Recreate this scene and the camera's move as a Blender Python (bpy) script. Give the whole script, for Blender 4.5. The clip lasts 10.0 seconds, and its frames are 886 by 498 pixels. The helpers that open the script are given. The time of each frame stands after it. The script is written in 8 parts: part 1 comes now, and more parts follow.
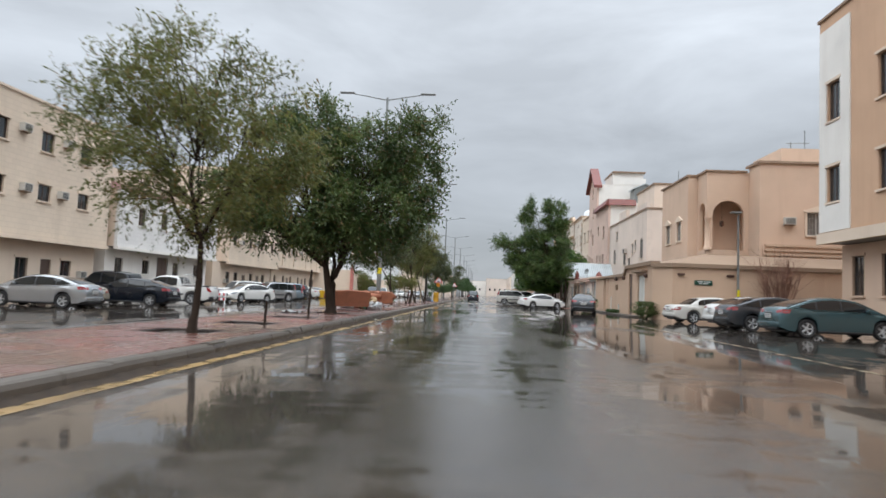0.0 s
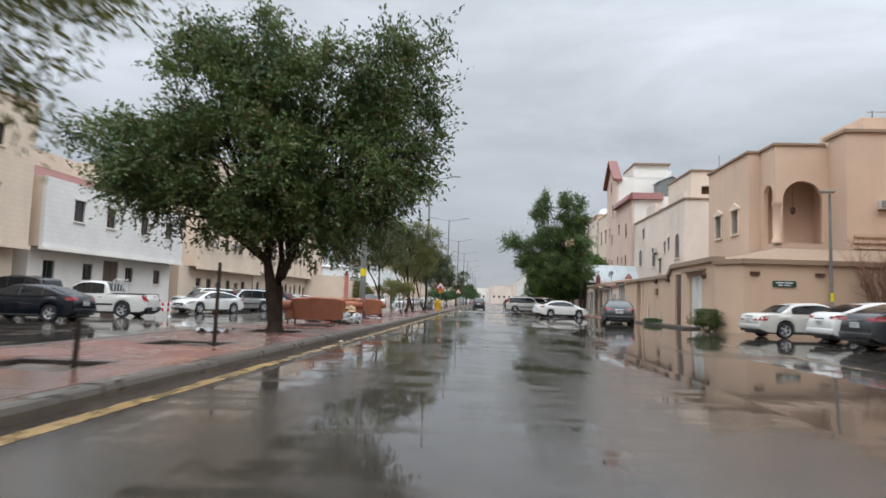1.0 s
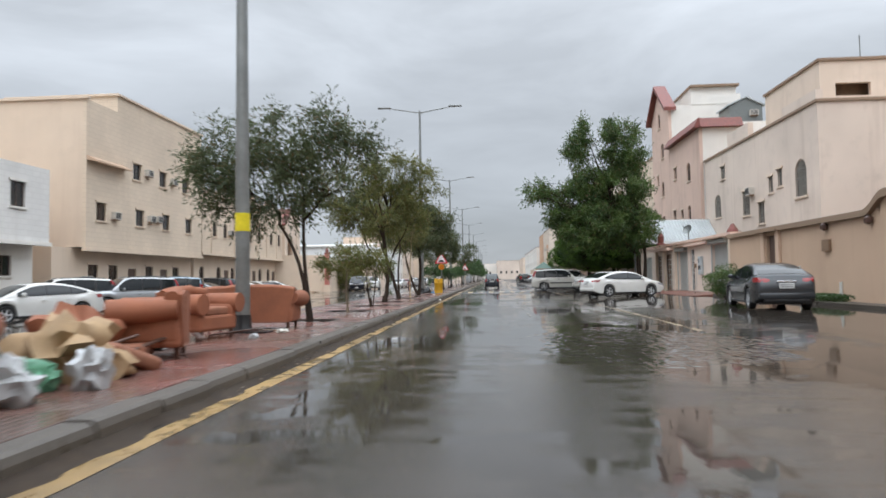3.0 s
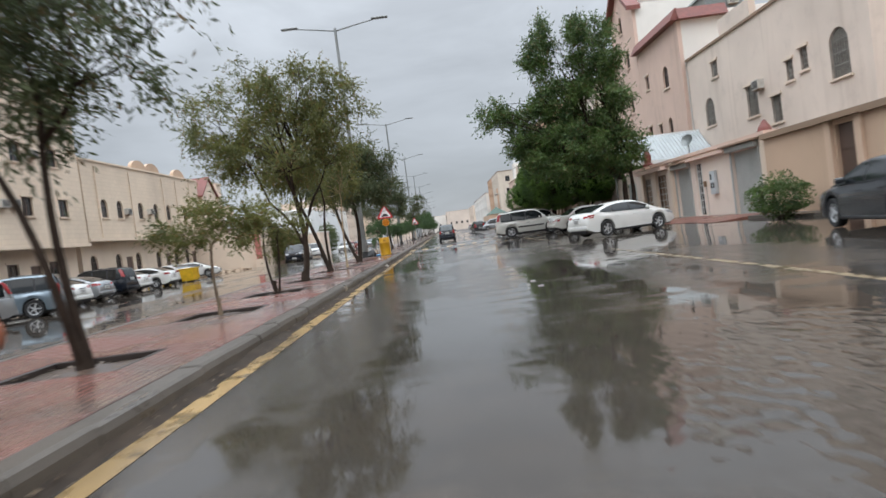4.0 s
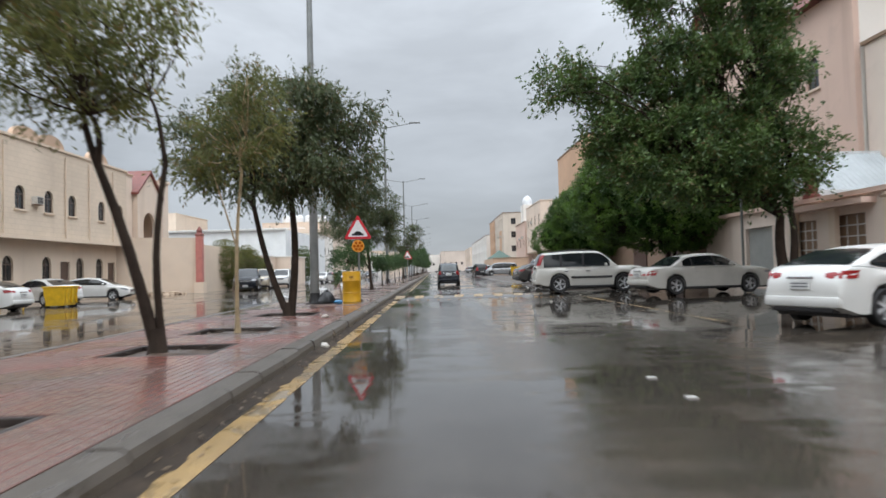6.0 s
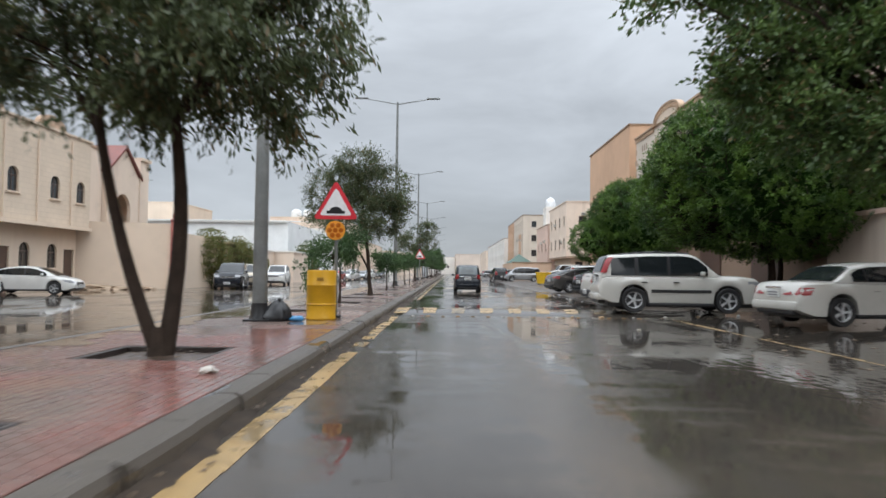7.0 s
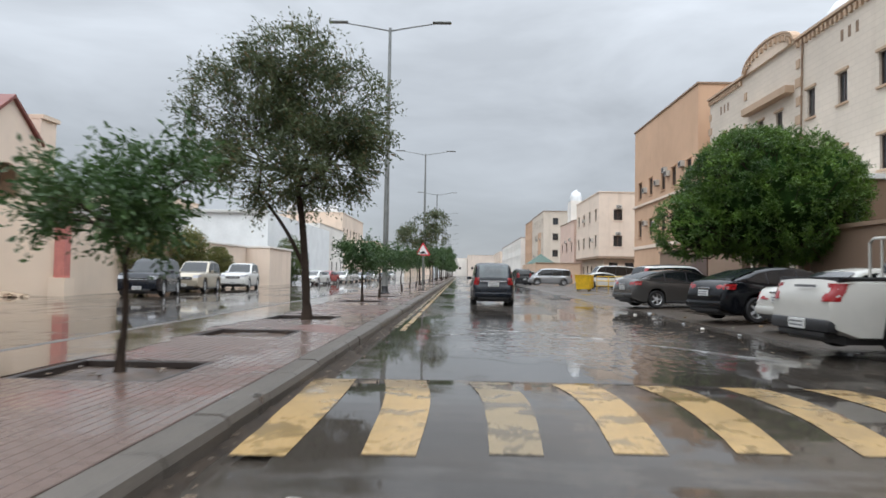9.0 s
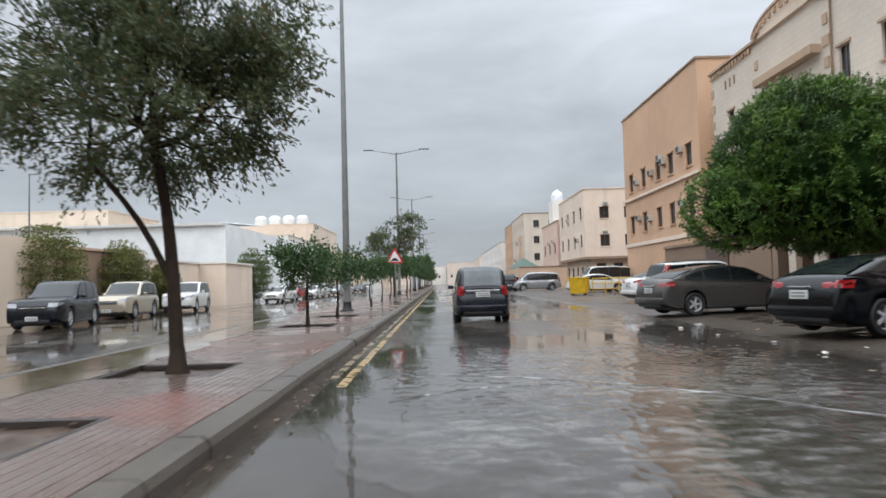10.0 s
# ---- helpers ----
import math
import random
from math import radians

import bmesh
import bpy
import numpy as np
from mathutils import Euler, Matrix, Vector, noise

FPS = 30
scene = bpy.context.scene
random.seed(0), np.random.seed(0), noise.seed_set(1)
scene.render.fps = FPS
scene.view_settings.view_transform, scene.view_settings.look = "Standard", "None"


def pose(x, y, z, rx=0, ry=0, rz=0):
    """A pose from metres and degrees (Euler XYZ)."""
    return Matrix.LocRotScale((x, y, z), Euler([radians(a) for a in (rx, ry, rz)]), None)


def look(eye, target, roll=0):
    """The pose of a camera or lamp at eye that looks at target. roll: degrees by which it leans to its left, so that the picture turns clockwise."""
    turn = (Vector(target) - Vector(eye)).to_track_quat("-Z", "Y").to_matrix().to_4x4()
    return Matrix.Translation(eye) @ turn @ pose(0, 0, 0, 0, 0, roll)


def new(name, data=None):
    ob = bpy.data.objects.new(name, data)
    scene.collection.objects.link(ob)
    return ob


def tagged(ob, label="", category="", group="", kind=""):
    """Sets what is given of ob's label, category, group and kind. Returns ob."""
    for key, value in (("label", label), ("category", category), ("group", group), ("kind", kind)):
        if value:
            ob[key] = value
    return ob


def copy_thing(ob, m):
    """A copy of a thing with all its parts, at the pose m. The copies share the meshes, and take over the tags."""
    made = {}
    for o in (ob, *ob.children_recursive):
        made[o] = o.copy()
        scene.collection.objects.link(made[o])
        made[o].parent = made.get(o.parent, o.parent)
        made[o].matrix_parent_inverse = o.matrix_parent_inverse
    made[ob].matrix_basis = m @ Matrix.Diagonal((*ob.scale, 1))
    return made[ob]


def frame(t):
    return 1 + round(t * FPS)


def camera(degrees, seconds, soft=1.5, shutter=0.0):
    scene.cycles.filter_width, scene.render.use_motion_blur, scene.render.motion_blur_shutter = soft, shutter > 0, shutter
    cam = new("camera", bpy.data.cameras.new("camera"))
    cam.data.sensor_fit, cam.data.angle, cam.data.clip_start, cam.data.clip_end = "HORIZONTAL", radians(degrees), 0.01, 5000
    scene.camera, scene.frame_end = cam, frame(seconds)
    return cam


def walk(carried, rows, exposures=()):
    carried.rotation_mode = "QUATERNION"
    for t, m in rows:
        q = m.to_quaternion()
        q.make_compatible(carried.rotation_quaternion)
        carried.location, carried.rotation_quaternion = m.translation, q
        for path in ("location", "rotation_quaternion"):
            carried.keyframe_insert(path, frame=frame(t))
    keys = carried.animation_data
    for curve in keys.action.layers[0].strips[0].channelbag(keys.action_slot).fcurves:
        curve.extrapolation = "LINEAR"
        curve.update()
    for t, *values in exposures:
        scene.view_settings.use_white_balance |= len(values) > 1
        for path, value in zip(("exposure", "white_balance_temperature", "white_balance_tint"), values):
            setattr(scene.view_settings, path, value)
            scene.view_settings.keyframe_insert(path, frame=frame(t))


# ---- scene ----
cam = camera(67.59, 10.0, soft=1.6, shutter=0.35)
PATH = [
    (0.0, 0.488, -4.921, 1.215, 3.464, 3.792, -2.362),
    (0.5, 0.228, -0.463, 1.205, 3.521, 4.082, -2.162),
    (1.0, -0.005, 4.237, 1.198, 3.749, 4.429, -1.896),
    (1.5, -0.213, 9.042, 1.207, 4.372, 4.539, -1.644),
    (2.0, -0.421, 13.840, 1.217, 4.992, 3.905, -1.526),
    (3.5, -1.286, 27.870, 1.221, 2.195, 0.665, 4.287),
    (4.0, -1.463, 32.502, 1.215, -0.059, -1.645, 7.501),
    (4.5, -1.631, 36.992, 1.217, -0.660, 0.257, 5.241),
    (5.0, -1.811, 41.056, 1.230, -0.419, 1.931, 2.705),
    (6.5, -2.237, 53.229, 1.209, -0.606, 1.739, 0.837),
    (7.0, -2.276, 57.50, 1.218, 0.43, 2.021, -0.701),
    (7.5, -2.318, 61.323, 1.220, 0.188, 0.469, 0.948),
    (8.0, -2.396, 65.580, 1.233, 0.013, 0.363, 0.573),
    (8.5, -2.399, 69.328, 1.219, 1.564, 1.048, -0.677),
    (9.0, -2.371, 72.364, 1.219, 1.444, 2.143, -1.064),
    (9.5, -2.331, 75.436, 1.219, -0.005, 2.652, -0.428),
    (10.0, -2.338, 78.329, 1.229, -0.308, 2.904, 1.545),
]
walk(cam, [(t, pose(x, y, z, 90 + pitch, roll, yaw)) for t, x, y, z, yaw, pitch, roll in PATH])

# ---- overcast sky ----
world = bpy.data.worlds.new("overcast_sky")
scene.world = world
world.use_nodes = True
wn, wl = world.node_tree.nodes, world.node_tree.links
wn.clear()


def wnode(kind, **values):
    n = wn.new(kind)
    for key, value in values.items():
        n.inputs[key].default_value = value
    return n


sky = wn.new("ShaderNodeTexSky")
sky.sky_type, sky.sun_disc = "NISHITA", False
sky.sun_elevation, sky.sun_rotation = radians(48), radians(150)
sky_dim = wn.new("ShaderNodeVectorMath")
sky_dim.operation = "SCALE"
sky_dim.inputs["Scale"].default_value = 0.09
wl.new(sky.outputs[0], sky_dim.inputs[0])
direction = wn.new("ShaderNodeTexCoord")
split = wn.new("ShaderNodeSeparateXYZ")
wl.new(direction.outputs["Generated"], split.inputs[0])
# luminance of an overcast vault: far brighter overhead than at the horizon
rise = wn.new("ShaderNodeValToRGB")
rise.color_ramp.interpolation = "EASE"
ramp = rise.color_ramp.elements
ramp[0].position, ramp[0].color = 0.0, (0.150, 0.150, 0.150, 1)
ramp[1].position, ramp[1].color = 0.95, (1, 1, 1, 1)
for position, value in ((0.16, 0.172), (0.42, 0.25), (0.62, 0.72)):
    e = ramp.new(position)
    e.color = (value, value, value, 1)
wl.new(split.outputs["Z"], rise.inputs["Fac"])
vault = wn.new("ShaderNodeMath")
vault.operation = "MULTIPLY"
vault.inputs[1].default_value = 2.9
wl.new(rise.outputs["Color"], vault.inputs[0])
stretch = wn.new("ShaderNodeMapping")
stretch.inputs["Scale"].default_value = (1.6, 1.6, 5.0)
wl.new(direction.outputs["Generated"], stretch.inputs["Vector"])
cloud = wnode("ShaderNodeTexNoise", Scale=1.7, Detail=5.0, Roughness=0.55, Distortion=0.3)
wl.new(stretch.outputs[0], cloud.inputs["Vector"])
lumps = wn.new("ShaderNodeMapRange")
lumps.inputs["From Min"].default_value, lumps.inputs["From Max"].default_value = 0.35, 0.68
lumps.inputs["To Min"].default_value, lumps.inputs["To Max"].default_value = 0.86, 1.18
wl.new(cloud.outputs["Fac"], lumps.inputs["Value"])
lum = wn.new("ShaderNodeMath")
lum.operation = "MULTIPLY"
wl.new(vault.outputs[0], lum.inputs[0])
wl.new(lumps.outputs[0], lum.inputs[1])
grey = wn.new("ShaderNodeVectorMath")
grey.operation = "SCALE"
grey.inputs[0].default_value = (0.913, 0.985, 1.076)
wl.new(lum.outputs[0], grey.inputs["Scale"])
veil = wn.new("ShaderNodeMix")
veil.data_type = "RGBA"
veil.inputs["Factor"].default_value = 0.93
wl.new(sky_dim.outputs[0], veil.inputs["A"])
wl.new(grey.outputs[0], veil.inputs["B"])
back = wn.new("ShaderNodeBackground")
wl.new(veil.outputs["Result"], back.inputs["Color"])
wout = wn.new("ShaderNodeOutputWorld")
wl.new(back.outputs[0], wout.inputs["Surface"])

sun = new("sun", bpy.data.lights.new("sun", "SUN"))
sun.data.energy, sun.data.angle, sun.data.color = 0.6, radians(60), (1.0, 0.98, 0.95)
sun.matrix_world = look((-4, -30, 50), (0, 20, 0))
scene.view_settings.exposure = 0.2

# ---- materials ----
MATS = {}


class Nodes:
    def __init__(self, name):
        self.mat = bpy.data.materials.new(name)
        self.mat.use_nodes = True
        self.n, self.l = self.mat.node_tree.nodes, self.mat.node_tree.links
        self.bsdf = self.n["Principled BSDF"]
        self.out = self.n["Material Output"]
        self.place = self.n.new("ShaderNodeNewGeometry").outputs["Position"]

    def link(self, a, b):
        self.l.new(a, b)

    def scaled(self, scale, source=None):
        m = self.n.new("ShaderNodeMapping")
        m.inputs["Scale"].default_value = scale
        self.link(source or self.place, m.inputs["Vector"])
        return m.outputs[0]

    def noise(self, scale, detail=3.0, rough=0.55, vector=None, distort=0.0):
        t = self.n.new("ShaderNodeTexNoise")
        t.inputs["Scale"].default_value, t.inputs["Detail"].default_value = scale, detail
        t.inputs["Roughness"].default_value, t.inputs["Distortion"].default_value = rough, distort
        self.link(vector or self.place, t.inputs["Vector"])
        return t.outputs["Fac"]

    def span(self, value, a, b, c, d, smooth=False):
        r = self.n.new("ShaderNodeMapRange")
        r.interpolation_type = "SMOOTHSTEP" if smooth else "LINEAR"
        for key, v in zip(("From Min", "From Max", "To Min", "To Max"), (a, b, c, d)):
            r.inputs[key].default_value = v
        self.link(value, r.inputs["Value"])
        return r.outputs[0]

    def mix(self, factor, a, b, blend="MIX"):
        m = self.n.new("ShaderNodeMix")
        m.data_type, m.blend_type = "RGBA", blend
        for key, v in (("Factor", factor), ("A", a), ("B", b)):
            if hasattr(v, "is_linked"):
                self.link(v, m.inputs[key])
            else:
                m.inputs[key].default_value = v if key == "Factor" else (*v, 1)
        return m.outputs["Result"]

    def math(self, op, a, b):
        m = self.n.new("ShaderNodeMath")
        m.operation = op
        for i, v in enumerate((a, b)):
            if hasattr(v, "is_linked"):
                self.link(v, m.inputs[i])
            else:
                m.inputs[i].default_value = v
        return m.outputs[0]

    def bump(self, height, strength=0.3, distance=0.01, below=None):
        b = self.n.new("ShaderNodeBump")
        b.inputs["Distance"].default_value = distance
        if hasattr(strength, "is_linked"):
            self.link(strength, b.inputs["Strength"])
        else:
            b.inputs["Strength"].default_value = strength
        self.link(height, b.inputs["Height"])
        if below:
            self.link(below, b.inputs["Normal"])
        return b.outputs[0]

    def put(self, **values):
        names = {"color": "Base Color", "rough": "Roughness", "metal": "Metallic", "normal": "Normal",
                 "spec": "Specular IOR Level", "coat": "Coat Weight", "ior": "IOR", "alpha": "Alpha",
                 "trans": "Transmission Weight", "emit": "Emission Color", "power": "Emission Strength"}
        for key, v in values.items():
            socket = self.bsdf.inputs[names[key]]
            if hasattr(v, "is_linked"):
                self.link(v, socket)
            else:
                socket.default_value = (*v, 1) if isinstance(v, tuple) else v
        return self.mat


def tint(c, k):
    return tuple(min(1.0, v * k) for v in c)


def stucco(name, color, stain=0.35, blocks=None, rough=0.75):
    """Rendered wall: large tone changes, rain streaks, fine grain; blocks = (width, height) of stone courses."""
    if name in MATS:
        return MATS[name]
    k = Nodes(name)
    big = k.noise(0.22, 3, 0.6)
    base = k.mix(k.span(big, 0.3, 0.7, 0, 1), tint(color, 0.90), tint(color, 1.06))
    streak = k.noise(1.0, 4, 0.6, k.scaled((0.9, 0.9, 0.07)))
    base = k.mix(k.span(streak, 0.55, 0.85, 0, stain * 0.8), base, (color[0] * 0.55, color[1] * 0.50, color[2] * 0.46))
    patch = k.noise(0.8, 5, 0.65)
    base = k.mix(k.span(patch, 0.55, 0.8, 0, stain * 0.7), base, tint(color, 0.72))
    grain = k.noise(45, 2, 0.6)
    base = k.mix(k.span(grain, 0.3, 0.7, 0, 0.12), base, tint(color, 0.7))
    normal = k.bump(grain, 0.25, 0.01)
    if blocks:
        sp = k.n.new("ShaderNodeSeparateXYZ")
        k.link(k.place, sp.inputs[0])
        along = k.math("ADD", sp.outputs["X"], sp.outputs["Y"])
        cb = k.n.new("ShaderNodeCombineXYZ")
        k.link(along, cb.inputs[0])
        k.link(sp.outputs["Z"], cb.inputs[1])
        br = k.n.new("ShaderNodeTexBrick")
        br.inputs["Scale"].default_value = 1.0
        br.inputs["Brick Width"].default_value, br.inputs["Row Height"].default_value = blocks
        br.inputs["Mortar Size"].default_value, br.inputs["Mortar Smooth"].default_value = 0.02, 0.3
        br.inputs["Color1"].default_value = (1, 1, 1, 1)
        br.inputs["Color2"].default_value = (0.86, 0.86, 0.86, 1)
        br.inputs["Mortar"].default_value = (0.66, 0.64, 0.62, 1)
        k.link(cb.outputs[0], br.inputs["Vector"])
        base = k.mix(0.32, base, br.outputs["Color"], "MULTIPLY")
        normal = k.bump(br.outputs["Fac"], -0.4, 0.015, normal)
    MATS[name] = k.put(color=base, rough=rough, normal=normal, spec=0.3)
    return MATS[name]


def plain(name, color, rough=0.5, metal=0.0, var=0.12, scale=6.0, bump=0.05, coat=0.0, spec=0.5, bump_scale=40):
    """Paint, plastic, metal, cloth: tone changes at two scales and a fine relief."""
    if name in MATS:
        return MATS[name]
    k = Nodes(name)
    a = k.noise(scale, 4, 0.6)
    b = k.noise(scale * 9, 2, 0.5)
    base = k.mix(k.span(a, 0.3, 0.7, 0, 1), tint(color, 1 - var), tint(color, 1 + var))
    base = k.mix(k.span(b, 0.35, 0.75, 0, var), base, tint(color, 0.5))
    r = k.span(a, 0.3, 0.7, max(0.02, rough - 0.07), rough + 0.07)
    MATS[name] = k.put(color=base, rough=r, metal=metal, normal=k.bump(k.noise(bump_scale, 2), bump, 0.005), coat=coat, spec=spec)
    return MATS[name]


def car_paint(name, color, metal=0.0, coat=0.3, spec=0.4):
    if name in MATS:
        return MATS[name]
    k = Nodes(name)
    drops = k.noise(70, 1, 0.4)
    grime = k.noise(1.6, 4, 0.6)
    base = k.mix(k.span(grime, 0.45, 0.8, 0, 0.22), color, tuple(0.4 * v + 0.045 * w for v, w in zip(color, (1.0, 0.85, 0.7))))
    k.bsdf.inputs["Coat Roughness"].default_value = 0.06
    MATS[name] = k.put(color=base, rough=k.span(grime, 0.3, 0.7, 0.10, 0.26), metal=metal, coat=coat, spec=spec,
                       normal=k.bump(k.span(drops, 0.62, 0.7, 0, 1, True), 0.12, 0.003))
    return MATS[name]


def wet_ground(name, dry, wet, puddle_scale, level, sheen=(0.30, 0.04), grit=90.0, dirt=None, ripple=0.05):
    """Soaked surface: damp grain, standing water where the puddle noise is high."""
    k = Nodes(name)
    flat = k.scaled(puddle_scale)
    pud = k.noise(1.0, 9, 0.62, flat, 0.5)
    mask = k.span(pud, level - 0.035, level + 0.03, 0, 1, True)
    tone = k.noise(0.5, 5, 0.65)
    fine = k.noise(grit, 2, 0.6)
    base = k.mix(k.span(tone, 0.3, 0.7, 0, 1), tint(dry, 0.78), tint(dry, 1.2))
    base = k.mix(k.span(fine, 0.35, 0.7, 0, 0.55), base, tint(dry, 1.9))
    worn = k.noise(2.3, 6, 0.7, None, 0.8)
    base = k.mix(k.span(worn, 0.5, 0.7, 0, 0.5), base, tint(dry, 0.6))
    if dirt:
        silt = k.noise(0.23, 5, 0.7, None, 0.6)
        base = k.mix(k.span(silt, 0.5, 0.66, 0, 0.8), base, dirt)
    base = k.mix(mask, base, wet)
    rough = k.span(mask, 0, 1, sheen[0], sheen[1])
    rough = k.math("ADD", rough, k.span(tone, 0.4, 0.75, 0, 0.08))
    grain_strength = k.span(mask, 0, 1, 0.30, 0.0)
    normal = k.bump(fine, grain_strength, 0.006)
    waves = k.noise(1.0, 3, 0.5, k.scaled((2.6, 1.1, 1.0)))
    normal = k.bump(waves, ripple, 0.05, normal)
    normal = k.bump(k.noise(1.0, 2, 0.5, k.scaled((14.0, 7.0, 1.0))), ripple * 0.5, 0.012, normal)
    return k.put(color=base, rough=rough, normal=normal, ior=1.38)


# shallow hollows in the road where rain stands: (x, y, half width, half length)
HOLLOWS = ((1.7, 35.5, 3.4, 4.8), (3.4, 66.5, 3.2, 6.6), (-0.3, 86.2, 4.4, 6.6))


def wet_road(name, foam=False):
    """Soaked asphalt under a film of rain: soft-edged sheets of standing water, drier wheel tracks, silt over the lot and the parking strip."""
    k = Nodes(name)
    sp = k.n.new("ShaderNodeSeparateXYZ")
    k.link(k.place, sp.inputs[0])
    wide = k.noise(1.0, 5, 0.55, k.scaled((0.36, 0.17, 1)), 0.5)
    small = k.noise(1.0, 7, 0.66, k.scaled((0.7, 2.3, 1)), 0.7)
    pud = k.math("ADD", k.span(wide, 0, 1, 0, 0.60), k.span(small, 0, 1, 0, 0.42))
    for cx, cy, rx, ry in HOLLOWS:
        m = k.n.new("ShaderNodeMapping")
        m.vector_type = "TEXTURE"
        m.inputs["Location"].default_value, m.inputs["Scale"].default_value = (cx, cy, 0), (rx, ry, 1000)
        k.link(k.place, m.inputs["Vector"])
        far_ = k.n.new("ShaderNodeVectorMath")
        far_.operation = "LENGTH"
        k.link(m.outputs[0], far_.inputs[0])
        pud = k.math("ADD", pud, k.span(far_.outputs["Value"], 0.55, 1.15, 0.16, 0, True))
    lie = k.math("ADD", k.span(sp.outputs["X"], 1.5, 6.0, 0, 0.09, True), k.span(sp.outputs["X"], -7.0, -10.0, 0, 0.05, True))
    tracks = k.noise(1.0, 3, 0.5, k.scaled((1.5, 0.035, 1)))
    level = k.math("ADD", k.math("ADD", pud, lie), k.span(tracks, 0.35, 0.65, -0.045, 0.045))
    berm = k.math("MULTIPLY", k.span(sp.outputs["X"], 3.4, 4.8, 0, 1, True), k.span(sp.outputs["Y"], 77.0, 81.0, 0, 1, True))
    level = k.math("SUBTRACT", level, k.span(berm, 0, 1, 0, 0.14))
    mask = k.span(level, 0.47, 0.565, 0, 1, True)
    tone = k.noise(0.5, 5, 0.65)
    fine = k.noise(110.0, 2, 0.6)
    dry = (0.048, 0.0415, 0.035)
    base = k.mix(k.span(tone, 0.3, 0.7, 0, 1), tint(dry, 0.8), tint(dry, 1.15))
    base = k.mix(k.span(fine, 0.4, 0.7, 0, 0.5), base, tint(dry, 1.9))
    worn = k.noise(2.3, 6, 0.7, None, 0.8)
    base = k.mix(k.span(worn, 0.52, 0.72, 0, 0.45), base, tint(dry, 0.6))
    silt = k.noise(0.2, 5, 0.7, None, 0.6)
    lot = k.span(sp.outputs["X"], -8.5, -12.0, 0, 0.17, True)
    base = k.mix(k.span(k.math("ADD", silt, lot), 0.50, 0.68, 0, 0.8), base, (0.086, 0.067, 0.050))
    base = k.mix(k.span(berm, 0, 1, 0, 0.7), base, (0.062, 0.046, 0.034))
    base = k.mix(k.span(mask, 0, 1, 0, 0.5), base, (0.036, 0.030, 0.025))
    rough = k.math("ADD", k.span(mask, 0, 1, 0.17, 0.028), k.span(worn, 0.45, 0.75, 0, 0.05))
    rough = k.math("ADD", rough, k.math("MULTIPLY", berm, k.span(mask, 0, 1, 0.26, 0.0)))
    if foam:
        froth = k.noise(1.0, 8, 0.74, k.scaled((2.4, 5.2, 1)), 0.7)
        froth = k.math("ADD", k.span(froth, 0, 1, 0.0, 0.7), k.span(k.noise(0.45, 3, 0.5), 0, 1, 0, 0.3))
        lace = k.span(froth, 0.45, 0.66, 0, 0.5, True)
        lace = k.math("MULTIPLY", lace, k.span(far_.outputs["Value"], 0.45, 0.95, 1, 0, True))
        base = k.mix(lace, base, (0.36, 0.35, 0.335))
        rough = k.math("ADD", rough, k.span(lace, 0, 0.6, 0, 0.22))
    normal = k.bump(fine, k.span(mask, 0, 1, 0.22, 0.0), 0.006)
    normal = k.bump(k.noise(1.0, 3, 0.5, k.scaled((2.6, 1.1, 1.0))), 0.04, 0.05, normal)
    normal = k.bump(k.noise(1.0, 2, 0.5, k.scaled((14.0, 7.0, 1.0))), 0.03, 0.012, normal)
    return k.put(color=base, rough=rough, normal=normal, ior=1.38)


def leafage(name, dark, light, dry=None, gloss=0.45, thinness=0.3):
    k = Nodes(name)
    rnd = k.n.new("ShaderNodeNewGeometry").outputs["Random Per Island"]
    clump = k.noise(1.1, 2, 0.5)
    base = k.mix(k.span(clump, 0.35, 0.65, 0, 1), dark, light)
    base = k.mix(k.span(rnd, 0.0, 1.0, 0.0, 0.55), base, tint(dark, 0.75))
    if dry:
        base = k.mix(k.span(rnd, 0.88, 0.92, 0, 0.85), base, dry)
    k.put(color=base, rough=gloss, spec=0.4)
    thin = k.n.new("ShaderNodeBsdfTranslucent")
    k.link(base, thin.inputs["Color"])
    both = k.n.new("ShaderNodeMixShader")
    both.inputs[0].default_value = thinness
    k.link(k.bsdf.outputs[0], both.inputs[1])
    k.link(thin.outputs[0], both.inputs[2])
    k.link(both.outputs[0], k.out.inputs["Surface"])
    return k.mat


ASPHALT = wet_road("wet_asphalt")
KERB = wet_ground("wet_kerb_concrete", (0.078, 0.067, 0.056), (0.060, 0.051, 0.043), (1.5, 0.7, 1), 0.62, (0.45, 0.12), 60)
MUD_EDGE = plain("wet_gutter_silt", (0.046, 0.034, 0.025), 0.8, 0, 0.4, 5, 0.8, spec=0.2, bump_scale=22)
YELLOW_LINE = wet_ground("worn_yellow_road_paint", (0.30, 0.195, 0.080), (0.20, 0.138, 0.066), (2.2, 2.0, 1), 0.55, (0.28, 0.10), 60, (0.105, 0.080, 0.055))
FADED_LINE = wet_ground("faded_yellow_road_paint", (0.185, 0.138, 0.078), (0.115, 0.088, 0.055), (3.0, 2.4, 1), 0.52, (0.34, 0.10), 60, (0.09, 0.075, 0.055))
WHITE_STUD = plain("white_road_stud", (0.42, 0.41, 0.38), 0.45)
AMBER_STUD = plain("amber_road_stud", (0.30, 0.15, 0.04), 0.35)
LAMP_GREY = plain("galvanised_lamp_pole", (0.23, 0.24, 0.235), 0.42, 0.55, 0.2, 1.5)
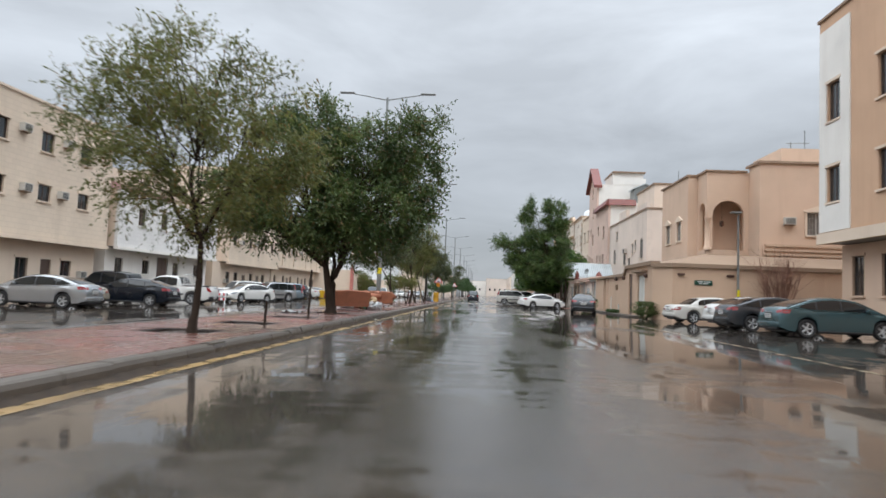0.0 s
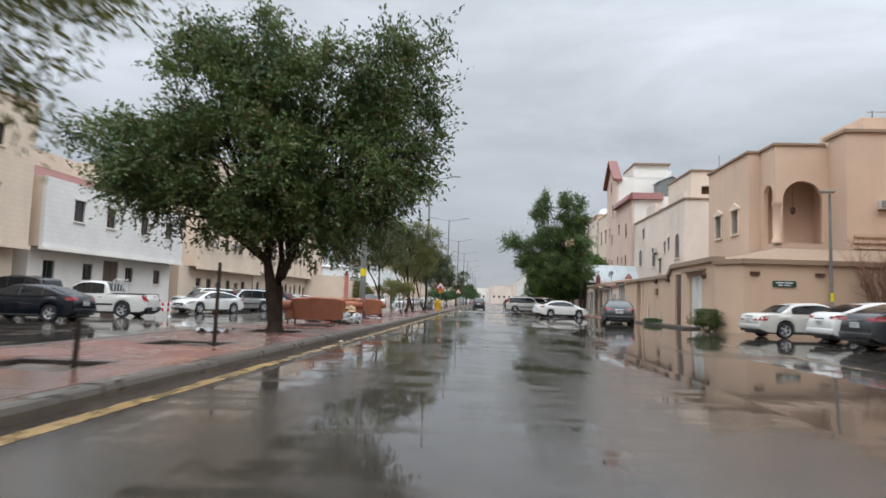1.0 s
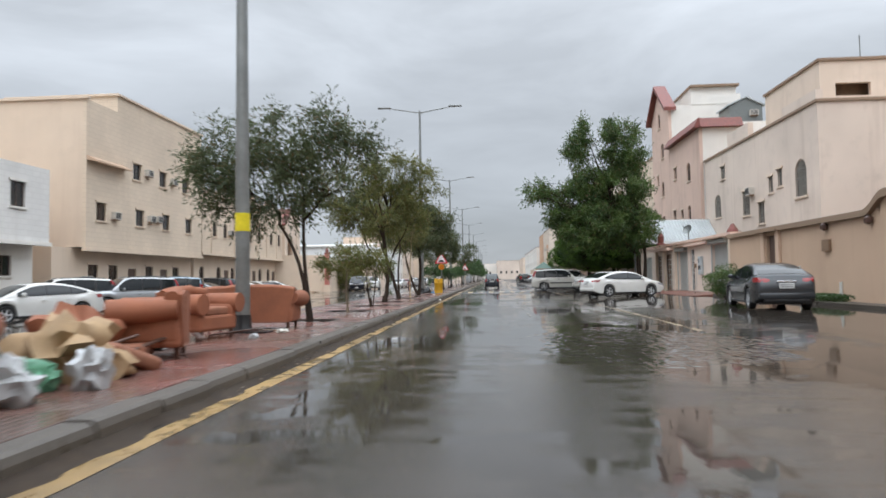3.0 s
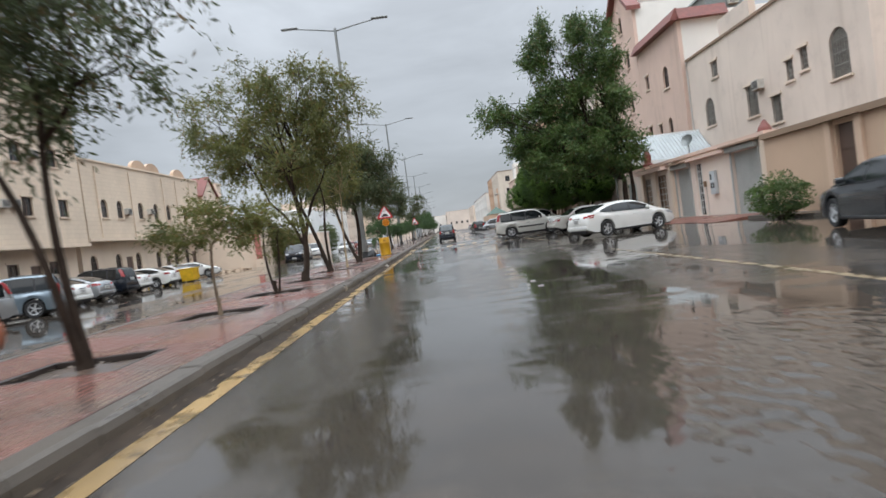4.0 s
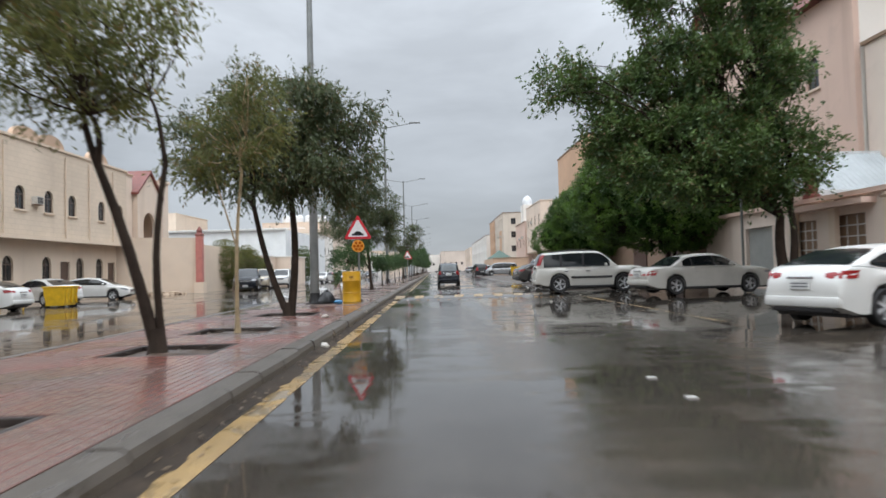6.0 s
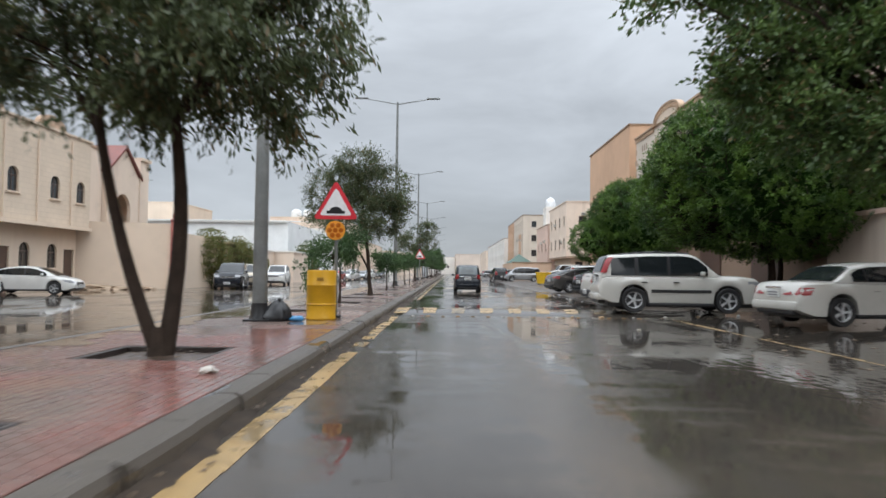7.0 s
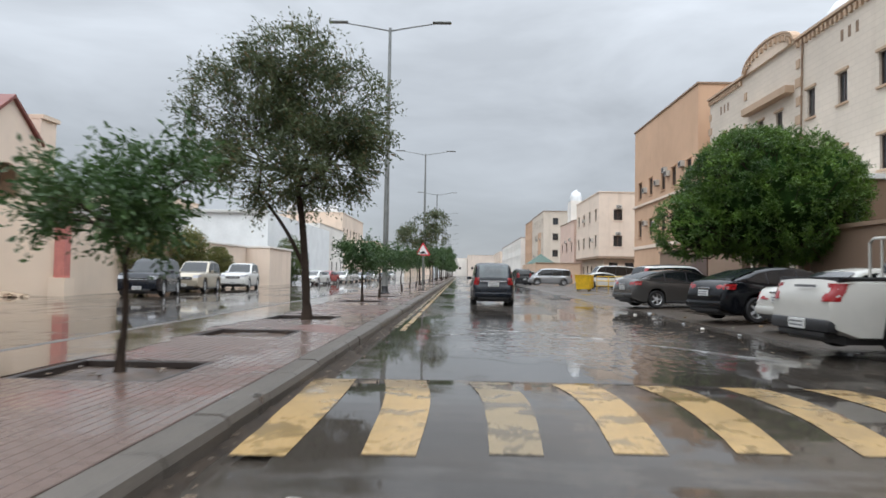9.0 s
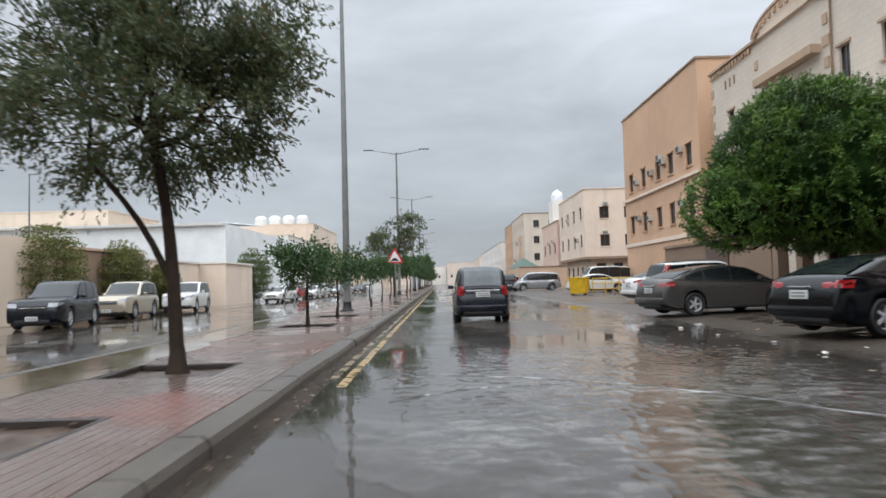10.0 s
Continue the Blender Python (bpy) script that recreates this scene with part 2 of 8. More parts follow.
BLACK_BASE = plain("black_bitumen_paint", (0.012, 0.012, 0.013), 0.4)
TAPE = plain("yellow_tape", (0.75, 0.62, 0.02), 0.45)
BARK = plain("wet_bark", (0.041, 0.029, 0.022), 0.85, 0, 0.35, 5, 0.6, bump_scale=25, spec=0.15)
BARK_PALE = plain("pale_bark", (0.22, 0.165, 0.11), 0.6, 0, 0.4, 5, 0.5, bump_scale=25)
DRUM_Y = plain("yellow_plastic_drum", (0.600, 0.315, 0.012), 0.35, 0, 0.10, 3)
SIGN_RED = plain("sign_red", (0.60, 0.03, 0.045), 0.35)
SIGN_WHITE = plain("sign_white", (0.72, 0.72, 0.72), 0.35)
SIGN_BLACK = plain("sign_black", (0.012, 0.012, 0.014), 0.4)
AMBER = plain("amber_plate", (0.72, 0.30, 0.03), 0.35)
AMBER_DARK = plain("amber_lens", (0.42, 0.11, 0.012), 0.25)
POST_GREY = plain("grey_steel_post", (0.20, 0.215, 0.21), 0.4, 0.5)
BAG_BLACK = plain("black_bin_bag", (0.010, 0.010, 0.011), 0.4, 0, 0.2, 6, 0.8, bump_scale=14)
BAG_WHITE = plain("white_plastic_bag", (0.44, 0.45, 0.455), 0.4, 0, 0.2, 6, 0.6, bump_scale=16)
BAG_BLUE = plain("blue_plastic_bag", (0.06, 0.22, 0.42), 0.3)
BAG_GREEN = plain("green_plastic_bag", (0.12, 0.32, 0.20), 0.3)
BARK_CREAM = plain("cream_bark", (0.42, 0.32, 0.195), 0.7, 0, 0.3, 5, 0.4, bump_scale=25, spec=0.2)
SOFA = plain("rust_orange_upholstery", (0.281, 0.099, 0.049), 0.75, 0, 0.16, 3, 0.3, bump_scale=60)
SOFA_DARK = plain("brown_cushion_cloth", (0.25, 0.10, 0.055), 0.8, 0, 0.2, 3, 0.3)
WOOD = plain("dark_wood", (0.07, 0.03, 0.018), 0.5, 0, 0.3, 6)
CARD = plain("wet_cardboard", (0.36, 0.24, 0.13), 0.75, 0, 0.2, 4)
SOIL = plain("wet_pit_soil", (0.088, 0.060, 0.045), 0.38, 0, 0.4, 4, 0.6, bump_scale=14, spec=0.35)
# edging colour taken darker to stand in for shade along the pit rims
PIT_EDGE = plain("shade_darkened_pit_edging", (0.040, 0.030, 0.026), 0.4, 0, 0.2, 4, 0.3)
TYRE = plain("tyre_rubber", (0.016, 0.016, 0.017), 0.65)
RIM = plain("alloy_rim", (0.55, 0.56, 0.57), 0.3, 0.35)
CAR_GLASS = plain("tinted_car_glass", (0.012, 0.015, 0.017), 0.05, 0, 0.1, 2, 0.0, spec=0.6)
TRIM = plain("black_plastic_trim", (0.022, 0.022, 0.024), 0.45)
TAIL = plain("red_lamp_lens", (0.27, 0.010, 0.012), 0.12, coat=0.5)
# paler base than CAR_GLASS, standing in for sky reflected in the rear window
CAR_GLASS_SKYLIT = plain("skylit_rear_car_glass", (0.060, 0.075, 0.080), 0.05, 0, 0.35, 1.6, 0.0, spec=0.6)
LENS = plain("clear_lamp_lens", (0.30, 0.31, 0.33), 0.1, coat=0.5)
PLATE = plain("plate_white", (0.62, 0.62, 0.60), 0.4)
PLATE_INK = plain("plate_ink", (0.16, 0.16, 0.17), 0.5)
CHROME = plain("chrome", (0.6, 0.6, 0.62), 0.15, 1.0)
PANE_PALE = plain("curtained_window_glass", (0.20, 0.185, 0.165), 0.08, 0, 0.35, 0.9, 0.0, spec=0.7)
PANE = plain("dark_window_glass", (0.022, 0.026, 0.030), 0.06, 0, 0.3, 0.7, 0.0, spec=0.7)
FRAME_W = plain("white_window_frame", (0.62, 0.61, 0.58), 0.45)
FRAME_D = plain("brown_window_frame", (0.09, 0.055, 0.04), 0.45)
GRILLE = plain("window_grille_iron", (0.33, 0.31, 0.28), 0.5, 0.3)
AC_WHITE = plain("aged_ac_casing", (0.56, 0.53, 0.48), 0.5, 0, 0.15, 5)
AC_DARK = plain("ac_grille_dark", (0.06, 0.06, 0.06), 0.6)
RED_TILE = plain("red_roof_tile", (0.195, 0.056, 0.043), 0.5, 0, 0.25, 4, 0.4, bump_scale=20)
RED_PAINT = plain("pink_red_paint", (0.50, 0.18, 0.15), 0.6, 0, 0.2, 2)
METAL_WHITE = plain("white_sheet_metal", (0.78, 0.80, 0.80), 0.5, 0.0, 0.08, 0.6)
METAL_BLUE = plain("pale_blue_canopy_sheet", (0.44, 0.475, 0.485), 0.6, 0.0, 0.12, 0.8)
SHUTTER = plain("roller_shutter_grey", (0.43, 0.44, 0.42), 0.45, 0.2, 0.12, 1.2)
DOOR_WHITE = plain("white_gate_paint", (0.66, 0.65, 0.60), 0.45, 0, 0.12, 1.5)
DOOR_BROWN = plain("brown_steel_door", (0.10, 0.06, 0.045), 0.45, 0, 0.2, 2)
GREEN_SIGN = plain("green_street_sign", (0.012, 0.062, 0.042), 0.35)
TANK = plain("white_water_tank", (0.72, 0.74, 0.75), 0.45)
SKIP_Y = plain("yellow_skip_paint", (0.70, 0.43, 0.02), 0.45, 0, 0.2, 3)
SPALL = plain("rust_streaked_metal", (0.25, 0.16, 0.10), 0.6, 0.2, 0.3, 2)
LEAF_LITTER = plain("sodden_brown_leaves", (0.15, 0.105, 0.066), 0.5, 0, 0.5, 3)
LITTER = plain("wet_paper_litter", (0.55, 0.52, 0.47), 0.6)

TAN = stucco("tan_render", (0.640, 0.460, 0.338))
TAN_WALL = stucco("tan_boundary_render", (0.570, 0.402, 0.286), 0.45)
TAN_TRIM = stucco("brown_grey_coping", (0.30, 0.21, 0.145), 0.3)
CREAM = stucco("cream_render", (0.720, 0.585, 0.460), 0.4)
CREAM_BLOCK = stucco("cream_stone_cladding", (0.730, 0.600, 0.470), 0.35, (0.6, 0.3))
WHITE_BLOCK = stucco("white_stone_cladding", (0.792, 0.770, 0.738), 0.3, (0.6, 0.3))
CREAM_PALE = stucco("pale_cream_stone_cladding", (0.68, 0.592, 0.495), 0.35, (0.6, 0.3))
WHITE = stucco("white_render", (0.800, 0.765, 0.710), 0.4)
PINK = stucco("pink_beige_render", (0.690, 0.505, 0.415), 0.85)
PINK_CREAM = stucco("pale_pink_render", (0.765, 0.630, 0.515), 0.6)
ORANGE = stucco("orange_tan_render", (0.605, 0.390, 0.255), 0.4)
GREY_CREAM = stucco("grey_cream_render", (0.735, 0.620, 0.530), 0.85)
QUOIN = stucco("tan_quoin_stone", (0.50, 0.355, 0.245), 0.3)
BROWN_WALL = stucco("brown_wet_wall", (0.270, 0.185, 0.130), 0.5)
ROOF_FLAT = stucco("roof_screed", (0.40, 0.35, 0.30), 0.4)
TILE_RED = wet_ground("wet_red_apron_tile", (0.170, 0.075, 0.056), (0.15, 0.06, 0.045), (1.0, 0.8, 1), 0.58, (0.35, 0.08), 40)

LEAF_FICUS = leafage("ficus_leaf", (0.038, 0.076, 0.023), (0.135, 0.212, 0.054), (0.15, 0.11, 0.045))
LEAF_CLIPPED = leafage("clipped_ficus_leaf", (0.030, 0.076, 0.013), (0.155, 0.275, 0.036), gloss=0.40, thinness=0.10)
LEAF_BIG = leafage("broad_tree_leaf", (0.042, 0.074, 0.024), (0.128, 0.180, 0.048), (0.16, 0.105, 0.045))
LEAF_OLIVE = leafage("feathery_acacia_leaf", (0.088, 0.104, 0.032), (0.215, 0.220, 0.066), (0.22, 0.14, 0.05), thinness=0.45)
LEAF_GREY = leafage("grey_green_leaf", (0.055, 0.076, 0.034), (0.120, 0.148, 0.064), (0.16, 0.11, 0.05), thinness=0.4)
LEAF_FRESH = leafage("fresh_green_leaf", (0.034, 0.076, 0.022), (0.072, 0.132, 0.036))
# matte dark green that stands in for shade deep inside the ficus crowns
CROWN_SHADE = plain("shaded_crown_core", (0.020, 0.045, 0.012), 0.95, 0, 0.5, 6, 1.0, spec=0.0, bump_scale=9)
TWIG_RED = plain("bare_reddish_twigs", (0.20, 0.10, 0.065), 0.7, 0, 0.3, 4)

WATER = wet_road("rippled_rain_water")
FOAM_WHITE = plain("white_water_foam", (0.28, 0.28, 0.275), 0.35, 0, 0.45, 9, 0.5)
FOAM_WATER = wet_road("foaming_rain_water", True)
SILT_FILM = plain("silty_rain_film", (0.105, 0.080, 0.062), 0.07, 0, 0.35, 1.2, 0.03, spec=0.5, bump_scale=5)

# ---- mesh building ----
class Shape:
    """Collects vertices and faces of one part."""

    def __init__(self):
        self.v, self.f = [], []

    def add(self, verts, faces):
        k = len(self.v)
        self.v += [tuple(p) for p in verts]
        self.f += [tuple(i + k for i in f) for f in faces]
        return self

    def box(self, a, b, m=None):
        (x0, y0, z0), (x1, y1, z1) = a, b
        p = [Vector(c) for c in ((x0, y0, z0), (x1, y0, z0), (x1, y1, z0), (x0, y1, z0), (x0, y0, z1), (x1, y0, z1), (x1, y1, z1), (x0, y1, z1))]
        if m:
            p = [m @ q for q in p]
        return self.add(p, [(3, 2, 1, 0), (4, 5, 6, 7), (0, 1, 5, 4), (1, 2, 6, 5), (2, 3, 7, 6), (3, 0, 4, 7)])

    def tube(self, path, radii, n=8, caps=True):
        path = [Vector(p) for p in path]
        rows = []
        for i, p in enumerate(path):
            d = (path[min(i + 1, len(path) - 1)] - path[max(i - 1, 0)]).normalized()
            side = d.cross(Vector((0, 0, 1)) if abs(d.z) < 0.95 else Vector((1, 0, 0))).normalized()
            up = side.cross(d)
            rows.append([p + (side * math.cos(a) + up * math.sin(a)) * radii[i] for a in [2 * math.pi * j / n for j in range(n)]])
        verts = [q for r in rows for q in r]
        faces = [(i * n + j, i * n + (j + 1) % n, (i + 1) * n + (j + 1) % n, (i + 1) * n + j) for i in range(len(path) - 1) for j in range(n)]
        if caps:
            faces += [tuple(reversed(range(n))), tuple((len(path) - 1) * n + j for j in range(n))]
        return self.add(verts, faces)

    def lathe(self, profile, n=24, m=None):
        """profile: (radius, height) from bottom to top round the z axis."""
        verts, faces = [], []
        for r, z in profile:
            for j in range(n):
                a = 2 * math.pi * j / n
                p = Vector((r * math.cos(a), r * math.sin(a), z))
                verts.append(m @ p if m else p)
        for i in range(len(profile) - 1):
            for j in range(n):
                faces.append((i * n + j, i * n + (j + 1) % n, (i + 1) * n + (j + 1) % n, (i + 1) * n + j))
        return self.add(verts, faces)

    def prism(self, outline, depth, m):
        """outline: (u, v) polygon in the local xy plane, extruded along local z by depth."""
        n = len(outline)
        verts = [m @ Vector((u, v, 0)) for u, v in outline] + [m @ Vector((u, v, depth)) for u, v in outline]
        faces = [tuple(reversed(range(n))), tuple(range(n, 2 * n))]
        faces += [(i, (i + 1) % n, n + (i + 1) % n, n + i) for i in range(n)]
        return self.add(verts, faces)

    def rounded(self, centre, size, r, m=None, seg=2):
        """A box with rounded edges."""
        bm = bmesh.new()
        bmesh.ops.create_cube(bm, size=1.0, matrix=Matrix.Translation(centre) @ Matrix.Diagonal((*size, 1)))
        bmesh.ops.bevel(bm, geom=bm.edges[:], offset=min(r, min(size) * 0.49), segments=seg, profile=0.5, affect="EDGES")
        bm.verts.index_update()
        self.add([(m @ v.co) if m else v.co for v in bm.verts], [[v.index for v in f.verts] for f in bm.faces])
        bm.free()
        return self

    def blob(self, centre, size, seed=0, rough=0.25, freq=2.0, sub=3):
        bm = bmesh.new()
        bmesh.ops.create_icosphere(bm, subdivisions=sub, radius=1.0)
        off = Vector((seed * 7.3, seed * 3.1, seed * 1.7))
        verts = []
        for v in bm.verts:
            k = 1 + rough * noise.noise(v.co * freq + off) + rough * 0.4 * noise.noise(v.co * freq * 3 + off)
            verts.append((centre[0] + v.co.x * size[0] * k, centre[1] + v.co.y * size[1] * k, centre[2] + v.co.z * size[2] * k))
        self.add(verts, [[v.index for v in f.verts] for f in bm.faces])
        bm.free()
        return self

    def mesh(self, name, material, smooth=None):
        me = bpy.data.meshes.new(name)
        me.from_pydata(self.v, [], self.f)
        me.materials.append(material)
        if smooth is not None:
            me.shade_smooth()
            me.set_sharp_from_angle(angle=radians(smooth))
        me.update()
        return me


def thing(name, label, category, m=None, group="", kind=""):
    ob = new(name)
    ob.empty_display_size = 0.2
    if m is not None:
        ob.matrix_basis = m
    return tagged(ob, label, category, group, kind)


def part(name, shape, material, parent, label="", smooth=None, at=None):
    """One mesh object under a thing or a part. shape: a Shape or a ready mesh."""
    data = shape.mesh(name, material, smooth) if isinstance(shape, Shape) else shape
    ob = new(name, data)
    ob.parent = parent
    if at is not None:
        ob.matrix_basis = at
    if label:
        ob["label"] = label
    return ob


def solo(name, shape, material, label, category, kind="", smooth=None, group=""):
    return tagged(new(name, shape.mesh(name, material, smooth)), label, category, group, kind)


def wall_mesh(name, material, frame3, width, z0, z1, openings, thick=0.25):
    """A wall with its openings cut through. frame3 = (origin, along, out) in plan; openings: (u0, u1, z0, z1, arched)."""
    (ox, oy), (ux, uy), (nx, ny) = frame3
    us = sorted({0.0, width, *[v for o in openings for v in o[:2]]})
    zs = sorted({z0, z1, *[v for o in openings for v in o[2:4]]})

    def place(u, n, z):
        return (ox + ux * u + nx * n, oy + uy * u + ny * n, z)

    def solid(i, j):
        if not (0 <= i < len(us) - 1 and 0 <= j < len(zs) - 1):
            return False
        cu, cz = (us[i] + us[i + 1]) / 2, (zs[j] + zs[j + 1]) / 2
        return not any(o[0] < cu < o[1] and o[2] < cz < o[3] for o in openings)

    bm = bmesh.new()
    cache = {}

    def vert(u, n, z):
        key = (round(u, 4), n, round(z, 4))
        if key not in cache:
            cache[key] = bm.verts.new(place(u, n, z))
        return cache[key]

    for i in range(len(us) - 1):
        for j in range(len(zs) - 1):
            if not solid(i, j):
                continue
            a, b, c, d = us[i], us[i + 1], zs[j], zs[j + 1]
            for n in (0.0, -thick):
                bm.faces.new([vert(a, n, c), vert(b, n, c), vert(b, n, d), vert(a, n, d)])
            for other, e0, e1 in (((i - 1, j), (a, c), (a, d)), ((i + 1, j), (b, c), (b, d)), ((i, j - 1), (a, c), (b, c)), ((i, j + 1), (a, d), (b, d))):
                if not solid(*other):
                    bm.faces.new([vert(e0[0], 0.0, e0[1]), vert(e1[0], 0.0, e1[1]), vert(e1[0], -thick, e1[1]), vert(e0[0], -thick, e0[1])])
    for o in openings:
        if not o[4]:
            continue
        r = (o[1] - o[0]) / 2
        cu, cz, steps = (o[0] + o[1]) / 2, o[3] - r, 10
        arc = [(cu - r * math.cos(math.pi * s / steps), cz + r * math.sin(math.pi * s / steps)) for s in range(steps + 1)]
        for s in range(steps):
            (ua, za), (ub, zb) = arc[s], arc[s + 1]
            for n in (-0.002, -thick + 0.002):
                bm.faces.new([bm.verts.new(place(ua, n, za)), bm.verts.new(place(ub, n, zb)), bm.verts.new(place(ub, n, o[3])), bm.verts.new(place(ua, n, o[3]))])
            bm.faces.new([bm.verts.new(place(ua, 0, za)), bm.verts.new(place(ub, 0, zb)), bm.verts.new(place(ub, -thick, zb)), bm.verts.new(place(ua, -thick, za))])
    bmesh.ops.recalc_face_normals(bm, faces=bm.faces[:])
    me = bpy.data.meshes.new(name)
    bm.to_mesh(me)
    bm.free()
    me.materials.append(material)
    return me


def uframe(frame3, n=0.0):
    """Matrix whose x runs along the wall, y up, z outward."""
    (ox, oy), (ux, uy), (nx, ny) = frame3
    return Matrix(((ux, 0, nx, ox + nx * n), (uy, 0, ny, oy + ny * n), (0, 1, 0, 0), (0, 0, 0, 1)))


def arch_outline(u0, u1, z0, z1, arched, steps=10):
    if not arched:
        return [(u0, z0), (u1, z0), (u1, z1), (u0, z1)]
    r = (u1 - u0) / 2
    c, zc = (u0 + u1) / 2, z1 - r
    return [(u0, z0), (u1, z0)] + [(c + r * math.cos(math.pi * s / steps), zc + r * math.sin(math.pi * s / steps)) for s in range(steps + 1)]


def window(parent, frame3, o, frame_mat, trim_mat=None, grille=False, sill=True, bars=1, pane_mat=None, hood=False):
    """A window in its opening: frame with mullion, pane, sill, raised surround."""
    u0, u1, z0, z1, arched = o
    m = uframe(frame3)
    rail = 0.055
    s = Shape()
    s.box((u0, z0, -0.17), (u0 + rail, z1 - (u1 - u0) / 2 * arched, -0.11), m)
    s.box((u1 - rail, z0, -0.17), (u1, z1 - (u1 - u0) / 2 * arched, -0.11), m)
    s.box((u0 + rail, z0, -0.17), (u1 - rail, z0 + rail, -0.11), m)
    s.box((u0 + rail, z1 - rail - (u1 - u0) / 2 * arched, -0.168), (u1 - rail, z1 - (u1 - u0) / 2 * arched, -0.112), m)
    for b in range(bars):
        c = u0 + (u1 - u0) * (b + 1) / (bars + 1)
        s.box((c - 0.025, z0 + rail, -0.165), (c + 0.025, z1 - rail, -0.115), m)
    w = part("window", s, frame_mat, parent)
    part("pane", Shape().prism(arch_outline(u0, u1, z0, z1, arched), 0.012, uframe(frame3, -0.15)), pane_mat or PANE, w)
    if sill and trim_mat:
        part("window_sill", Shape().box((u0 - 0.12, z0 - 0.10, -0.02), (u1 + 0.12, z0 - 0.005, 0.10), m), trim_mat, w)
    if trim_mat and not hood and not arched:
        part("lintel", Shape().box((u0 - 0.14, z1 + 0.005, -0.02), (u1 + 0.14, z1 + 0.13, 0.09), m), trim_mat, w)
    if trim_mat and hood:
        t = Shape()
        t.box((u0 - 0.14, z0, 0.003), (u0 - 0.005, z1, 0.06), m).box((u1 + 0.005, z0, 0.003), (u1 + 0.14, z1, 0.06), m)
        c = (u0 + u1) / 2
        t.prism([(u0 - 0.24, z1 + 0.002), (u1 + 0.24, z1 + 0.002), (u1 + 0.24, z1 + 0.1), (c, z1 + 0.42), (u0 - 0.24, z1 + 0.1)], 0.12, uframe(frame3, 0.003))
        part("surround", t, trim_mat, w)
    if grille:
        g = Shape()
        n = max(3, int((u1 - u0) / 0.16))
        for i in range(n + 1):
            c = u0 + (u1 - u0) * i / n
            g.box((c - 0.012, z0, -0.06), (c + 0.012, z1 - 0.1 * arched, -0.035), m)
        for i in range(1, 4):
            c = z0 + (z1 - z0) * i / 4
            g.box((u0, c - 0.012, -0.062), (u1, c + 0.012, -0.033), m)
        part("window_grille", g, GRILLE, w)
    return w


def ac_unit(frame3, u, z, label="weathered white window air conditioner on the wall"):
    """Box air conditioner that sticks out of a wall."""
    a = thing("air_conditioner", label, "air conditioner", group="wall air conditioners")
    m = uframe(frame3)
    part("casing", Shape().box((u, z, -0.05), (u + 0.68, z + 0.46, 0.34), m), AC_WHITE, a)
    g = Shape()
    for i in range(6):
        g.box((u + 0.05 + i * 0.1, z + 0.04, 0.344), (u + 0.11 + i * 0.1, z + 0.42, 0.352), m)
    part("vent_grille", g, AC_DARK, a)
    part("bracket", Shape().box((u + 0.03, z - 0.06, 0.0), (u + 0.65, z - 0.004, 0.30), m), SPALL, a)
    return a


def block(name, label, x0, x1, y0, y1, z1, mat, face, openings=(), side_openings=(), z0=0.0, frame_mat=None, trim=None,
          sill=True, hood=False, grille=False, cornice=None, parapet=0.5, category="house", side_mat=None, bars=1, pane=None):
    """A storeyed house body. face: 'E' looks at +x, 'W' at -x. openings: (y0, y1, z0, z1, arched) on the street face;
    side_openings: (x0, x1, z0, z1, arched) on the end that looks back down the street (low y)."""
    h = thing(name, label, category)
    fx = x1 if face == "E" else x0
    front = ((fx, y0), (0, 1), (1 if face == "E" else -1, 0))
    ops = [(a - y0, b - y0, c, d, e) for a, b, c, d, e in openings]
    part("front_wall", wall_mesh("front_wall", mat, front, y1 - y0, z0, z1, ops), mat, h)
    for o in ops:
        if o[3] - o[2] > 2.5:
            part("porch_back_wall", Shape().box((fx - 2.0, y0 + 0.3, o[2] - 0.3), (fx - 1.9, y1 - 0.3, o[3] + 0.5)), mat, h)
            part("porch_floor", Shape().box((fx - 1.9, y0 + 0.3, o[2] - 0.3), (fx - 0.26, y1 - 0.3, o[2] - 0.05)), mat, h)
            continue
        window(h, front, o, frame_mat or FRAME_D, trim or mat, grille, sill, bars, pane, hood)
    inner0, inner1 = (x0, x1 - 0.25) if face == "E" else (x0 + 0.25, x1)
    low = ((inner0, y0), (1, 0), (0, -1))
    sops = [(a - inner0, b - inner0, c, d, e) for a, b, c, d, e in side_openings]
    sm = side_mat or mat
    part("side_wall", wall_mesh("side_wall", sm, low, inner1 - inner0, z0, z1, sops), sm, h)
    for o in sops:
        window(h, low, o, frame_mat or FRAME_D, trim or mat, grille, sill, bars, pane, hood)
    part("side_wall", Shape().box((inner0, y1 - 0.25, z0), (inner1, y1, z1)), sm, h)
    bx0, bx1 = (x0, x0 + 0.25) if face == "E" else (x1 - 0.25, x1)
    part("back_wall", Shape().box((bx0, y0 + 0.25, z0), (bx1, y1 - 0.25, z1)), sm, h)
    part("roof", Shape().box((x0 + 0.25, y0 + 0.25, z1 - parapet - 0.2), (x1 - 0.25, y1 - 0.25, z1 - parapet)), ROOF_FLAT, h)
    part("floor_slab", Shape().box((x0 + 0.25, y0 + 0.25, z0 + 0.02), (x1 - 0.25, y1 - 0.25, z0 + 0.12)), ROOF_FLAT, h)
    if cornice:
        c = Shape()
        c.box((x0 - 0.10, y0 - 0.10, z1), (x1 + 0.10, y1 + 0.10, z1 + 0.14))
        part("cornice", c, cornice, h)
    return h, front, low


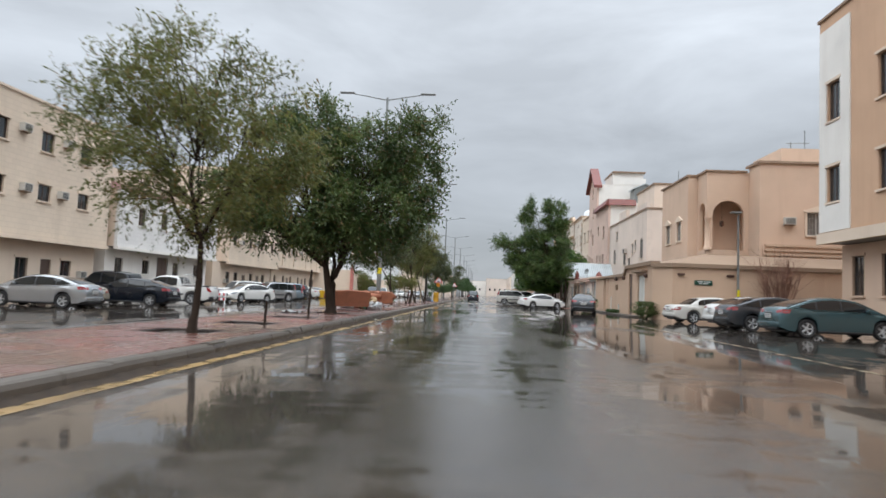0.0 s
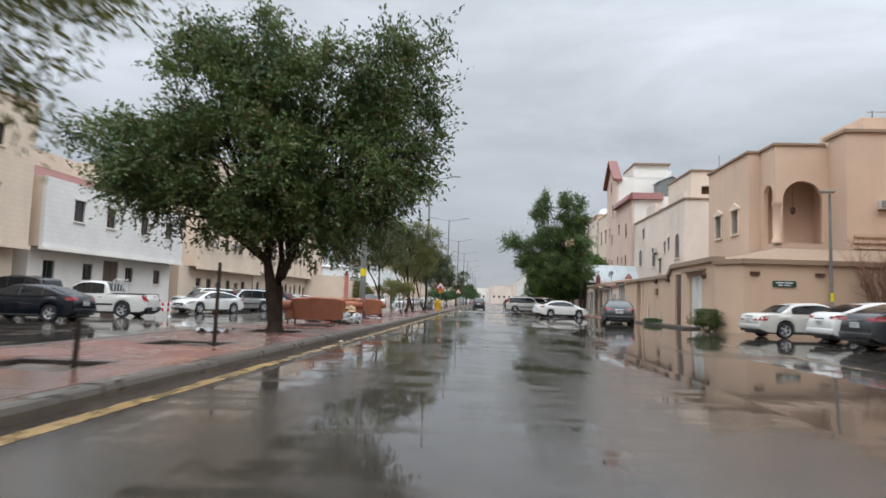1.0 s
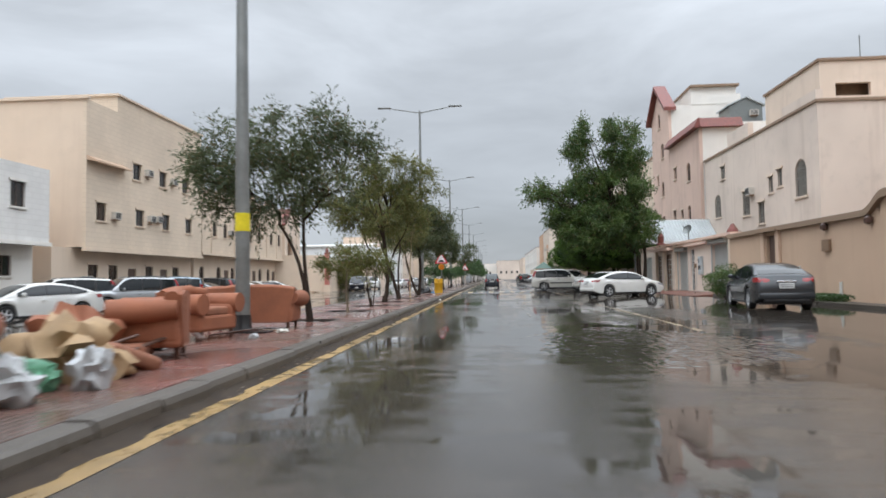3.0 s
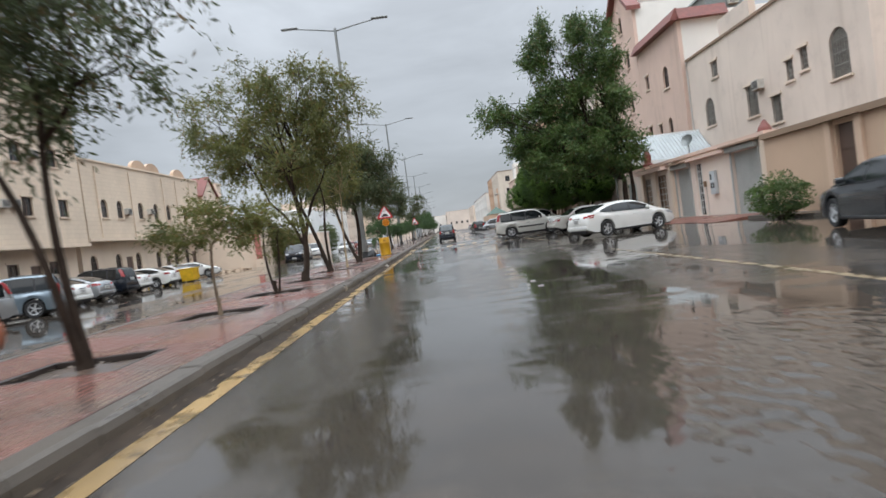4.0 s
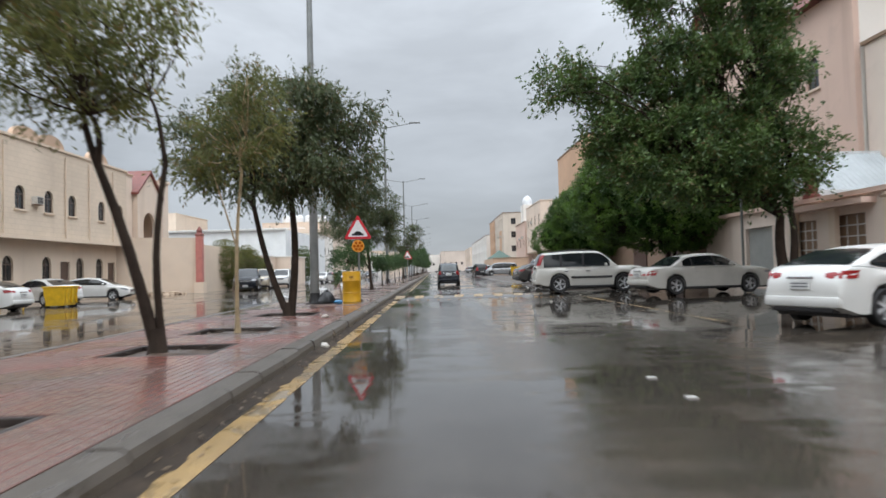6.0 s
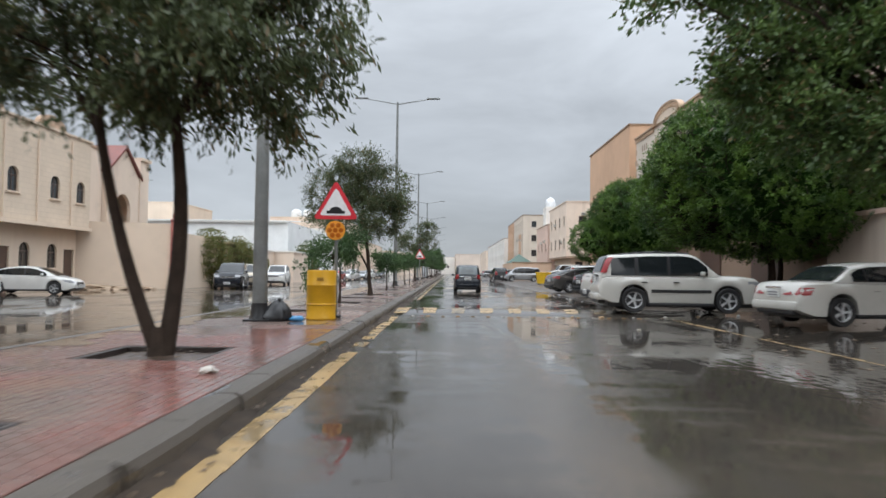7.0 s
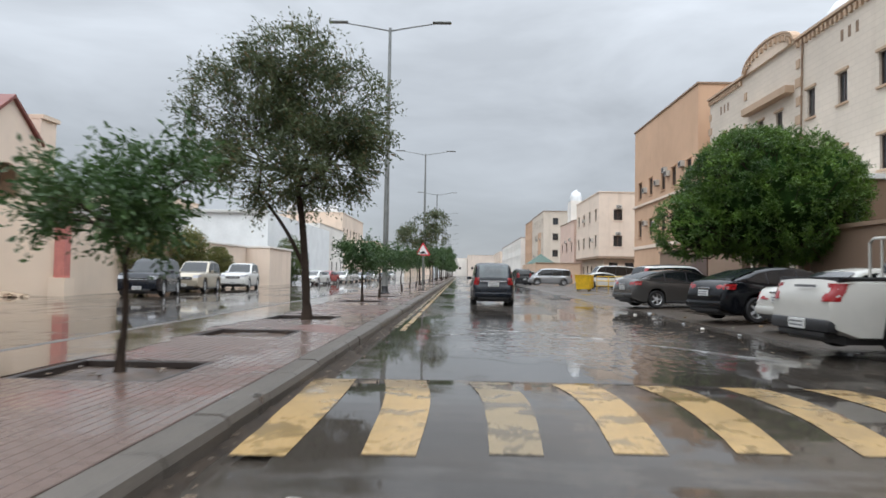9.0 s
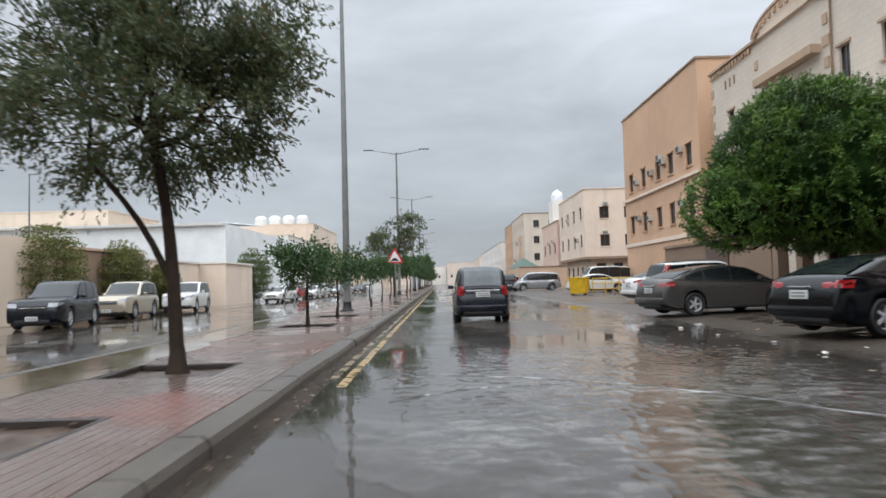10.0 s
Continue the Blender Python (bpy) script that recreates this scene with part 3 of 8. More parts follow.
def leaf_mesh(name, material, centres, size, rng, droop=0.3, aspect=0.42, along=None):
    """Many small pointed leaves, one island each; along: the twig each one grows on."""
    n = len(centres)
    d = rng.normal(size=(n, 3))
    if along is not None:
        d = d * 0.55 + along
    d[:, 2] -= droop * (2 if along is None else 0.5)
    d /= np.linalg.norm(d, axis=1)[:, None]
    s = np.cross(d, rng.normal(size=(n, 3)))
    s /= np.linalg.norm(s, axis=1)[:, None] + 1e-9
    ln = size * rng.uniform(0.65, 1.35, n)[:, None]
    v = np.empty((n, 4, 3), np.float32)
    v[:, 0] = centres - d * ln * 0.5
    v[:, 1] = centres + s * ln * aspect * 0.5 + d * ln * 0.05
    v[:, 2] = centres + d * ln * 0.5
    v[:, 3] = centres - s * ln * aspect * 0.5 + d * ln * 0.05
    me = bpy.data.meshes.new(name)
    me.vertices.add(4 * n)
    me.vertices.foreach_set("co", v.ravel())
    me.loops.add(4 * n)
    me.loops.foreach_set("vertex_index", np.arange(4 * n, dtype=np.int32))
    me.polygons.add(n)
    me.polygons.foreach_set("loop_start", np.arange(0, 4 * n, 4, dtype=np.int32))
    me.update(calc_edges=True)
    me.validate()
    me.materials.append(material)
    return me


def limb(shape, a, b, r0, r1, rng, bend=0.15, n=6, steps=5):
    a, b = np.array(a), np.array(b)
    side = rng.normal(size=3) * np.linalg.norm(b - a) * bend
    pts = [a + (b - a) * k + side * math.sin(math.pi * k) + np.array((0, 0, 0.06 * np.linalg.norm(b - a))) * math.sin(math.pi * k) for k in np.linspace(0, 1, steps)]
    shape.tube(pts, list(np.linspace(r0, r1, steps)), n)
    return pts


def tree(label, x, y, z, stems, lobes, clumps, leaves, leaf_size, leaf_mat, seed, bark=None, spread=0.38, sway=0.04, even=1.0, droop=0.3, aspect=0.42, shell=0.35, name="tree", group=""):
    """stems: (dx, dy, fork height, radius[, height at which it leaves the first]) from the foot; lobes: (cx, cy, cz, rx, ry, rz) crown masses relative to the foot.
    Each lobe gets clumps of leaves at the ends of its boughs."""
    rng = np.random.default_rng(seed)
    t = thing(name, label, "tree", pose(x, y, z), group)
    wood = Shape()
    forks = []
    for i, (dx, dy, fz, r, *start) in enumerate(stems):
        foot = np.array((0.06 * i * (1 if i % 2 else -1), 0.05 * i, -0.05))
        if start:
            foot = np.array([np.interp(start[0], first[:, 2], first[:, c]) for c in range(3)])
        pts = limb(wood, foot, (dx, dy, fz), r, r * 0.62, rng, sway, 9, 7)
        if i == 0:
            first = np.array(pts)
        forks.append((pts[-1], r * 0.6))
    wood.lathe([(stems[0][3] * 1.7, -0.06), (stems[0][3] * 1.25, 0.08), (stems[0][3] * 0.95, 0.3)], 9)
    centres, ways = [], []
    total = sum((l[3] * l[4] * l[5]) ** even for l in lobes)
    for cx, cy, cz, rx, ry, rz in lobes:
        share = (rx * ry * rz) ** even / total
        nc = max(4, int(clumps * share ** 0.8))
        d = rng.normal(size=(nc, 3))
        d /= np.linalg.norm(d, axis=1)[:, None]
        rad = rng.uniform(shell, 1.0, nc)[:, None] ** 0.6
        tips = np.array((cx, cy, cz)) + d * rad * np.array((rx, ry, rz))
        f, fr = min(forks, key=lambda q: np.linalg.norm(q[0] - np.array((cx, cy, cz))))
        core = f + (np.array((cx, cy, cz)) - f) * 0.45
        limb(wood, f, core, fr, fr * 0.55, rng, 0.08)
        for k, tip in enumerate(tips):
            if k % 2 == 0:
                limb(wood, core, tip, fr * 0.32, 0.008, rng, 0.12, 4, 4)
        per = leaves * share / nc
        for tip in tips:
            twigs = max(4, int(per / 11 * rng.uniform(0.6, 1.4)))
            out = tip - core
            out = out / (np.linalg.norm(out) + 1e-6)
            dirs = rng.normal(size=(twigs, 3)) * 0.75 + out * 0.6
            dirs[:, 2] -= droop * rng.uniform(0.2, 1.2, twigs)
            dirs /= np.linalg.norm(dirs, axis=1)[:, None]
            foot = tip + rng.normal(size=(twigs, 3)) * spread * 0.38
            reach = spread * rng.uniform(0.8, 2.1, twigs)
            s_ = np.linspace(0.05, 1.0, 11)
            c = foot[:, None, :] + dirs[:, None, :] * (reach[:, None] * s_[None, :])[:, :, None]
            c[:, :, 2] -= droop * 0.25 * (s_[None, :] ** 2) * reach[:, None]
            c = c.reshape(-1, 3) + rng.normal(size=(twigs * 11, 3)) * leaf_size * 0.28
            centres.append(c)
            ways.append(np.repeat(dirs, 11, axis=0))
    part("trunk", wood, bark or BARK, t, smooth=60)
    part("crown", leaf_mesh("crown", leaf_mat, np.concatenate(centres), leaf_size, rng, droop, aspect, np.concatenate(ways)), leaf_mat, t)
    return t

# ---- ground, kerb, markings ----
def ground_z(x):
    """Gentle crossfall: the side lot lies lower, the parking strip rises to the house walls."""
    return float(np.interp(x, (-40, -30, -9, -3.9, 3.5, 6.0, 10.5, 40), (-0.22, -0.22, -0.10, 0.0, 0.0, 0.08, 0.14, 0.14)))


s = Shape()
xs = [-1500, -200, -40, -30, -20, -9, -3.95, 0, 3.5, 6.0, 10.5, 40, 200, 1500]
ys = [-900, -60, 0, 40, 80, 120, 200, 400, 900, 2500]
grid = [(x, y, ground_z(x)) for y in ys for x in xs]
nx = len(xs)
s.add(grid, [(j * nx + i, j * nx + i + 1, (j + 1) * nx + i + 1, (j + 1) * nx + i) for j in range(len(ys) - 1) for i in range(nx - 1)])
solo("ground", s, ASPHALT, "rain-soaked brown grey asphalt with puddles", "ground", "structure")

MED_Z, MED_X0, MED_X1 = 0.20, -7.75, -4.22
PITS = [8.72, 12.6, 17.0, 22.1, 26.6, 40.1, 45.0, 49.1, 53.4, 58.3, 61.2, 65.6, 74.3, 79.0, 83.2, 86.9, 95.7, 100.7]
s = Shape()
s.box((MED_X0, -60, -0.3), (-6.522, 420, MED_Z - 0.013)).box((-5.078, -60, -0.3), (MED_X1, 420, MED_Z - 0.013)).box((-6.522, -60, -0.3), (-5.078, 420, MED_Z - 0.16))
for a, b in zip([-60] + [p + 0.69 for p in PITS], [p - 0.69 for p in PITS] + [420]):
    s.box((-6.522, a, MED_Z - 0.16), (-5.078, b, MED_Z - 0.013))
median = solo("median", s, KERB, "raised median strip under wet paving", "median", "structure")

s = Shape()
ycuts = [-12 + 0.11 * i for i in range(1060)] + [106 + 4 * i for i in range(60)]
bank = []
for y in ycuts:
    reach = 0.16 + 0.13 * noise.noise((0.0, y * 0.45, 5.0)) + 0.10 * noise.noise((0.0, y * 1.9, 7.0)) + 0.05 * noise.noise((0.0, y * 6, 1.0))
    reach = min(0.15, max(0.04, reach - 0.06))
    for k in range(7):
        u = k / 6
        lump = 0.5 + 0.5 * noise.noise((u * 2.2, y * 3.1, 2.0)) + 0.5 * noise.noise((u * 5, y * 8, 4.0))
        bank.append((-3.975 + u * reach * 1.5, y, 0.004 + max(0.0, 0.085 * (1 - u) ** 1.3 * (0.45 + 0.7 * lump)) - (0.006 if k == 6 else 0)))
s.add(bank, [(j * 7 + i, j * 7 + i + 1, (j + 1) * 7 + i + 1, (j + 1) * 7 + i) for j in range(len(ycuts) - 1) for i in range(6)])
solo("gutter", s, MUD_EDGE, "muddy silt bank along the kerb foot", "gutter", "structure", 70)


def strip(name, x0, x1, y0, y1, mat, label, z=0.003):
    b = Shape()
    n = max(1, int((y1 - y0) / 1.5))
    rng = random.Random(int(y0 * 10 + x0 * 100))
    for i in range(n):
        a, c = y0 + (y1 - y0) * i / n, y0 + (y1 - y0) * (i + 1) / n
        j0, j1 = rng.uniform(-0.012, 0.012), rng.uniform(-0.012, 0.012)
        zz = z + ground_z((x0 + x1) / 2)
        b.add([(x0 + j0, a, zz), (x1 + j0, a, zz), (x1 + j1, c, zz), (x0 + j1, c, zz)], [(0, 1, 2, 3)])
    return solo(name, b, mat, label, "road marking", "structure")


for y0, y1 in ((-60, 67.5), (68.2, 68.9), (69.4, 75.6)):
    strip("edge_line", -3.83, -3.61, y0, y1, YELLOW_LINE, "worn yellow edge line on wet asphalt")
strip("edge_line", -3.83, -3.72, 87.0, 420, FADED_LINE, "worn yellow edge line on wet asphalt")
strip("edge_line", -3.62, -3.50, 86.4, 420, YELLOW_LINE, "worn yellow edge line on wet asphalt")
strip("parking_line", 7.42, 7.56, -60, 26, FADED_LINE, "faded yellow parking line on wet asphalt")
strip("parking_line", 3.42, 3.58, 38, 52.5, FADED_LINE, "faded yellow parking line on wet asphalt")
strip("parking_line", 3.72, 3.85, 62.5, 75.6, YELLOW_LINE, "worn yellow parking line on wet asphalt")

# speed hump with painted bars
s = Shape()
hx = [-3.55, 4.6]
prof = [(76.3 + 3.7 * k / 12, 0.085 * math.sin(math.pi * k / 12) ** 0.8) for k in range(13)]
for k in range(12):
    (ya, za), (yb, zb) = prof[k], prof[k + 1]
    s.add([(hx[0], ya, za), (hx[1], ya, za), (hx[1], yb, zb), (hx[0], yb, zb)], [(0, 1, 2, 3)])
solo("speed_hump", s, ASPHALT, "low asphalt speed hump across the wet road", "speed hump", "structure", 40)
for i in range(9):
    s = Shape()
    # each bar is widest at its far end and leans a little down the road
    near_, far_x = -3.83 + 0.835 * i, -4.10 + 0.915 * i + (0.14 if i == 0 else 0)
    ya0, yb0 = 76.62 + 0.07 * min(i, 4), 79.75
    cuts = [ya0] + [y for y, _ in prof if ya0 + 0.05 < y < yb0 - 0.05] + [yb0]
    for ya, yb in zip(cuts, cuts[1:]):
        ends = []
        for y in (ya, yb):
            u = (y - ya0) / (yb0 - ya0)
            lip = 0.014 * noise.noise((i * 3.0, y * 2.0, 1.0))
            x, z = near_ + (far_x - near_) * u + 0.07 * math.sin(math.pi * u) + lip, float(np.interp(y, [p[0] for p in prof], [p[1] for p in prof])) + 0.006
            ends += [(x, y, z), (x + 0.36 + 0.10 * u - lip, y, z)]
        s.add(ends, [(0, 1, 3, 2)])
    solo("hump_marking", s, FADED_LINE if i in (2, 7, 8) else YELLOW_LINE, "faded yellow bar painted across the speed hump", "road marking", "structure", 40, "bars on the hump")
for i in range(16):
    s = Shape().prism([(-0.05, -0.045), (0.05, -0.045), (0.038, 0.045), (-0.038, 0.045)], 0.018, pose(-3.23 + 0.415 * i, 75.84, ground_z(-3.23 + 0.415 * i) + 0.001))
    solo("road_stud", s, AMBER_STUD if i % 2 else WHITE_STUD if i % 3 == 0 else YELLOW_LINE, "small amber reflective stud before the speed hump", "road stud", group="studs before the hump")
for y in (21.07, 22.3, 23.58, 44.29, 45.34, 49.2, 50.23, 55.0, 56.1):
    s = Shape().prism([(-0.05, -0.05), (0.05, -0.05), (0.04, 0.05), (-0.04, 0.05)], 0.014, pose(0.15 if y > 30 else 0.05, y, 0.001))
    solo("road_stud", s, WHITE_STUD, "small white ceramic lane stud on wet asphalt", "road stud", group="lane studs")


def rippled_water(x0, x1, y0, y1, seed, height, label, mat=None, rise_=None, west=-99.0):
    """Standing water with wakes still running over it; its rim wavers."""
    w = Shape()
    nx_, ny_ = int((x1 - x0) / 0.032), int((y1 - y0) / 0.045)
    vs, keep = [], {}
    for j in range(ny_ + 1):
        for i in range(nx_ + 1):
            x, y = x0 + (x1 - x0) * i / nx_, y0 + (y1 - y0) * j / ny_
            u, v = 2 * i / nx_ - 1, 2 * j / ny_ - 1
            e = u * u + v * v + 0.45 * noise.noise((x * 0.7, y * 0.4, seed)) + 0.2 * noise.noise((x * 2.2, y * 1.5, seed))
            calm = max(0.0, min(1.0, (0.80 - e) * 2.2)) * (0.55 + 0.45 * noise.noise((x * 0.5, y * 0.3, seed + 4)))
            z = height * calm * (0.45 * noise.noise((x * 3.0, y * 2.0, seed)) + 0.8 * noise.noise((x * 9.0, y * 6.0, seed + 2)) + 0.3 * noise.noise((x * 19.0, y * 13.0, seed + 3)))
            vs.append((x, y, (ground_z(x) if rise_ is None else rise_) + 0.0015 + max(0.0, z + height * calm * 0.5)))
            keep[i, j] = e < 0.85 and x > west
    k = nx_ + 1
    w.add(vs, [(j * k + i, j * k + i + 1, (j + 1) * k + i + 1, (j + 1) * k + i) for j in range(ny_) for i in range(nx_) if keep[i, j] and keep[i + 1, j] and keep[i, j + 1] and keep[i + 1, j + 1]])
    return solo("puddle", w, mat or WATER, label, "puddle", "structure", 80)


rippled_water(-3.9, 4.2, 80.0, 92.5, 1.0, 0.017, "wide foaming puddle rippled by passing wheels", FOAM_WATER)
rippled_water(-1.0, 4.4, 31.4, 39.6, 2.0, 0.024, "rippled puddle in the wet lane")
rippled_water(0.9, 6.0, 60.5, 72.5, 3.0, 0.006, "rippled puddle beside the parked cars")
rippled_water(-8.95, -6.42, 66.0, 102.0, 4.0, 0.002, "shallow silty film of rain over the pavers", SILT_FILM, MED_Z + 0.003, MED_X0)
rippled_water(-5.45, -4.5, 69.7, 71.3, 5.0, 0.002, "shallow silty puddle beside the yellow drum", SILT_FILM, MED_Z + 0.003)

for i, (x0, y0, x1, y1, bow) in enumerate(((-2.4, 87.2, 2.4, 82.3, 1.0), (-2.9, 85.3, -0.9, 86.1, 0.3))):
    w = Shape()
    rows = []
    for k in range(91):
        u = k / 90
        x, y = x0 + (x1 - x0) * u, y0 + (y1 - y0) * u + bow * math.sin(math.pi * u) + 0.10 * noise.noise((u * 9, i, 1.0))
        wide_ = max(0.0015, (0.002 if i == 0 else -0.006) + 0.065 * noise.noise((u * 22, i, 3.0))) * math.sin(math.pi * min(1.0, 0.04 + 0.96 * u)) ** 0.5
        high = 0.030 * max(0.1, 0.6 + 0.6 * noise.noise((u * 14, i, 5.0)))
        rows += [(x, y - wide_ * 2.2, ground_z(x) + 0.008), (x, y - wide_ * 0.5, ground_z(x) + high), (x, y + wide_ * 0.6, ground_z(x) + high * 0.8), (x, y + wide_ * 1.8, ground_z(x) + 0.008)]
    w.add(rows, [(k * 4 + a, k * 4 + a + 4, k * 4 + a + 5, k * 4 + a + 1) for k in range(90) for a in range(3)])
    solo("wake_crest", w, FOAM_WHITE, "thin foaming crest of a wake on the flooded road", "wake", "structure", 60)

# ---- houses on the right-hand side ----
def openings_row(ys, w, z0, h, arched=False):
    return [(y - w / 2, y + w / 2, z0, z0 + h, arched) for y in ys]


def lower_storey(h, x0, x1, y0, y1, z1, mat, face, openings, z0=-0.3, frame_mat=None):
    """Recessed ground floor under an overhanging upper house."""
    fx = x1 if face == "E" else x0
    front = ((fx, y0), (0, 1), (1 if face == "E" else -1, 0))
    ops = [(a - y0, b - y0, c, d, e) for a, b, c, d, e in openings]
    part("ground_floor_wall", wall_mesh("ground_floor_wall", mat, front, y1 - y0, z0, z1, ops), mat, h)
    for o in ops:
        if o[2] < 0.4:
            door_leaf(h, front, o, DOOR_BROWN)
        else:
            window(h, front, o, frame_mat or FRAME_D, mat)
    for y in (y0, y1 - 0.25):
        a, b = (x0, x1 - 0.25) if face == "E" else (x0 + 0.25, x1)
        part("ground_floor_side", Shape().box((a, y, z0), (b, y + 0.25, z1)), mat, h)
    return front


def door_leaf(parent, front, o, mat, panels=True, name="door"):
    u0, u1, z0, z1, _ = o
    m = uframe(front)
    d = part(name, Shape().box((u0, z0, -0.16), (u1, z1, -0.11), m), mat, parent)
    if panels:
        s = Shape()
        n = 2 if u1 - u0 > 1.6 else 1
        for i in range(n):
            a, b = u0 + (u1 - u0) * i / n + 0.1, u0 + (u1 - u0) * (i + 1) / n - 0.1
            for k in range(3):
                c, e = z0 + (z1 - z0) * k / 3 + 0.1, z0 + (z1 - z0) * (k + 1) / 3 - 0.06
                s.box((a, c, -0.108), (b, e, -0.085), m)
        part("door_panel", s, mat, d)
        part("door_handle", Shape().box((u1 - 0.14, (z0 + z1) / 2 - 0.1, -0.107), (u1 - 0.09, (z0 + z1) / 2 + 0.1, -0.06), m), CHROME, d)
    return d


def shutter_leaf(parent, front, o, mat):
    u0, u1, z0, z1, _ = o
    m = uframe(front)
    d = part("roller_shutter", Shape().box((u0, z0, -0.18), (u1, z1, -0.15), m), mat, parent)
    n = int((z1 - z0) / 0.13)
    for i in range(n):
        a = z0 + (z1 - z0) * i / n
        part("slat", Shape().prism([(u0 + 0.01, a + 0.008), (u1 - 0.01, a + 0.008), (u1 - 0.01, a + 0.115), (u0 + 0.01, a + 0.115)], 0.02, uframe(front, -0.148)), mat, d)
    return d


# orange apartment block at the corner
ops = openings_row((28.25, 24.0, 19.8), 1.15, 6.45, 1.75) + openings_row((28.25, 24.0, 19.8), 1.15, 10.5, 1.95)
apt, fr, _ = block("apartment_building", "orange tan apartment block with a pale corner panel", 17.4, 30, -12, 29.65, 15.9, ORANGE, "W", ops, z0=4.45, cornice=TAN_TRIM, trim=CREAM, hood=False, category="apartment building")
for ya, za, yb, zb in ((26.75, 5.0, 27.598, 15.3), (28.902, 5.0, 29.55, 15.3), (27.6, 8.35, 28.9, 10.35), (27.6, 12.6, 28.9, 15.3), (27.6, 5.0, 28.9, 6.3)):
    part("corner_panel", Shape().box((17.33, ya, za), (17.396, yb, zb)), WHITE, apt, "pale grey rendered panel")
part("band", Shape().box((17.28, -12, 4.42), (17.394, 29.7, 4.95)), CREAM, apt)
lower_storey(apt, 18.4, 30, -12, 29.4, 4.4, TAN, "W", openings_row((28.0, 25.6, 21, 16.5), 1.0, 1.9, 1.9))

# tan villa behind its boundary wall
villa = thing("villa", "tan rendered corner villa with an arched balcony", "house")
H = 10.25


def villa_wall(name, p0, u, n, w, ops, z1=H, hood=True):
    f3 = (p0, u, n)
    part(name, wall_mesh(name, TAN, f3, w, 0.0, z1, ops), TAN, villa)
    for o in ops:
        if o[3] - o[2] < 2.6:
            window(villa, f3, o, FRAME_W, CREAM, True, True, 1, PANE_PALE, hood)
    return f3


villa_wall("front_wall", (14.85, 43.0), (0, 1), (-1, 0), 6.8, [(1.5, 2.55, 5.75, 7.2, False), (4.35, 5.4, 5.75, 7.2, False)])
villa_wall("bay_wall", (15.10, 43.0), (1, 0), (0, -1), 0.72, [])
villa_wall("bay_wall", (15.5, 41.0), (0, 1), (-1, 0), 2.0, [(0.35, 1.55, 4.9, 8.2, True)])
villa_wall("bay_wall", (15.75, 41.0), (1, 0), (0, -1), 2.55, [(0.15, 2.25, 4.9, 8.3, True)])
villa_wall("bay_wall", (18.3, 39.2), (0, 1), (-1, 0), 1.8, [], H + 0.3)
sw = villa_wall("south_wall", (18.55, 39.2), (1, 0), (0, -1), 9.0, [(2.75, 4.0, 5.9, 7.4, False)], H + 0.3)
part("side_wall", Shape().box((15.10, 49.55, 0), (27.3, 49.8, H)), TAN, villa)
part("back_wall", Shape().box((27.3, 39.45, 0), (27.55, 49.8, H)), TAN, villa)
part("balcony_floor", Shape().box((15.75, 41.25, 4.55), (18.25, 43.3, 4.85)), TAN_WALL, villa)
part("balcony_back_wall", Shape().box((15.75, 43.3, 0.1), (18.9, 43.5, H)).box((18.6, 41.2, 0.1), (18.8, 43.3, H)), TAN, villa)
part("roof", Shape().box((15.75, 41.25, H - 0.9), (27.3, 49.55, H - 0.7)), ROOF_FLAT, villa)
cop = Shape()
cop.box((14.73, 42.88, H), (15.15, 49.9, H + 0.12)).box((15.15, 42.88, H), (15.8, 43.3, H + 0.12)).box((15.38, 40.88, H), (15.8, 42.88, H + 0.12)).box((15.8, 40.88, H), (18.16, 41.3, H + 0.12)).box((18.16, 39.06, H + 0.3), (18.6, 41.3, H + 0.46)).box((18.6, 39.06, H + 0.3), (27.6, 39.5, H + 0.46))
part("cornice", cop, TAN_TRIM, villa)
part("column", Shape().lathe([(0.26, 4.86), (0.26, 5.05), (0.19, 5.12), (0.17, 6.9), (0.25, 7.0), (0.25, 7.12)], 14, Matrix.Translation((15.62, 41.12, 0))), TAN, villa, smooth=50)
part("stair_tower", Shape().box((21.5, 43.5, H - 0.7), (27.0, 48.5, 12.6)), TAN, villa)
part("louvre_panel", Shape().box((18.6, 39.06, 4.2), (26, 39.17, 4.35)).box((18.6, 39.06, 4.5), (26, 39.17, 4.65)).box((18.6, 39.06, 4.8), (26, 39.17, 4.95)).box((18.6, 39.06, 5.1), (26, 39.17, 5.25)).box((18.6, 39.06, 3.9), (26, 39.17, 4.05)), TAN_WALL, villa)
part("hanging_lantern", Shape().tube([(16.9, 42.1, 7.0), (16.9, 42.1, 8.3)], [0.01, 0.01], 5).lathe([(0.03, 6.6), (0.14, 6.7), (0.14, 6.95), (0.04, 7.05)], 8, Matrix.Translation((16.9, 42.1, 0))), WOOD, villa)
ac_unit(sw, 1.25, 6.55)
s = Shape()
for x, z in ((20.6, 11.6), (22.6, 13.3), (23.6, 14.2)):
    s.tube([(x, 44.5, 9.5), (x, 44.5, z)], [0.035, 0.035], 6)
s.tube([(22.3, 44.5, 13.2), (23.9, 44.5, 13.25)], [0.03, 0.03], 6).tube([(20.2, 44.5, 11.5), (22.0, 44.5, 11.9)], [0.03, 0.03], 6)
solo("roof_antenna", s, POST_GREY, "grey steel antenna poles on the villa roof", "antenna")

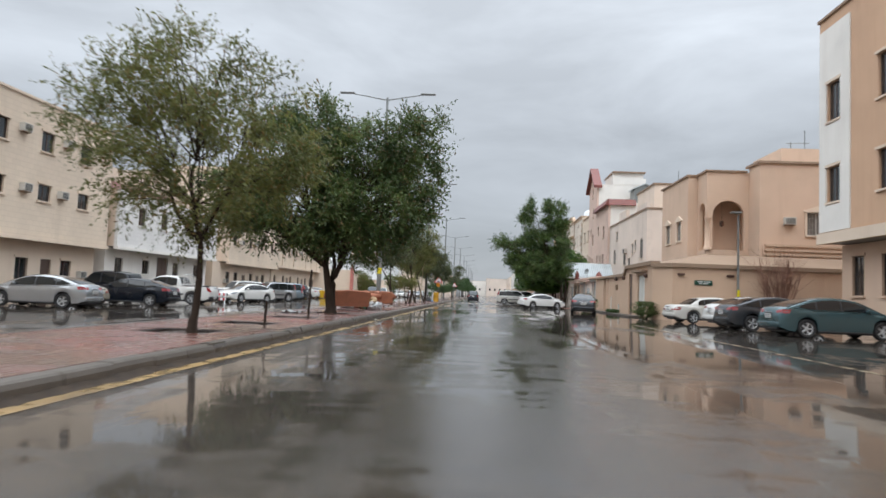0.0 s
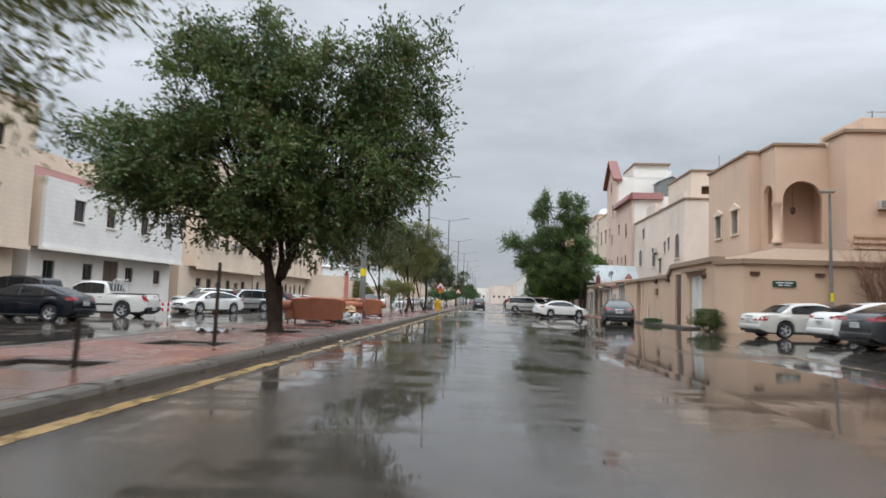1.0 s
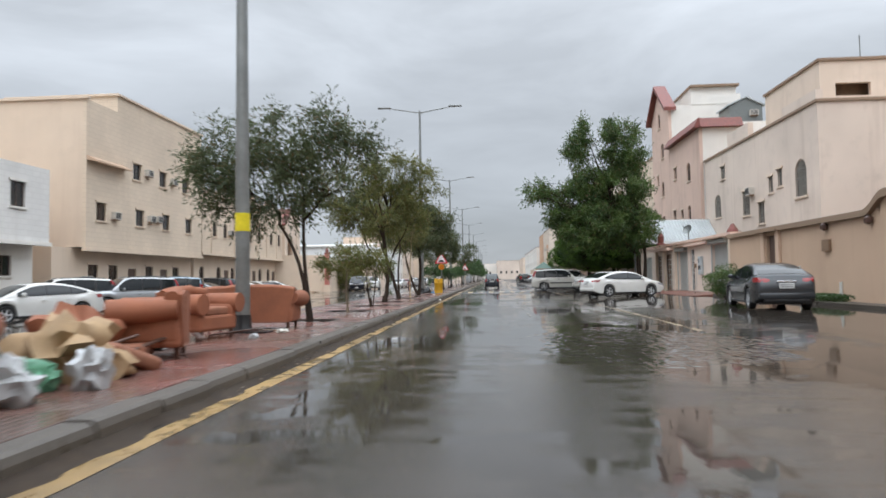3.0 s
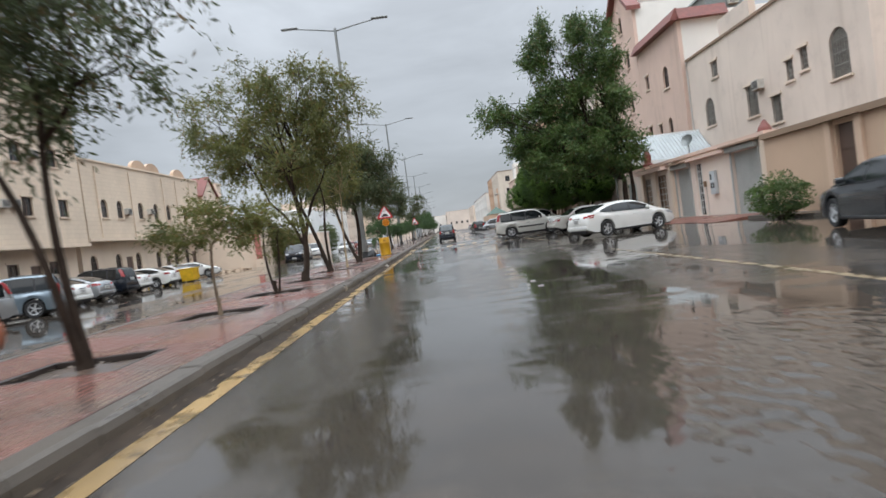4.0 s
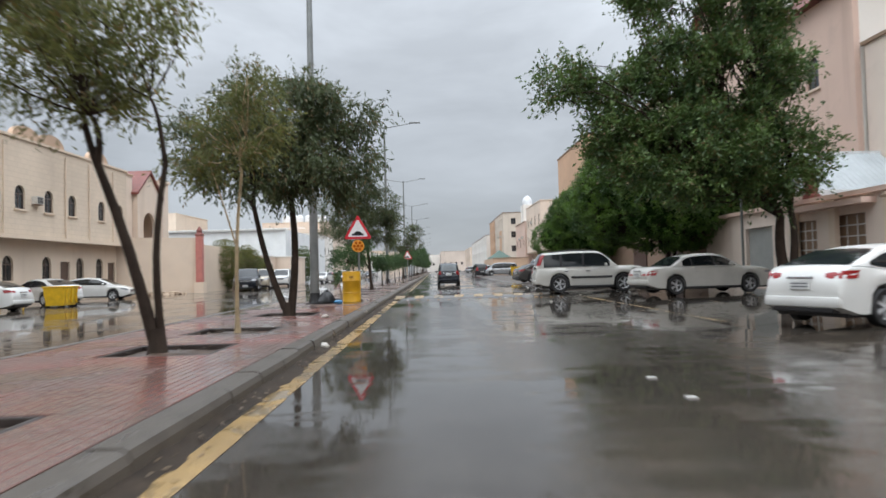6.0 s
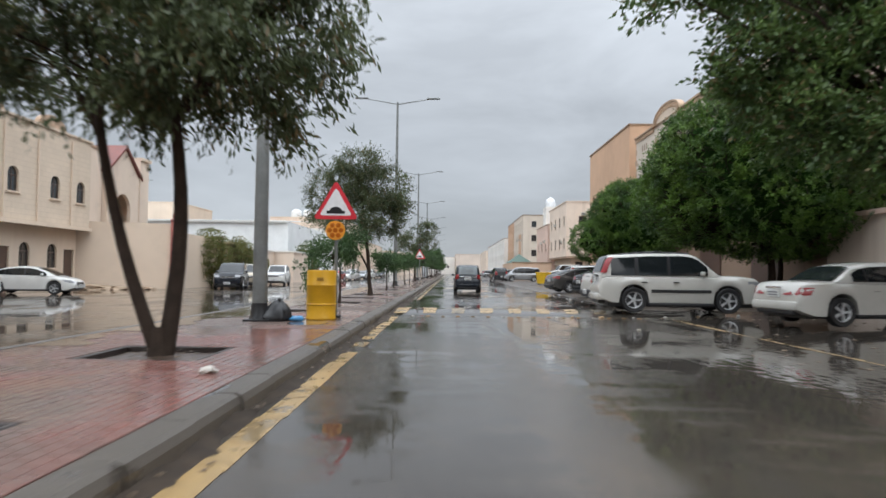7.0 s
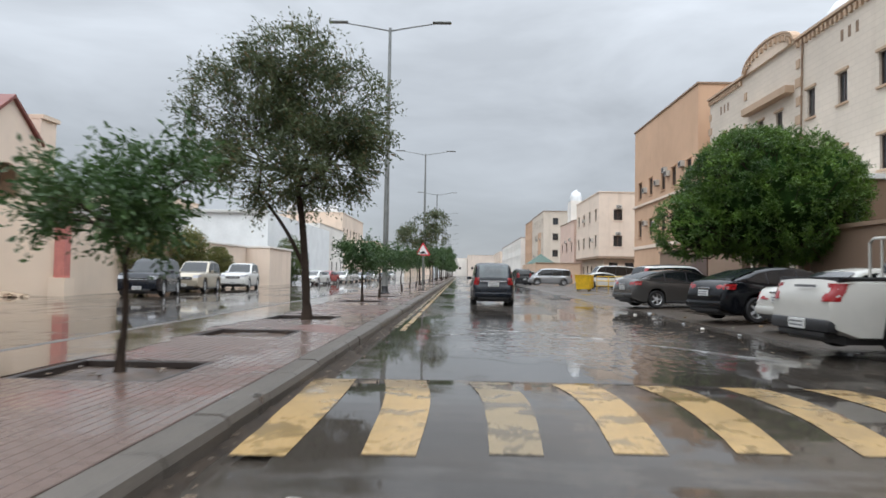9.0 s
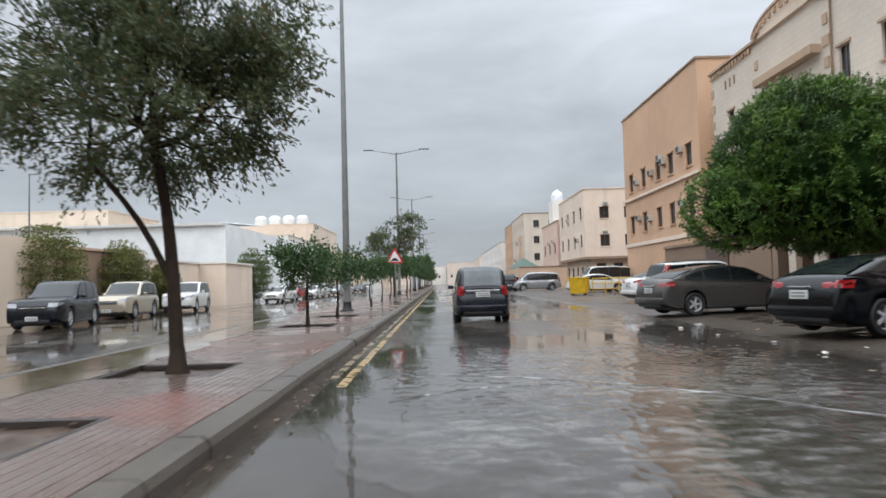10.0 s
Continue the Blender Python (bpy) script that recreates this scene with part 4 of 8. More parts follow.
# its boundary wall along both streets, with gates
bw = thing("boundary_wall_villa", "tan rendered boundary wall with dark coping and gates", "wall", kind="structure")
WX = 10.95
west = ((WX, 36.9), (0, 1), (-1, 0))
gates = [(2.0, 4.0, 0.22, 2.93, False), (5.6, 6.8, 0.22, 3.12, False), (15.0, 16.1, 0.25, 2.85, False)]
part("wall", wall_mesh("wall", TAN_WALL, west, 7.6, -0.2, 3.5, gates[:2]), TAN_WALL, bw)
west_low = ((WX, 44.502), (0, 1), (-1, 0))
low_gate = (gates[2][0] - 7.602, gates[2][1] - 7.602, *gates[2][2:])
part("wall", wall_mesh("wall", TAN_WALL, west_low, 12.998, -0.2, 3.0, [low_gate]), TAN_WALL, bw)
part("gate_canopy", Shape().box((WX - 0.34, 38.3, 3.12), (WX - 0.003, 41.4, 3.24)).box((WX - 0.28, 51.5, 3.0), (WX - 0.003, 53.4, 3.06)), TAN_TRIM, bw)
for y in (51.75, 53.25):
    part("pilaster", Shape().box((WX - 0.12, y - 0.16, -0.1), (WX - 0.003, y + 0.16, 2.998)), TAN, bw)
door_leaf(bw, west, gates[0], DOOR_WHITE, True, "gate")
door_leaf(bw, west, gates[1], DOOR_BROWN, True, "door")
door_leaf(bw, west, gates[2], DOOR_BROWN, True, "door")
ch = ((10.95, 36.9), (0.58, -0.815), (-0.815, -0.58))
part("wall", wall_mesh("wall", TAN_WALL, ch, 1.5, -0.2, 3.35, []), TAN_WALL, bw)
south = ((11.82, 35.68), (1, 0), (0, -1))
part("wall", wall_mesh("wall", TAN_WALL, south, 18.0, -0.2, 3.35, []), TAN_WALL, bw)
s = Shape().box((WX - 0.16, 36.8, 3.502), (WX + 0.42, 44.1, 3.74)).box((WX - 0.16, 45.2, 3.002), (WX + 0.42, 57.5, 3.2)).box((11.7, 35.5, 3.352), (29.8, 36.1, 3.582))
s.prism([(-0.1, 0), (1.55, 0), (1.55, 0.23), (-0.1, 0.23)], 0.5, uframe(ch, -0.38) @ Matrix.Translation((0, 3.351, 0)))
sweep = [(44.1 + 1.1 * k / 8, 3.0 + 0.5 * (0.5 + 0.5 * math.cos(math.pi * k / 8))) for k in range(9)]
for (ya, za), (yb, zb) in zip(sweep, sweep[1:]):
    s.add([(x_, y_, z_) for x_ in (WX - 0.16, WX + 0.42) for y_, z_ in ((ya, za + 0.002), (yb, zb + 0.002), (yb, zb + 0.21), (ya, za + 0.235))], [(0, 1, 2, 3), (7, 6, 5, 4), (3, 2, 6, 7), (0, 4, 5, 1)])
part("coping", s, TAN_TRIM, bw)
part("wall", Shape().prism([(44.502, 2.998), (45.2, 2.998), *[(y_, z_) for y_, z_ in reversed(sweep) if y_ > 44.6]], 0.25, Matrix(((0, 0, 1, WX), (1, 0, 0, 0), (0, 1, 0, 0), (0, 0, 0, 1)))), TAN_WALL, bw)
s = Shape()
s.add([(11.4, 36.5, 3.6), (11.4, 45.2, 3.6), (14.4, 45.2, 4.35), (14.4, 38.4, 4.35)], [(0, 3, 2, 1)])
s.add([(11.4, 36.5, 3.6), (29.5, 36.3, 3.6), (29.5, 38.4, 4.35), (14.4, 38.4, 4.35)], [(0, 1, 2, 3)])
s.add([(p[0], p[1], p[2] - 0.1) for p in s.v], [tuple(reversed(f)) for f in s.f])
part("awning_roof", s, TAN_TRIM, bw, "sloping brown grey sheet roof behind the wall")
for y in (38.25, 44.95, 47.75):
    part("wall_lantern", Shape().lathe([(0.03, 2.72), (0.13, 2.78), (0.13, 2.92), (0.05, 3.0)], 8, Matrix.Translation((WX - 0.12, y, 0))), WOOD, bw)
part("meter_box", Shape().rounded((WX - 0.06, 47.75, 2.2), (0.12, 0.5, 0.42), 0.02), SPALL, bw)
part("pipe", Shape().tube([(WX - 0.05, 49.9, 0.05), (WX - 0.05, 49.9, 1.5)], [0.04, 0.04], 6).tube([(WX - 0.05, 46.9, 0.05), (WX - 0.05, 46.9, 0.9)], [0.05, 0.05], 6), DOOR_WHITE, bw)
for x in (12.3, 15.2, 18.5):
    part("wall_lantern", Shape().prism([(-0.2, 0), (0.2, 0), (0.2, 0.14), (-0.2, 0.14)], 0.12, uframe(south, 0.0) @ Matrix.Translation((x - 11.82, 2.85, 0))), WOOD, bw)
sign = thing("street_sign", "green street name plate on the tan wall", "sign")
part("plate", Shape().box((13.1, 35.62, 2.32), (14.15, 35.672, 2.60)), GREEN_SIGN, sign)
s = Shape()
for i, (a, b, z) in enumerate(((13.25, 13.6, 2.49), (13.66, 14.0, 2.49), (13.35, 13.55, 2.38), (13.6, 13.9, 2.38))):
    s.box((a, 35.614, z), (b, 35.617, z + 0.045))
part("lettering", s, SIGN_WHITE, sign)

# wall and gates further on, in front of the grey cream house
bw2 = thing("boundary_wall_houses", "pale rendered street wall with shutters and doors", "wall", kind="structure")
w2 = ((11.15, 57.55), (0, 1), (-1, 0))
g2 = [(0.85, 3.25, 0.2, 2.85, False), (6.55, 7.35, 0.3, 2.75, False), (8.0, 10.0, 0.2, 2.7, False), (11.6, 13.2, 0.2, 2.65, False), (14.2, 15.5, 0.2, 2.6, False), (17.2, 19.4, 0.2, 2.6, False)]
part("wall", wall_mesh("wall", GREY_CREAM, w2, 23.5, -0.2, 3.2, g2), GREY_CREAM, bw2)
shutter_leaf(bw2, w2, g2[0], SHUTTER)
shutter_leaf(bw2, w2, g2[2], SHUTTER)
shutter_leaf(bw2, w2, g2[5], SHUTTER)
for o in (g2[1], g2[3], g2[4]):
    d = door_leaf(bw2, w2, o, PANE if o is g2[1] else SPALL, False)
    m = uframe(w2)
    lat = Shape()
    for k in range(1, 7):
        z = o[2] + (o[3] - o[2]) * k / 7
        lat.box((o[0] + 0.04, z - 0.02, -0.105), (o[1] - 0.04, z + 0.02, -0.09), m)
    for k in (0.33, 0.66):
        u = o[0] + (o[1] - o[0]) * k
        lat.box((u - 0.025, o[2] + 0.05, -0.104), (u + 0.025, o[3] - 0.05, -0.089), m)
    lat.box((o[0], o[2], -0.108), (o[0] + 0.07, o[3], -0.08), m).box((o[1] - 0.07, o[2], -0.108), (o[1], o[3], -0.08), m)
    part("lattice", lat, FRAME_W, d)
part("coping", Shape().box((10.98, 57.52, 3.2), (11.6, 81.1, 3.36)).box((10.85, 60.9, 2.95), (11.146, 66.0, 3.1)).box((10.7, 68.6, 2.9), (11.146, 73.4, 3.08)), PINK, bw2)
for y in (57.7, 67.9, 70.6, 73.0):
    part("pilaster", Shape().box((10.98, y - 0.17, -0.1), (11.146, y + 0.17, 3.16)), CREAM, bw2)
part("finial", Shape().lathe([(0.3, 3.36), (0.3, 3.5), (0.2, 3.55), (0.24, 4.0), (0.05, 4.35)], 8, Matrix.Translation((11.2, 72.05, 0))), RED_TILE, bw2, "small red tiled ornament")
part("finial", Shape().lathe([(0.3, 3.36), (0.26, 3.5), (0.05, 3.8)], 4, Matrix.Translation((11.25, 57.9, 0))), RED_TILE, bw2, "small red tiled ornament")
m2 = uframe(w2)
for o in (g2[0], g2[2]):
    part("shutter_box", Shape().rounded(((o[0] + o[1]) / 2, o[3] + 0.14, 0.13), (o[1] - o[0] + 0.24, 0.24, 0.25), 0.05, m2), SHUTTER, bw2)
    part("shutter_hood", Shape().box((o[0] - 0.3, o[3] + 0.265, 0.003), (o[1] + 0.3, o[3] + 0.33, 0.42), m2), TAN_TRIM, bw2)
    for u in (o[0] - 0.05, o[1] + 0.05):
        part("guide_rail", Shape().box((u - 0.045, o[2], 0.003), (u + 0.045, o[3] + 0.02, 0.05), m2), SHUTTER, bw2)
mb = thing("meter_cabinet", "grey steel electricity meter cabinet on the wall", "cabinet")
part("body", Shape().rounded((11.06, 62.65, 1.75), (0.16, 0.52, 1.05), 0.02), METAL_BLUE, mb)
for y, z in ((62.44, 1.5), (62.68, 1.5), (62.68, 1.9)):
    part("meter_glass", Shape().box((10.972, y, z), (10.978, y + 0.16, z + 0.25)), PANE, mb)
ic = thing("intercom", "small dark intercom box on a conduit", "intercom")
part("box", Shape().rounded((11.09, 63.75, 1.75), (0.10, 0.17, 0.26), 0.02), SPALL, ic)
part("conduit", Shape().tube([(11.12, 63.7, 0.12), (11.12, 63.7, 1.62)], [0.02, 0.02], 6), AC_WHITE, ic)
dish = thing("satellite_dish", "grey satellite dish on the wall top", "satellite dish")
part("bowl", Shape().lathe([(0.02, 0.0), (0.14, 0.02), (0.24, 0.06), (0.32, 0.12)], 18, look((11.4, 66.0, 4.05), (17, 70, 1))), POST_GREY, dish, smooth=60)
part("stand", Shape().tube([(11.4, 66.0, 3.36), (11.4, 66.0, 4.0)], [0.03, 0.03], 6).tube([(11.4, 66.0, 4.0), (10.95, 65.6, 4.3)], [0.012, 0.012], 5), POST_GREY, dish)

# pale blue sheet canopy over the side yard, sloping towards the start of the street
cn = thing("sheet_canopy", "pale blue corrugated sheet canopy over the side yard", "canopy")
s = Shape()
wave = [(9.75 + 0.11 * i, 0.07 * (i % 2)) for i in range(53)]
s.add([(x, 72.4, 3.65 + d) for x, d in wave] + [(x, 74.6, 5.3 + d) for x, d in wave], [(i, i + 1, 54 + i, 53 + i) for i in range(52)])
part("sheet", s, METAL_BLUE, cn)
part("edge", Shape().box((9.7, 72.3, 3.5), (15.5, 72.39, 3.7)), METAL_WHITE, cn)
part("edge", Shape().box((9.7, 74.61, 5.1), (15.5, 74.72, 5.44)), METAL_WHITE, cn)
for x in (9.85, 12.6):
    part("post", Shape().tube([(x, 74.5, 0.1), (x, 74.5, 5.1)], [0.05, 0.05], 7), POST_GREY, cn)

# grey cream house
ops = [(72.0, 73.3, 5.35, 7.0, True), (66.7, 67.9, 5.0, 6.6, False), (64.5, 65.4, 4.3, 5.6, False), (63.15, 63.75, 6.0, 6.95, False), (61.9, 62.5, 6.2, 7.2, False), (59.0, 60.3, 5.3, 7.3, True), (71.0, 71.8, 8.0, 8.9, False)]
gh, fr, low = block("house", "weathered grey cream house with arched windows", 15.5, 27, 57.6, 75.3, 9.85, GREY_CREAM, "W", ops, cornice=TAN_TRIM, trim=PINK_CREAM, grille=True, pane=PANE_PALE)
ac_unit(fr, 8.3, 6.2)
tw = ((16.6, 59.5), (1, 0), (0, -1))
part("stair_tower", wall_mesh("stair_tower", PINK_CREAM, tw, 9.0, 9.4, 12.5, [(0.8, 2.6, 10.6, 11.3, False), (4.0, 5.6, 10.6, 11.3, False)]), PINK_CREAM, gh)
part("stair_tower", Shape().box((16.6, 59.76, 9.4), (16.85, 66.5, 12.5)).box((25.3, 59.76, 9.4), (25.6, 66.5, 12.5)).box((16.86, 66.2, 9.4), (25.3, 66.5, 12.5)), PINK_CREAM, gh)
part("tower_roof", Shape().box((16.5, 59.4, 12.502), (25.7, 66.6, 12.65)), TAN_TRIM, gh)
part("roof_room_back", Shape().box((16.9, 60.3, 10.3), (25.2, 60.4, 11.6)), SPALL, gh)
part("parapet_step", Shape().box((15.45, 66.5, 9.99), (15.8, 70.2, 10.9)), GREY_CREAM, gh)
part("parapet_step", Shape().box((15.45, 57.6, 9.99), (15.8, 61.5, 10.5)), GREY_CREAM, gh)
wt = thing("water_tank", "dark round roof water tank", "water tank")
part("tank_body", Shape().lathe([(0.0, 0.0), (0.75, 0.02), (0.8, 0.2), (0.8, 1.3), (0.5, 1.55), (0.0, 1.6)], 16, Matrix.Translation((17.4, 70.5, 9.4))), TRIM, wt, smooth=40)
part("tank_stand", Shape().box((16.7, 69.8, 9.2), (18.1, 71.2, 9.398)), SPALL, wt)
s = Shape().tube([(19, 60, 12.5), (19, 60, 14.0)], [0.03, 0.03], 6)
solo("roof_antenna", s, POST_GREY, "thin grey antenna pole on the roof", "antenna")

# grey roof hut with a low gable and its air conditioner
rh = thing("roof_hut", "grey sheet roof hut with a low gable on the house roof", "hut")
part("hut_wall", Shape().prism([(19.35, 12.52), (22.05, 12.52), (22.05, 15.45), (20.7, 16.1), (19.35, 15.5)], 2.6, Matrix(((1, 0, 0, 0), (0, 0, 1, 80.5), (0, 1, 0, 0), (0, 0, 0, 1)))), POST_GREY, rh)
part("hut_roof", Shape().prism([(19.15, 15.46), (20.7, 16.16), (22.25, 15.4), (22.25, 15.5), (20.7, 16.27), (19.15, 15.57)], 2.9, Matrix(((1, 0, 0, 0), (0, 0, 1, 80.3), (0, 1, 0, 0), (0, 0, 0, 1)))), METAL_BLUE, rh)
ac_unit(((19.35, 80.497), (1, 0), (0, -1)), 1.6, 14.6, "old white air conditioner on the roof hut")
ac_unit(((19.35, 75.497), (1, 0), (0, -1)), 1.9, 13.05, "old white air conditioner on the roof edge")

# pink beige tower house with red roofs
ops = [(78.0, 79.0, 8.9, 10.4, True), (82.0, 82.7, 9.6, 10.6, False), (78.2, 79.0, 5.6, 6.9, True), (80.3, 80.9, 6.0, 6.7, False), (82.5, 83.2, 5.8, 6.9, False)]
ph, fr, low = block("house", "pink beige tower house with red tiled roof edges", 15.2, 27, 75.5, 84.0, 13.0, PINK, "W", ops, trim=PINK_CREAM, side_mat=WHITE)
part("tile_band", Shape().prism([(0, 0), (0.5, 0), (0.1, 0.75), (0, 0.75)], 9.0, Matrix(((-1, 0, 0, 15.198), (0, 0, 1, 75.2), (0, 1, 0, 12.6), (0, 0, 0, 1)))), RED_TILE, ph)
part("tile_band", Shape().prism([(0, 0), (0.5, 0), (0.1, 0.75), (0, 0.75)], 3.2, Matrix(((0, 0, 1, 15.2), (-1, 0, 0, 75.496), (0, 1, 0, 12.6), (0, 0, 0, 1)))), RED_TILE, ph)
ops = [(86.0, 86.9, 12.2, 13.6, True), (88.0, 88.6, 9.8, 10.8, False), (86.2, 87.0, 8.6, 10.0, True), (86.2, 87.0, 5.4, 6.8, True), (88.4, 89.0, 6, 7, False), (87.0, 87.8, 15.2, 16.6, True)]
pt, fr, low = block("house", "tall pink beige house with a red tiled gable", 15.2, 21.5, 84.05, 90.3, 16.6, PINK, "W", ops, trim=PINK_CREAM, side_mat=WHITE)
part("gable", Shape().prism([(84.05, 16.6), (90.3, 16.6), (87.2, 19.1)], 0.3, Matrix(((0, 0, 1, 15.2), (1, 0, 0, 0), (0, 1, 0, 0), (0, 0, 0, 1)))), PINK, pt)
s = Shape().prism([(83.65, 16.4), (87.2, 19.3), (90.65, 16.4), (90.65, 16.05), (87.2, 18.95), (83.65, 16.05)], 1.1, Matrix(((0, 0, 1, 14.7), (1, 0, 0, 0), (0, 1, 0, 0), (0, 0, 0, 1))))
part("gable_roof", s, RED_TILE, pt)
part("roof_room", Shape().box((17.25, 84.0, 16.6), (21.6, 90.4, 17.5)), WHITE, pt)
part("roof_cap", Shape().box((17.2, 83.9, 18.205), (21.5, 90.3, 18.4)), TAN_TRIM, pt)
part("roof_room", Shape().box((17.3, 84.3, 17.5), (21.3, 90.1, 18.2)), WHITE, pt)

# low side house and stone clad house with quoins further on
h, fr, low = block("house", "cream stone house with brown quoins", 15.6, 27, 91.5, 98.9, 13.2, CREAM_BLOCK, "W", openings_row((93.2, 96.6), 0.9, 9.6, 1.5) + openings_row((93.2, 96.6), 0.9, 6.0, 1.5), cornice=QUOIN, trim=QUOIN)
ops = openings_row((117.6, 106.5, 103.7, 100.6), 0.75, 9.6, 1.5) + openings_row((117.6, 106.5, 103.7, 100.6), 0.75, 6.0, 1.5) + openings_row((109.9, 112.2), 0.75, 9.2, 1.5) + openings_row((109.9, 112.2), 0.8, 5.8, 1.5)
mid, fr, low = block("apartment_building", "cream stone clad apartment block with brown quoins", 15.5, 30, 99.3, 120.2, 14.0, CREAM_PALE, "W", ops, trim=QUOIN, category="apartment building",
                     side_openings=openings_row((18.2, 21.5), 0.8, 9.6, 1.5) + openings_row((18.2, 21.5), 0.8, 6.0, 1.5))
arc = [(107.9, 14.0), (114.1, 14.0)] + [(111.0 + 3.1 * math.cos(a), 14.14 + 0.95 * math.sin(a)) for a in [math.pi * k / 12 for k in range(1, 12)]]
part("pediment", Shape().prism(arc, 0.35, Matrix(((0, 0, 1, 15.3), (1, 0, 0, 0), (0, 1, 0, 0), (0, 0, 0, 1)))), CREAM, mid)
for a, b in (((15.3, 99.2), (15.76, 107.86)), ((15.3, 114.14), (15.76, 120.3)), ((15.762, 99.2), (30.1, 99.6)), ((15.762, 119.9), (30.1, 120.3))):
    part("cornice", Shape().box((*a, 14.0), (*b, 14.14)), QUOIN, mid)
for k in range(15):
    a = math.pi * (k + 0.5) / 15
    part("dentil", Shape().box((-0.14, -0.09, -0.15), (0.0, 0.09, 0.15), Matrix.Translation((15.297, 111.0 + 2.85 * math.cos(a), 14.02 + 0.78 * math.sin(a)))), QUOIN, mid)
rim = [(111.0 + 3.22 * math.cos(a), 14.14 + 1.08 * math.sin(a)) for a in [math.pi * k / 14 for k in range(15)]] + [(111.0 + 3.1 * math.cos(a), 14.14 + 0.95 * math.sin(a)) for a in [math.pi * k / 14 for k in range(14, -1, -1)]]
s = Shape()
for k in range(14):
    s.prism([rim[k], rim[k + 1], rim[28 - k], rim[29 - k]], 0.5, Matrix(((0, 0, 1, 15.2), (1, 0, 0, 0), (0, 1, 0, 0), (0, 0, 0, 1))))
part("pediment_rim", s, QUOIN, mid)
s = Shape().box((15.0, 108.2, 11.35), (15.496, 113.8, 11.75))
part("balcony_hood", s, QUOIN, mid)
for y in (99.35, 107.75, 114.25, 120.1):
    for k in range(26):
        if k % 2 == 0:
            part("quoin", Shape().box((15.44, y - (0.28 if k % 4 else 0.18), 0.5 + k * 0.5), (15.497, y + (0.28 if k % 4 else 0.18), 0.98 + k * 0.5)), QUOIN, mid)
for k in range(52):
    y = 99.6 + k * 0.4
    if not 107.6 < y < 114.4:
        part("dentil", Shape().box((15.36, y, 13.62), (15.497, y + 0.18, 13.92)), QUOIN, mid)
for y in (116.9, 117.5, 118.1, 102.4, 103.0, 103.6):
    part("vent_slot", Shape().box((15.485, y, 12.55), (15.498, y + 0.22, 13.1)), SPALL, mid)
ac_unit(fr, 9.3, 9.1)
ac_unit(fr, 13.6, 9.3)
part("downpipe", Shape().tube([(15.42, 107.2, 14), (15.40, 107.3, 9), (15.42, 107.0, 1)], [0.05, 0.05, 0.05], 6), SPALL, mid)
wt = thing("water_tank", "large white roof water tank", "water tank")
part("tank_body", Shape().lathe([(0.0, 0), (0.9, 0.02), (1.0, 0.3), (1.0, 1.5), (0.6, 2.0), (0.2, 2.1)], 18, Matrix.Translation((18.0, 107.6, 14.05))), TANK, wt, smooth=40)
part("tank_stand", Shape().box((17, 106.6, 13.48), (19, 108.6, 14.048)), WHITE, wt)
# brown porch in front of it
po = thing("porch", "brown entrance porch with square columns", "porch")
part("beam", Shape().box((11.2, 99.0, 3.7), (15.4, 105.5, 5.3)), BROWN_WALL, po)
# brown wall added behind the columns to stand in for the shade there
part("porch_back_wall", Shape().box((15.0, 99.0, 0.05), (15.3, 105.5, 3.698)), BROWN_WALL, po)
part("sheet_roof", Shape().box((11.0, 98.8, 5.302), (15.4, 105.7, 5.5)), METAL_WHITE, po)
for y in (99.4, 101.4, 103.4, 105.2):
    part("column", Shape().box((11.35, y - 0.22, 0.05), (11.8, y + 0.22, 3.3)).box((11.25, y - 0.3, 3.3), (11.9, y + 0.3, 3.698)), BROWN_WALL, po)

# orange tan block
ops = [(a - 0.55, a + 0.55, z, z + 1.6, False) for a in (124.6, 128.3, 131.2, 135.0, 138.6) for z in (9.0, 5.2)]
ob, fr, low = block("apartment_building", "orange tan apartment block with wall air conditioners", 15.5, 30, 122.6, 140.7, 16.0, ORANGE, "W", ops, cornice=TAN_TRIM, trim=ORANGE, category="apartment building")
for y, z in ((125.6, 10.2), (129.3, 10.0), (130.0, 10.4), (132.3, 9.6), (136.2, 9.4), (125.6, 6.3), (133.0, 5.9), (136.0, 6.2)):
    ac_unit(fr, y - 122.6, z)
part("pilaster_band", Shape().box((15.38, 122.5, 4.0), (15.497, 140.8, 4.3)).box((15.3, 122.5, 8.2), (15.497, 140.8, 8.4)), PINK_CREAM, ob)
# low front walls below these blocks; their brown carries the shade under the ficus
fw = thing("boundary_wall_blocks", "boundary wall below the blocks, browned for the ficus shade", "wall", kind="structure")
part("wall", Shape().box((11.3, 81.2, -0.2), (11.55, 98.6, 3.1)).box((11.6, 106, -0.2), (11.85, 119, 2.9)), BROWN_WALL, fw)
part("coping", Shape().box((11.2, 81.2, 3.1), (11.65, 98.6, 3.25)).box((11.5, 106, 2.9), (11.95, 119, 3.05)), TAN_TRIM, fw)
# brown gates, darkened for the shade under the crowns
for y in (84.5, 90.5, 110):
    part("gate", Shape().box((11.22 if y < 100 else 11.52, y, 0.12), (11.296 if y < 100 else 11.596, y + 2.6, 2.6)), DOOR_BROWN, fw)

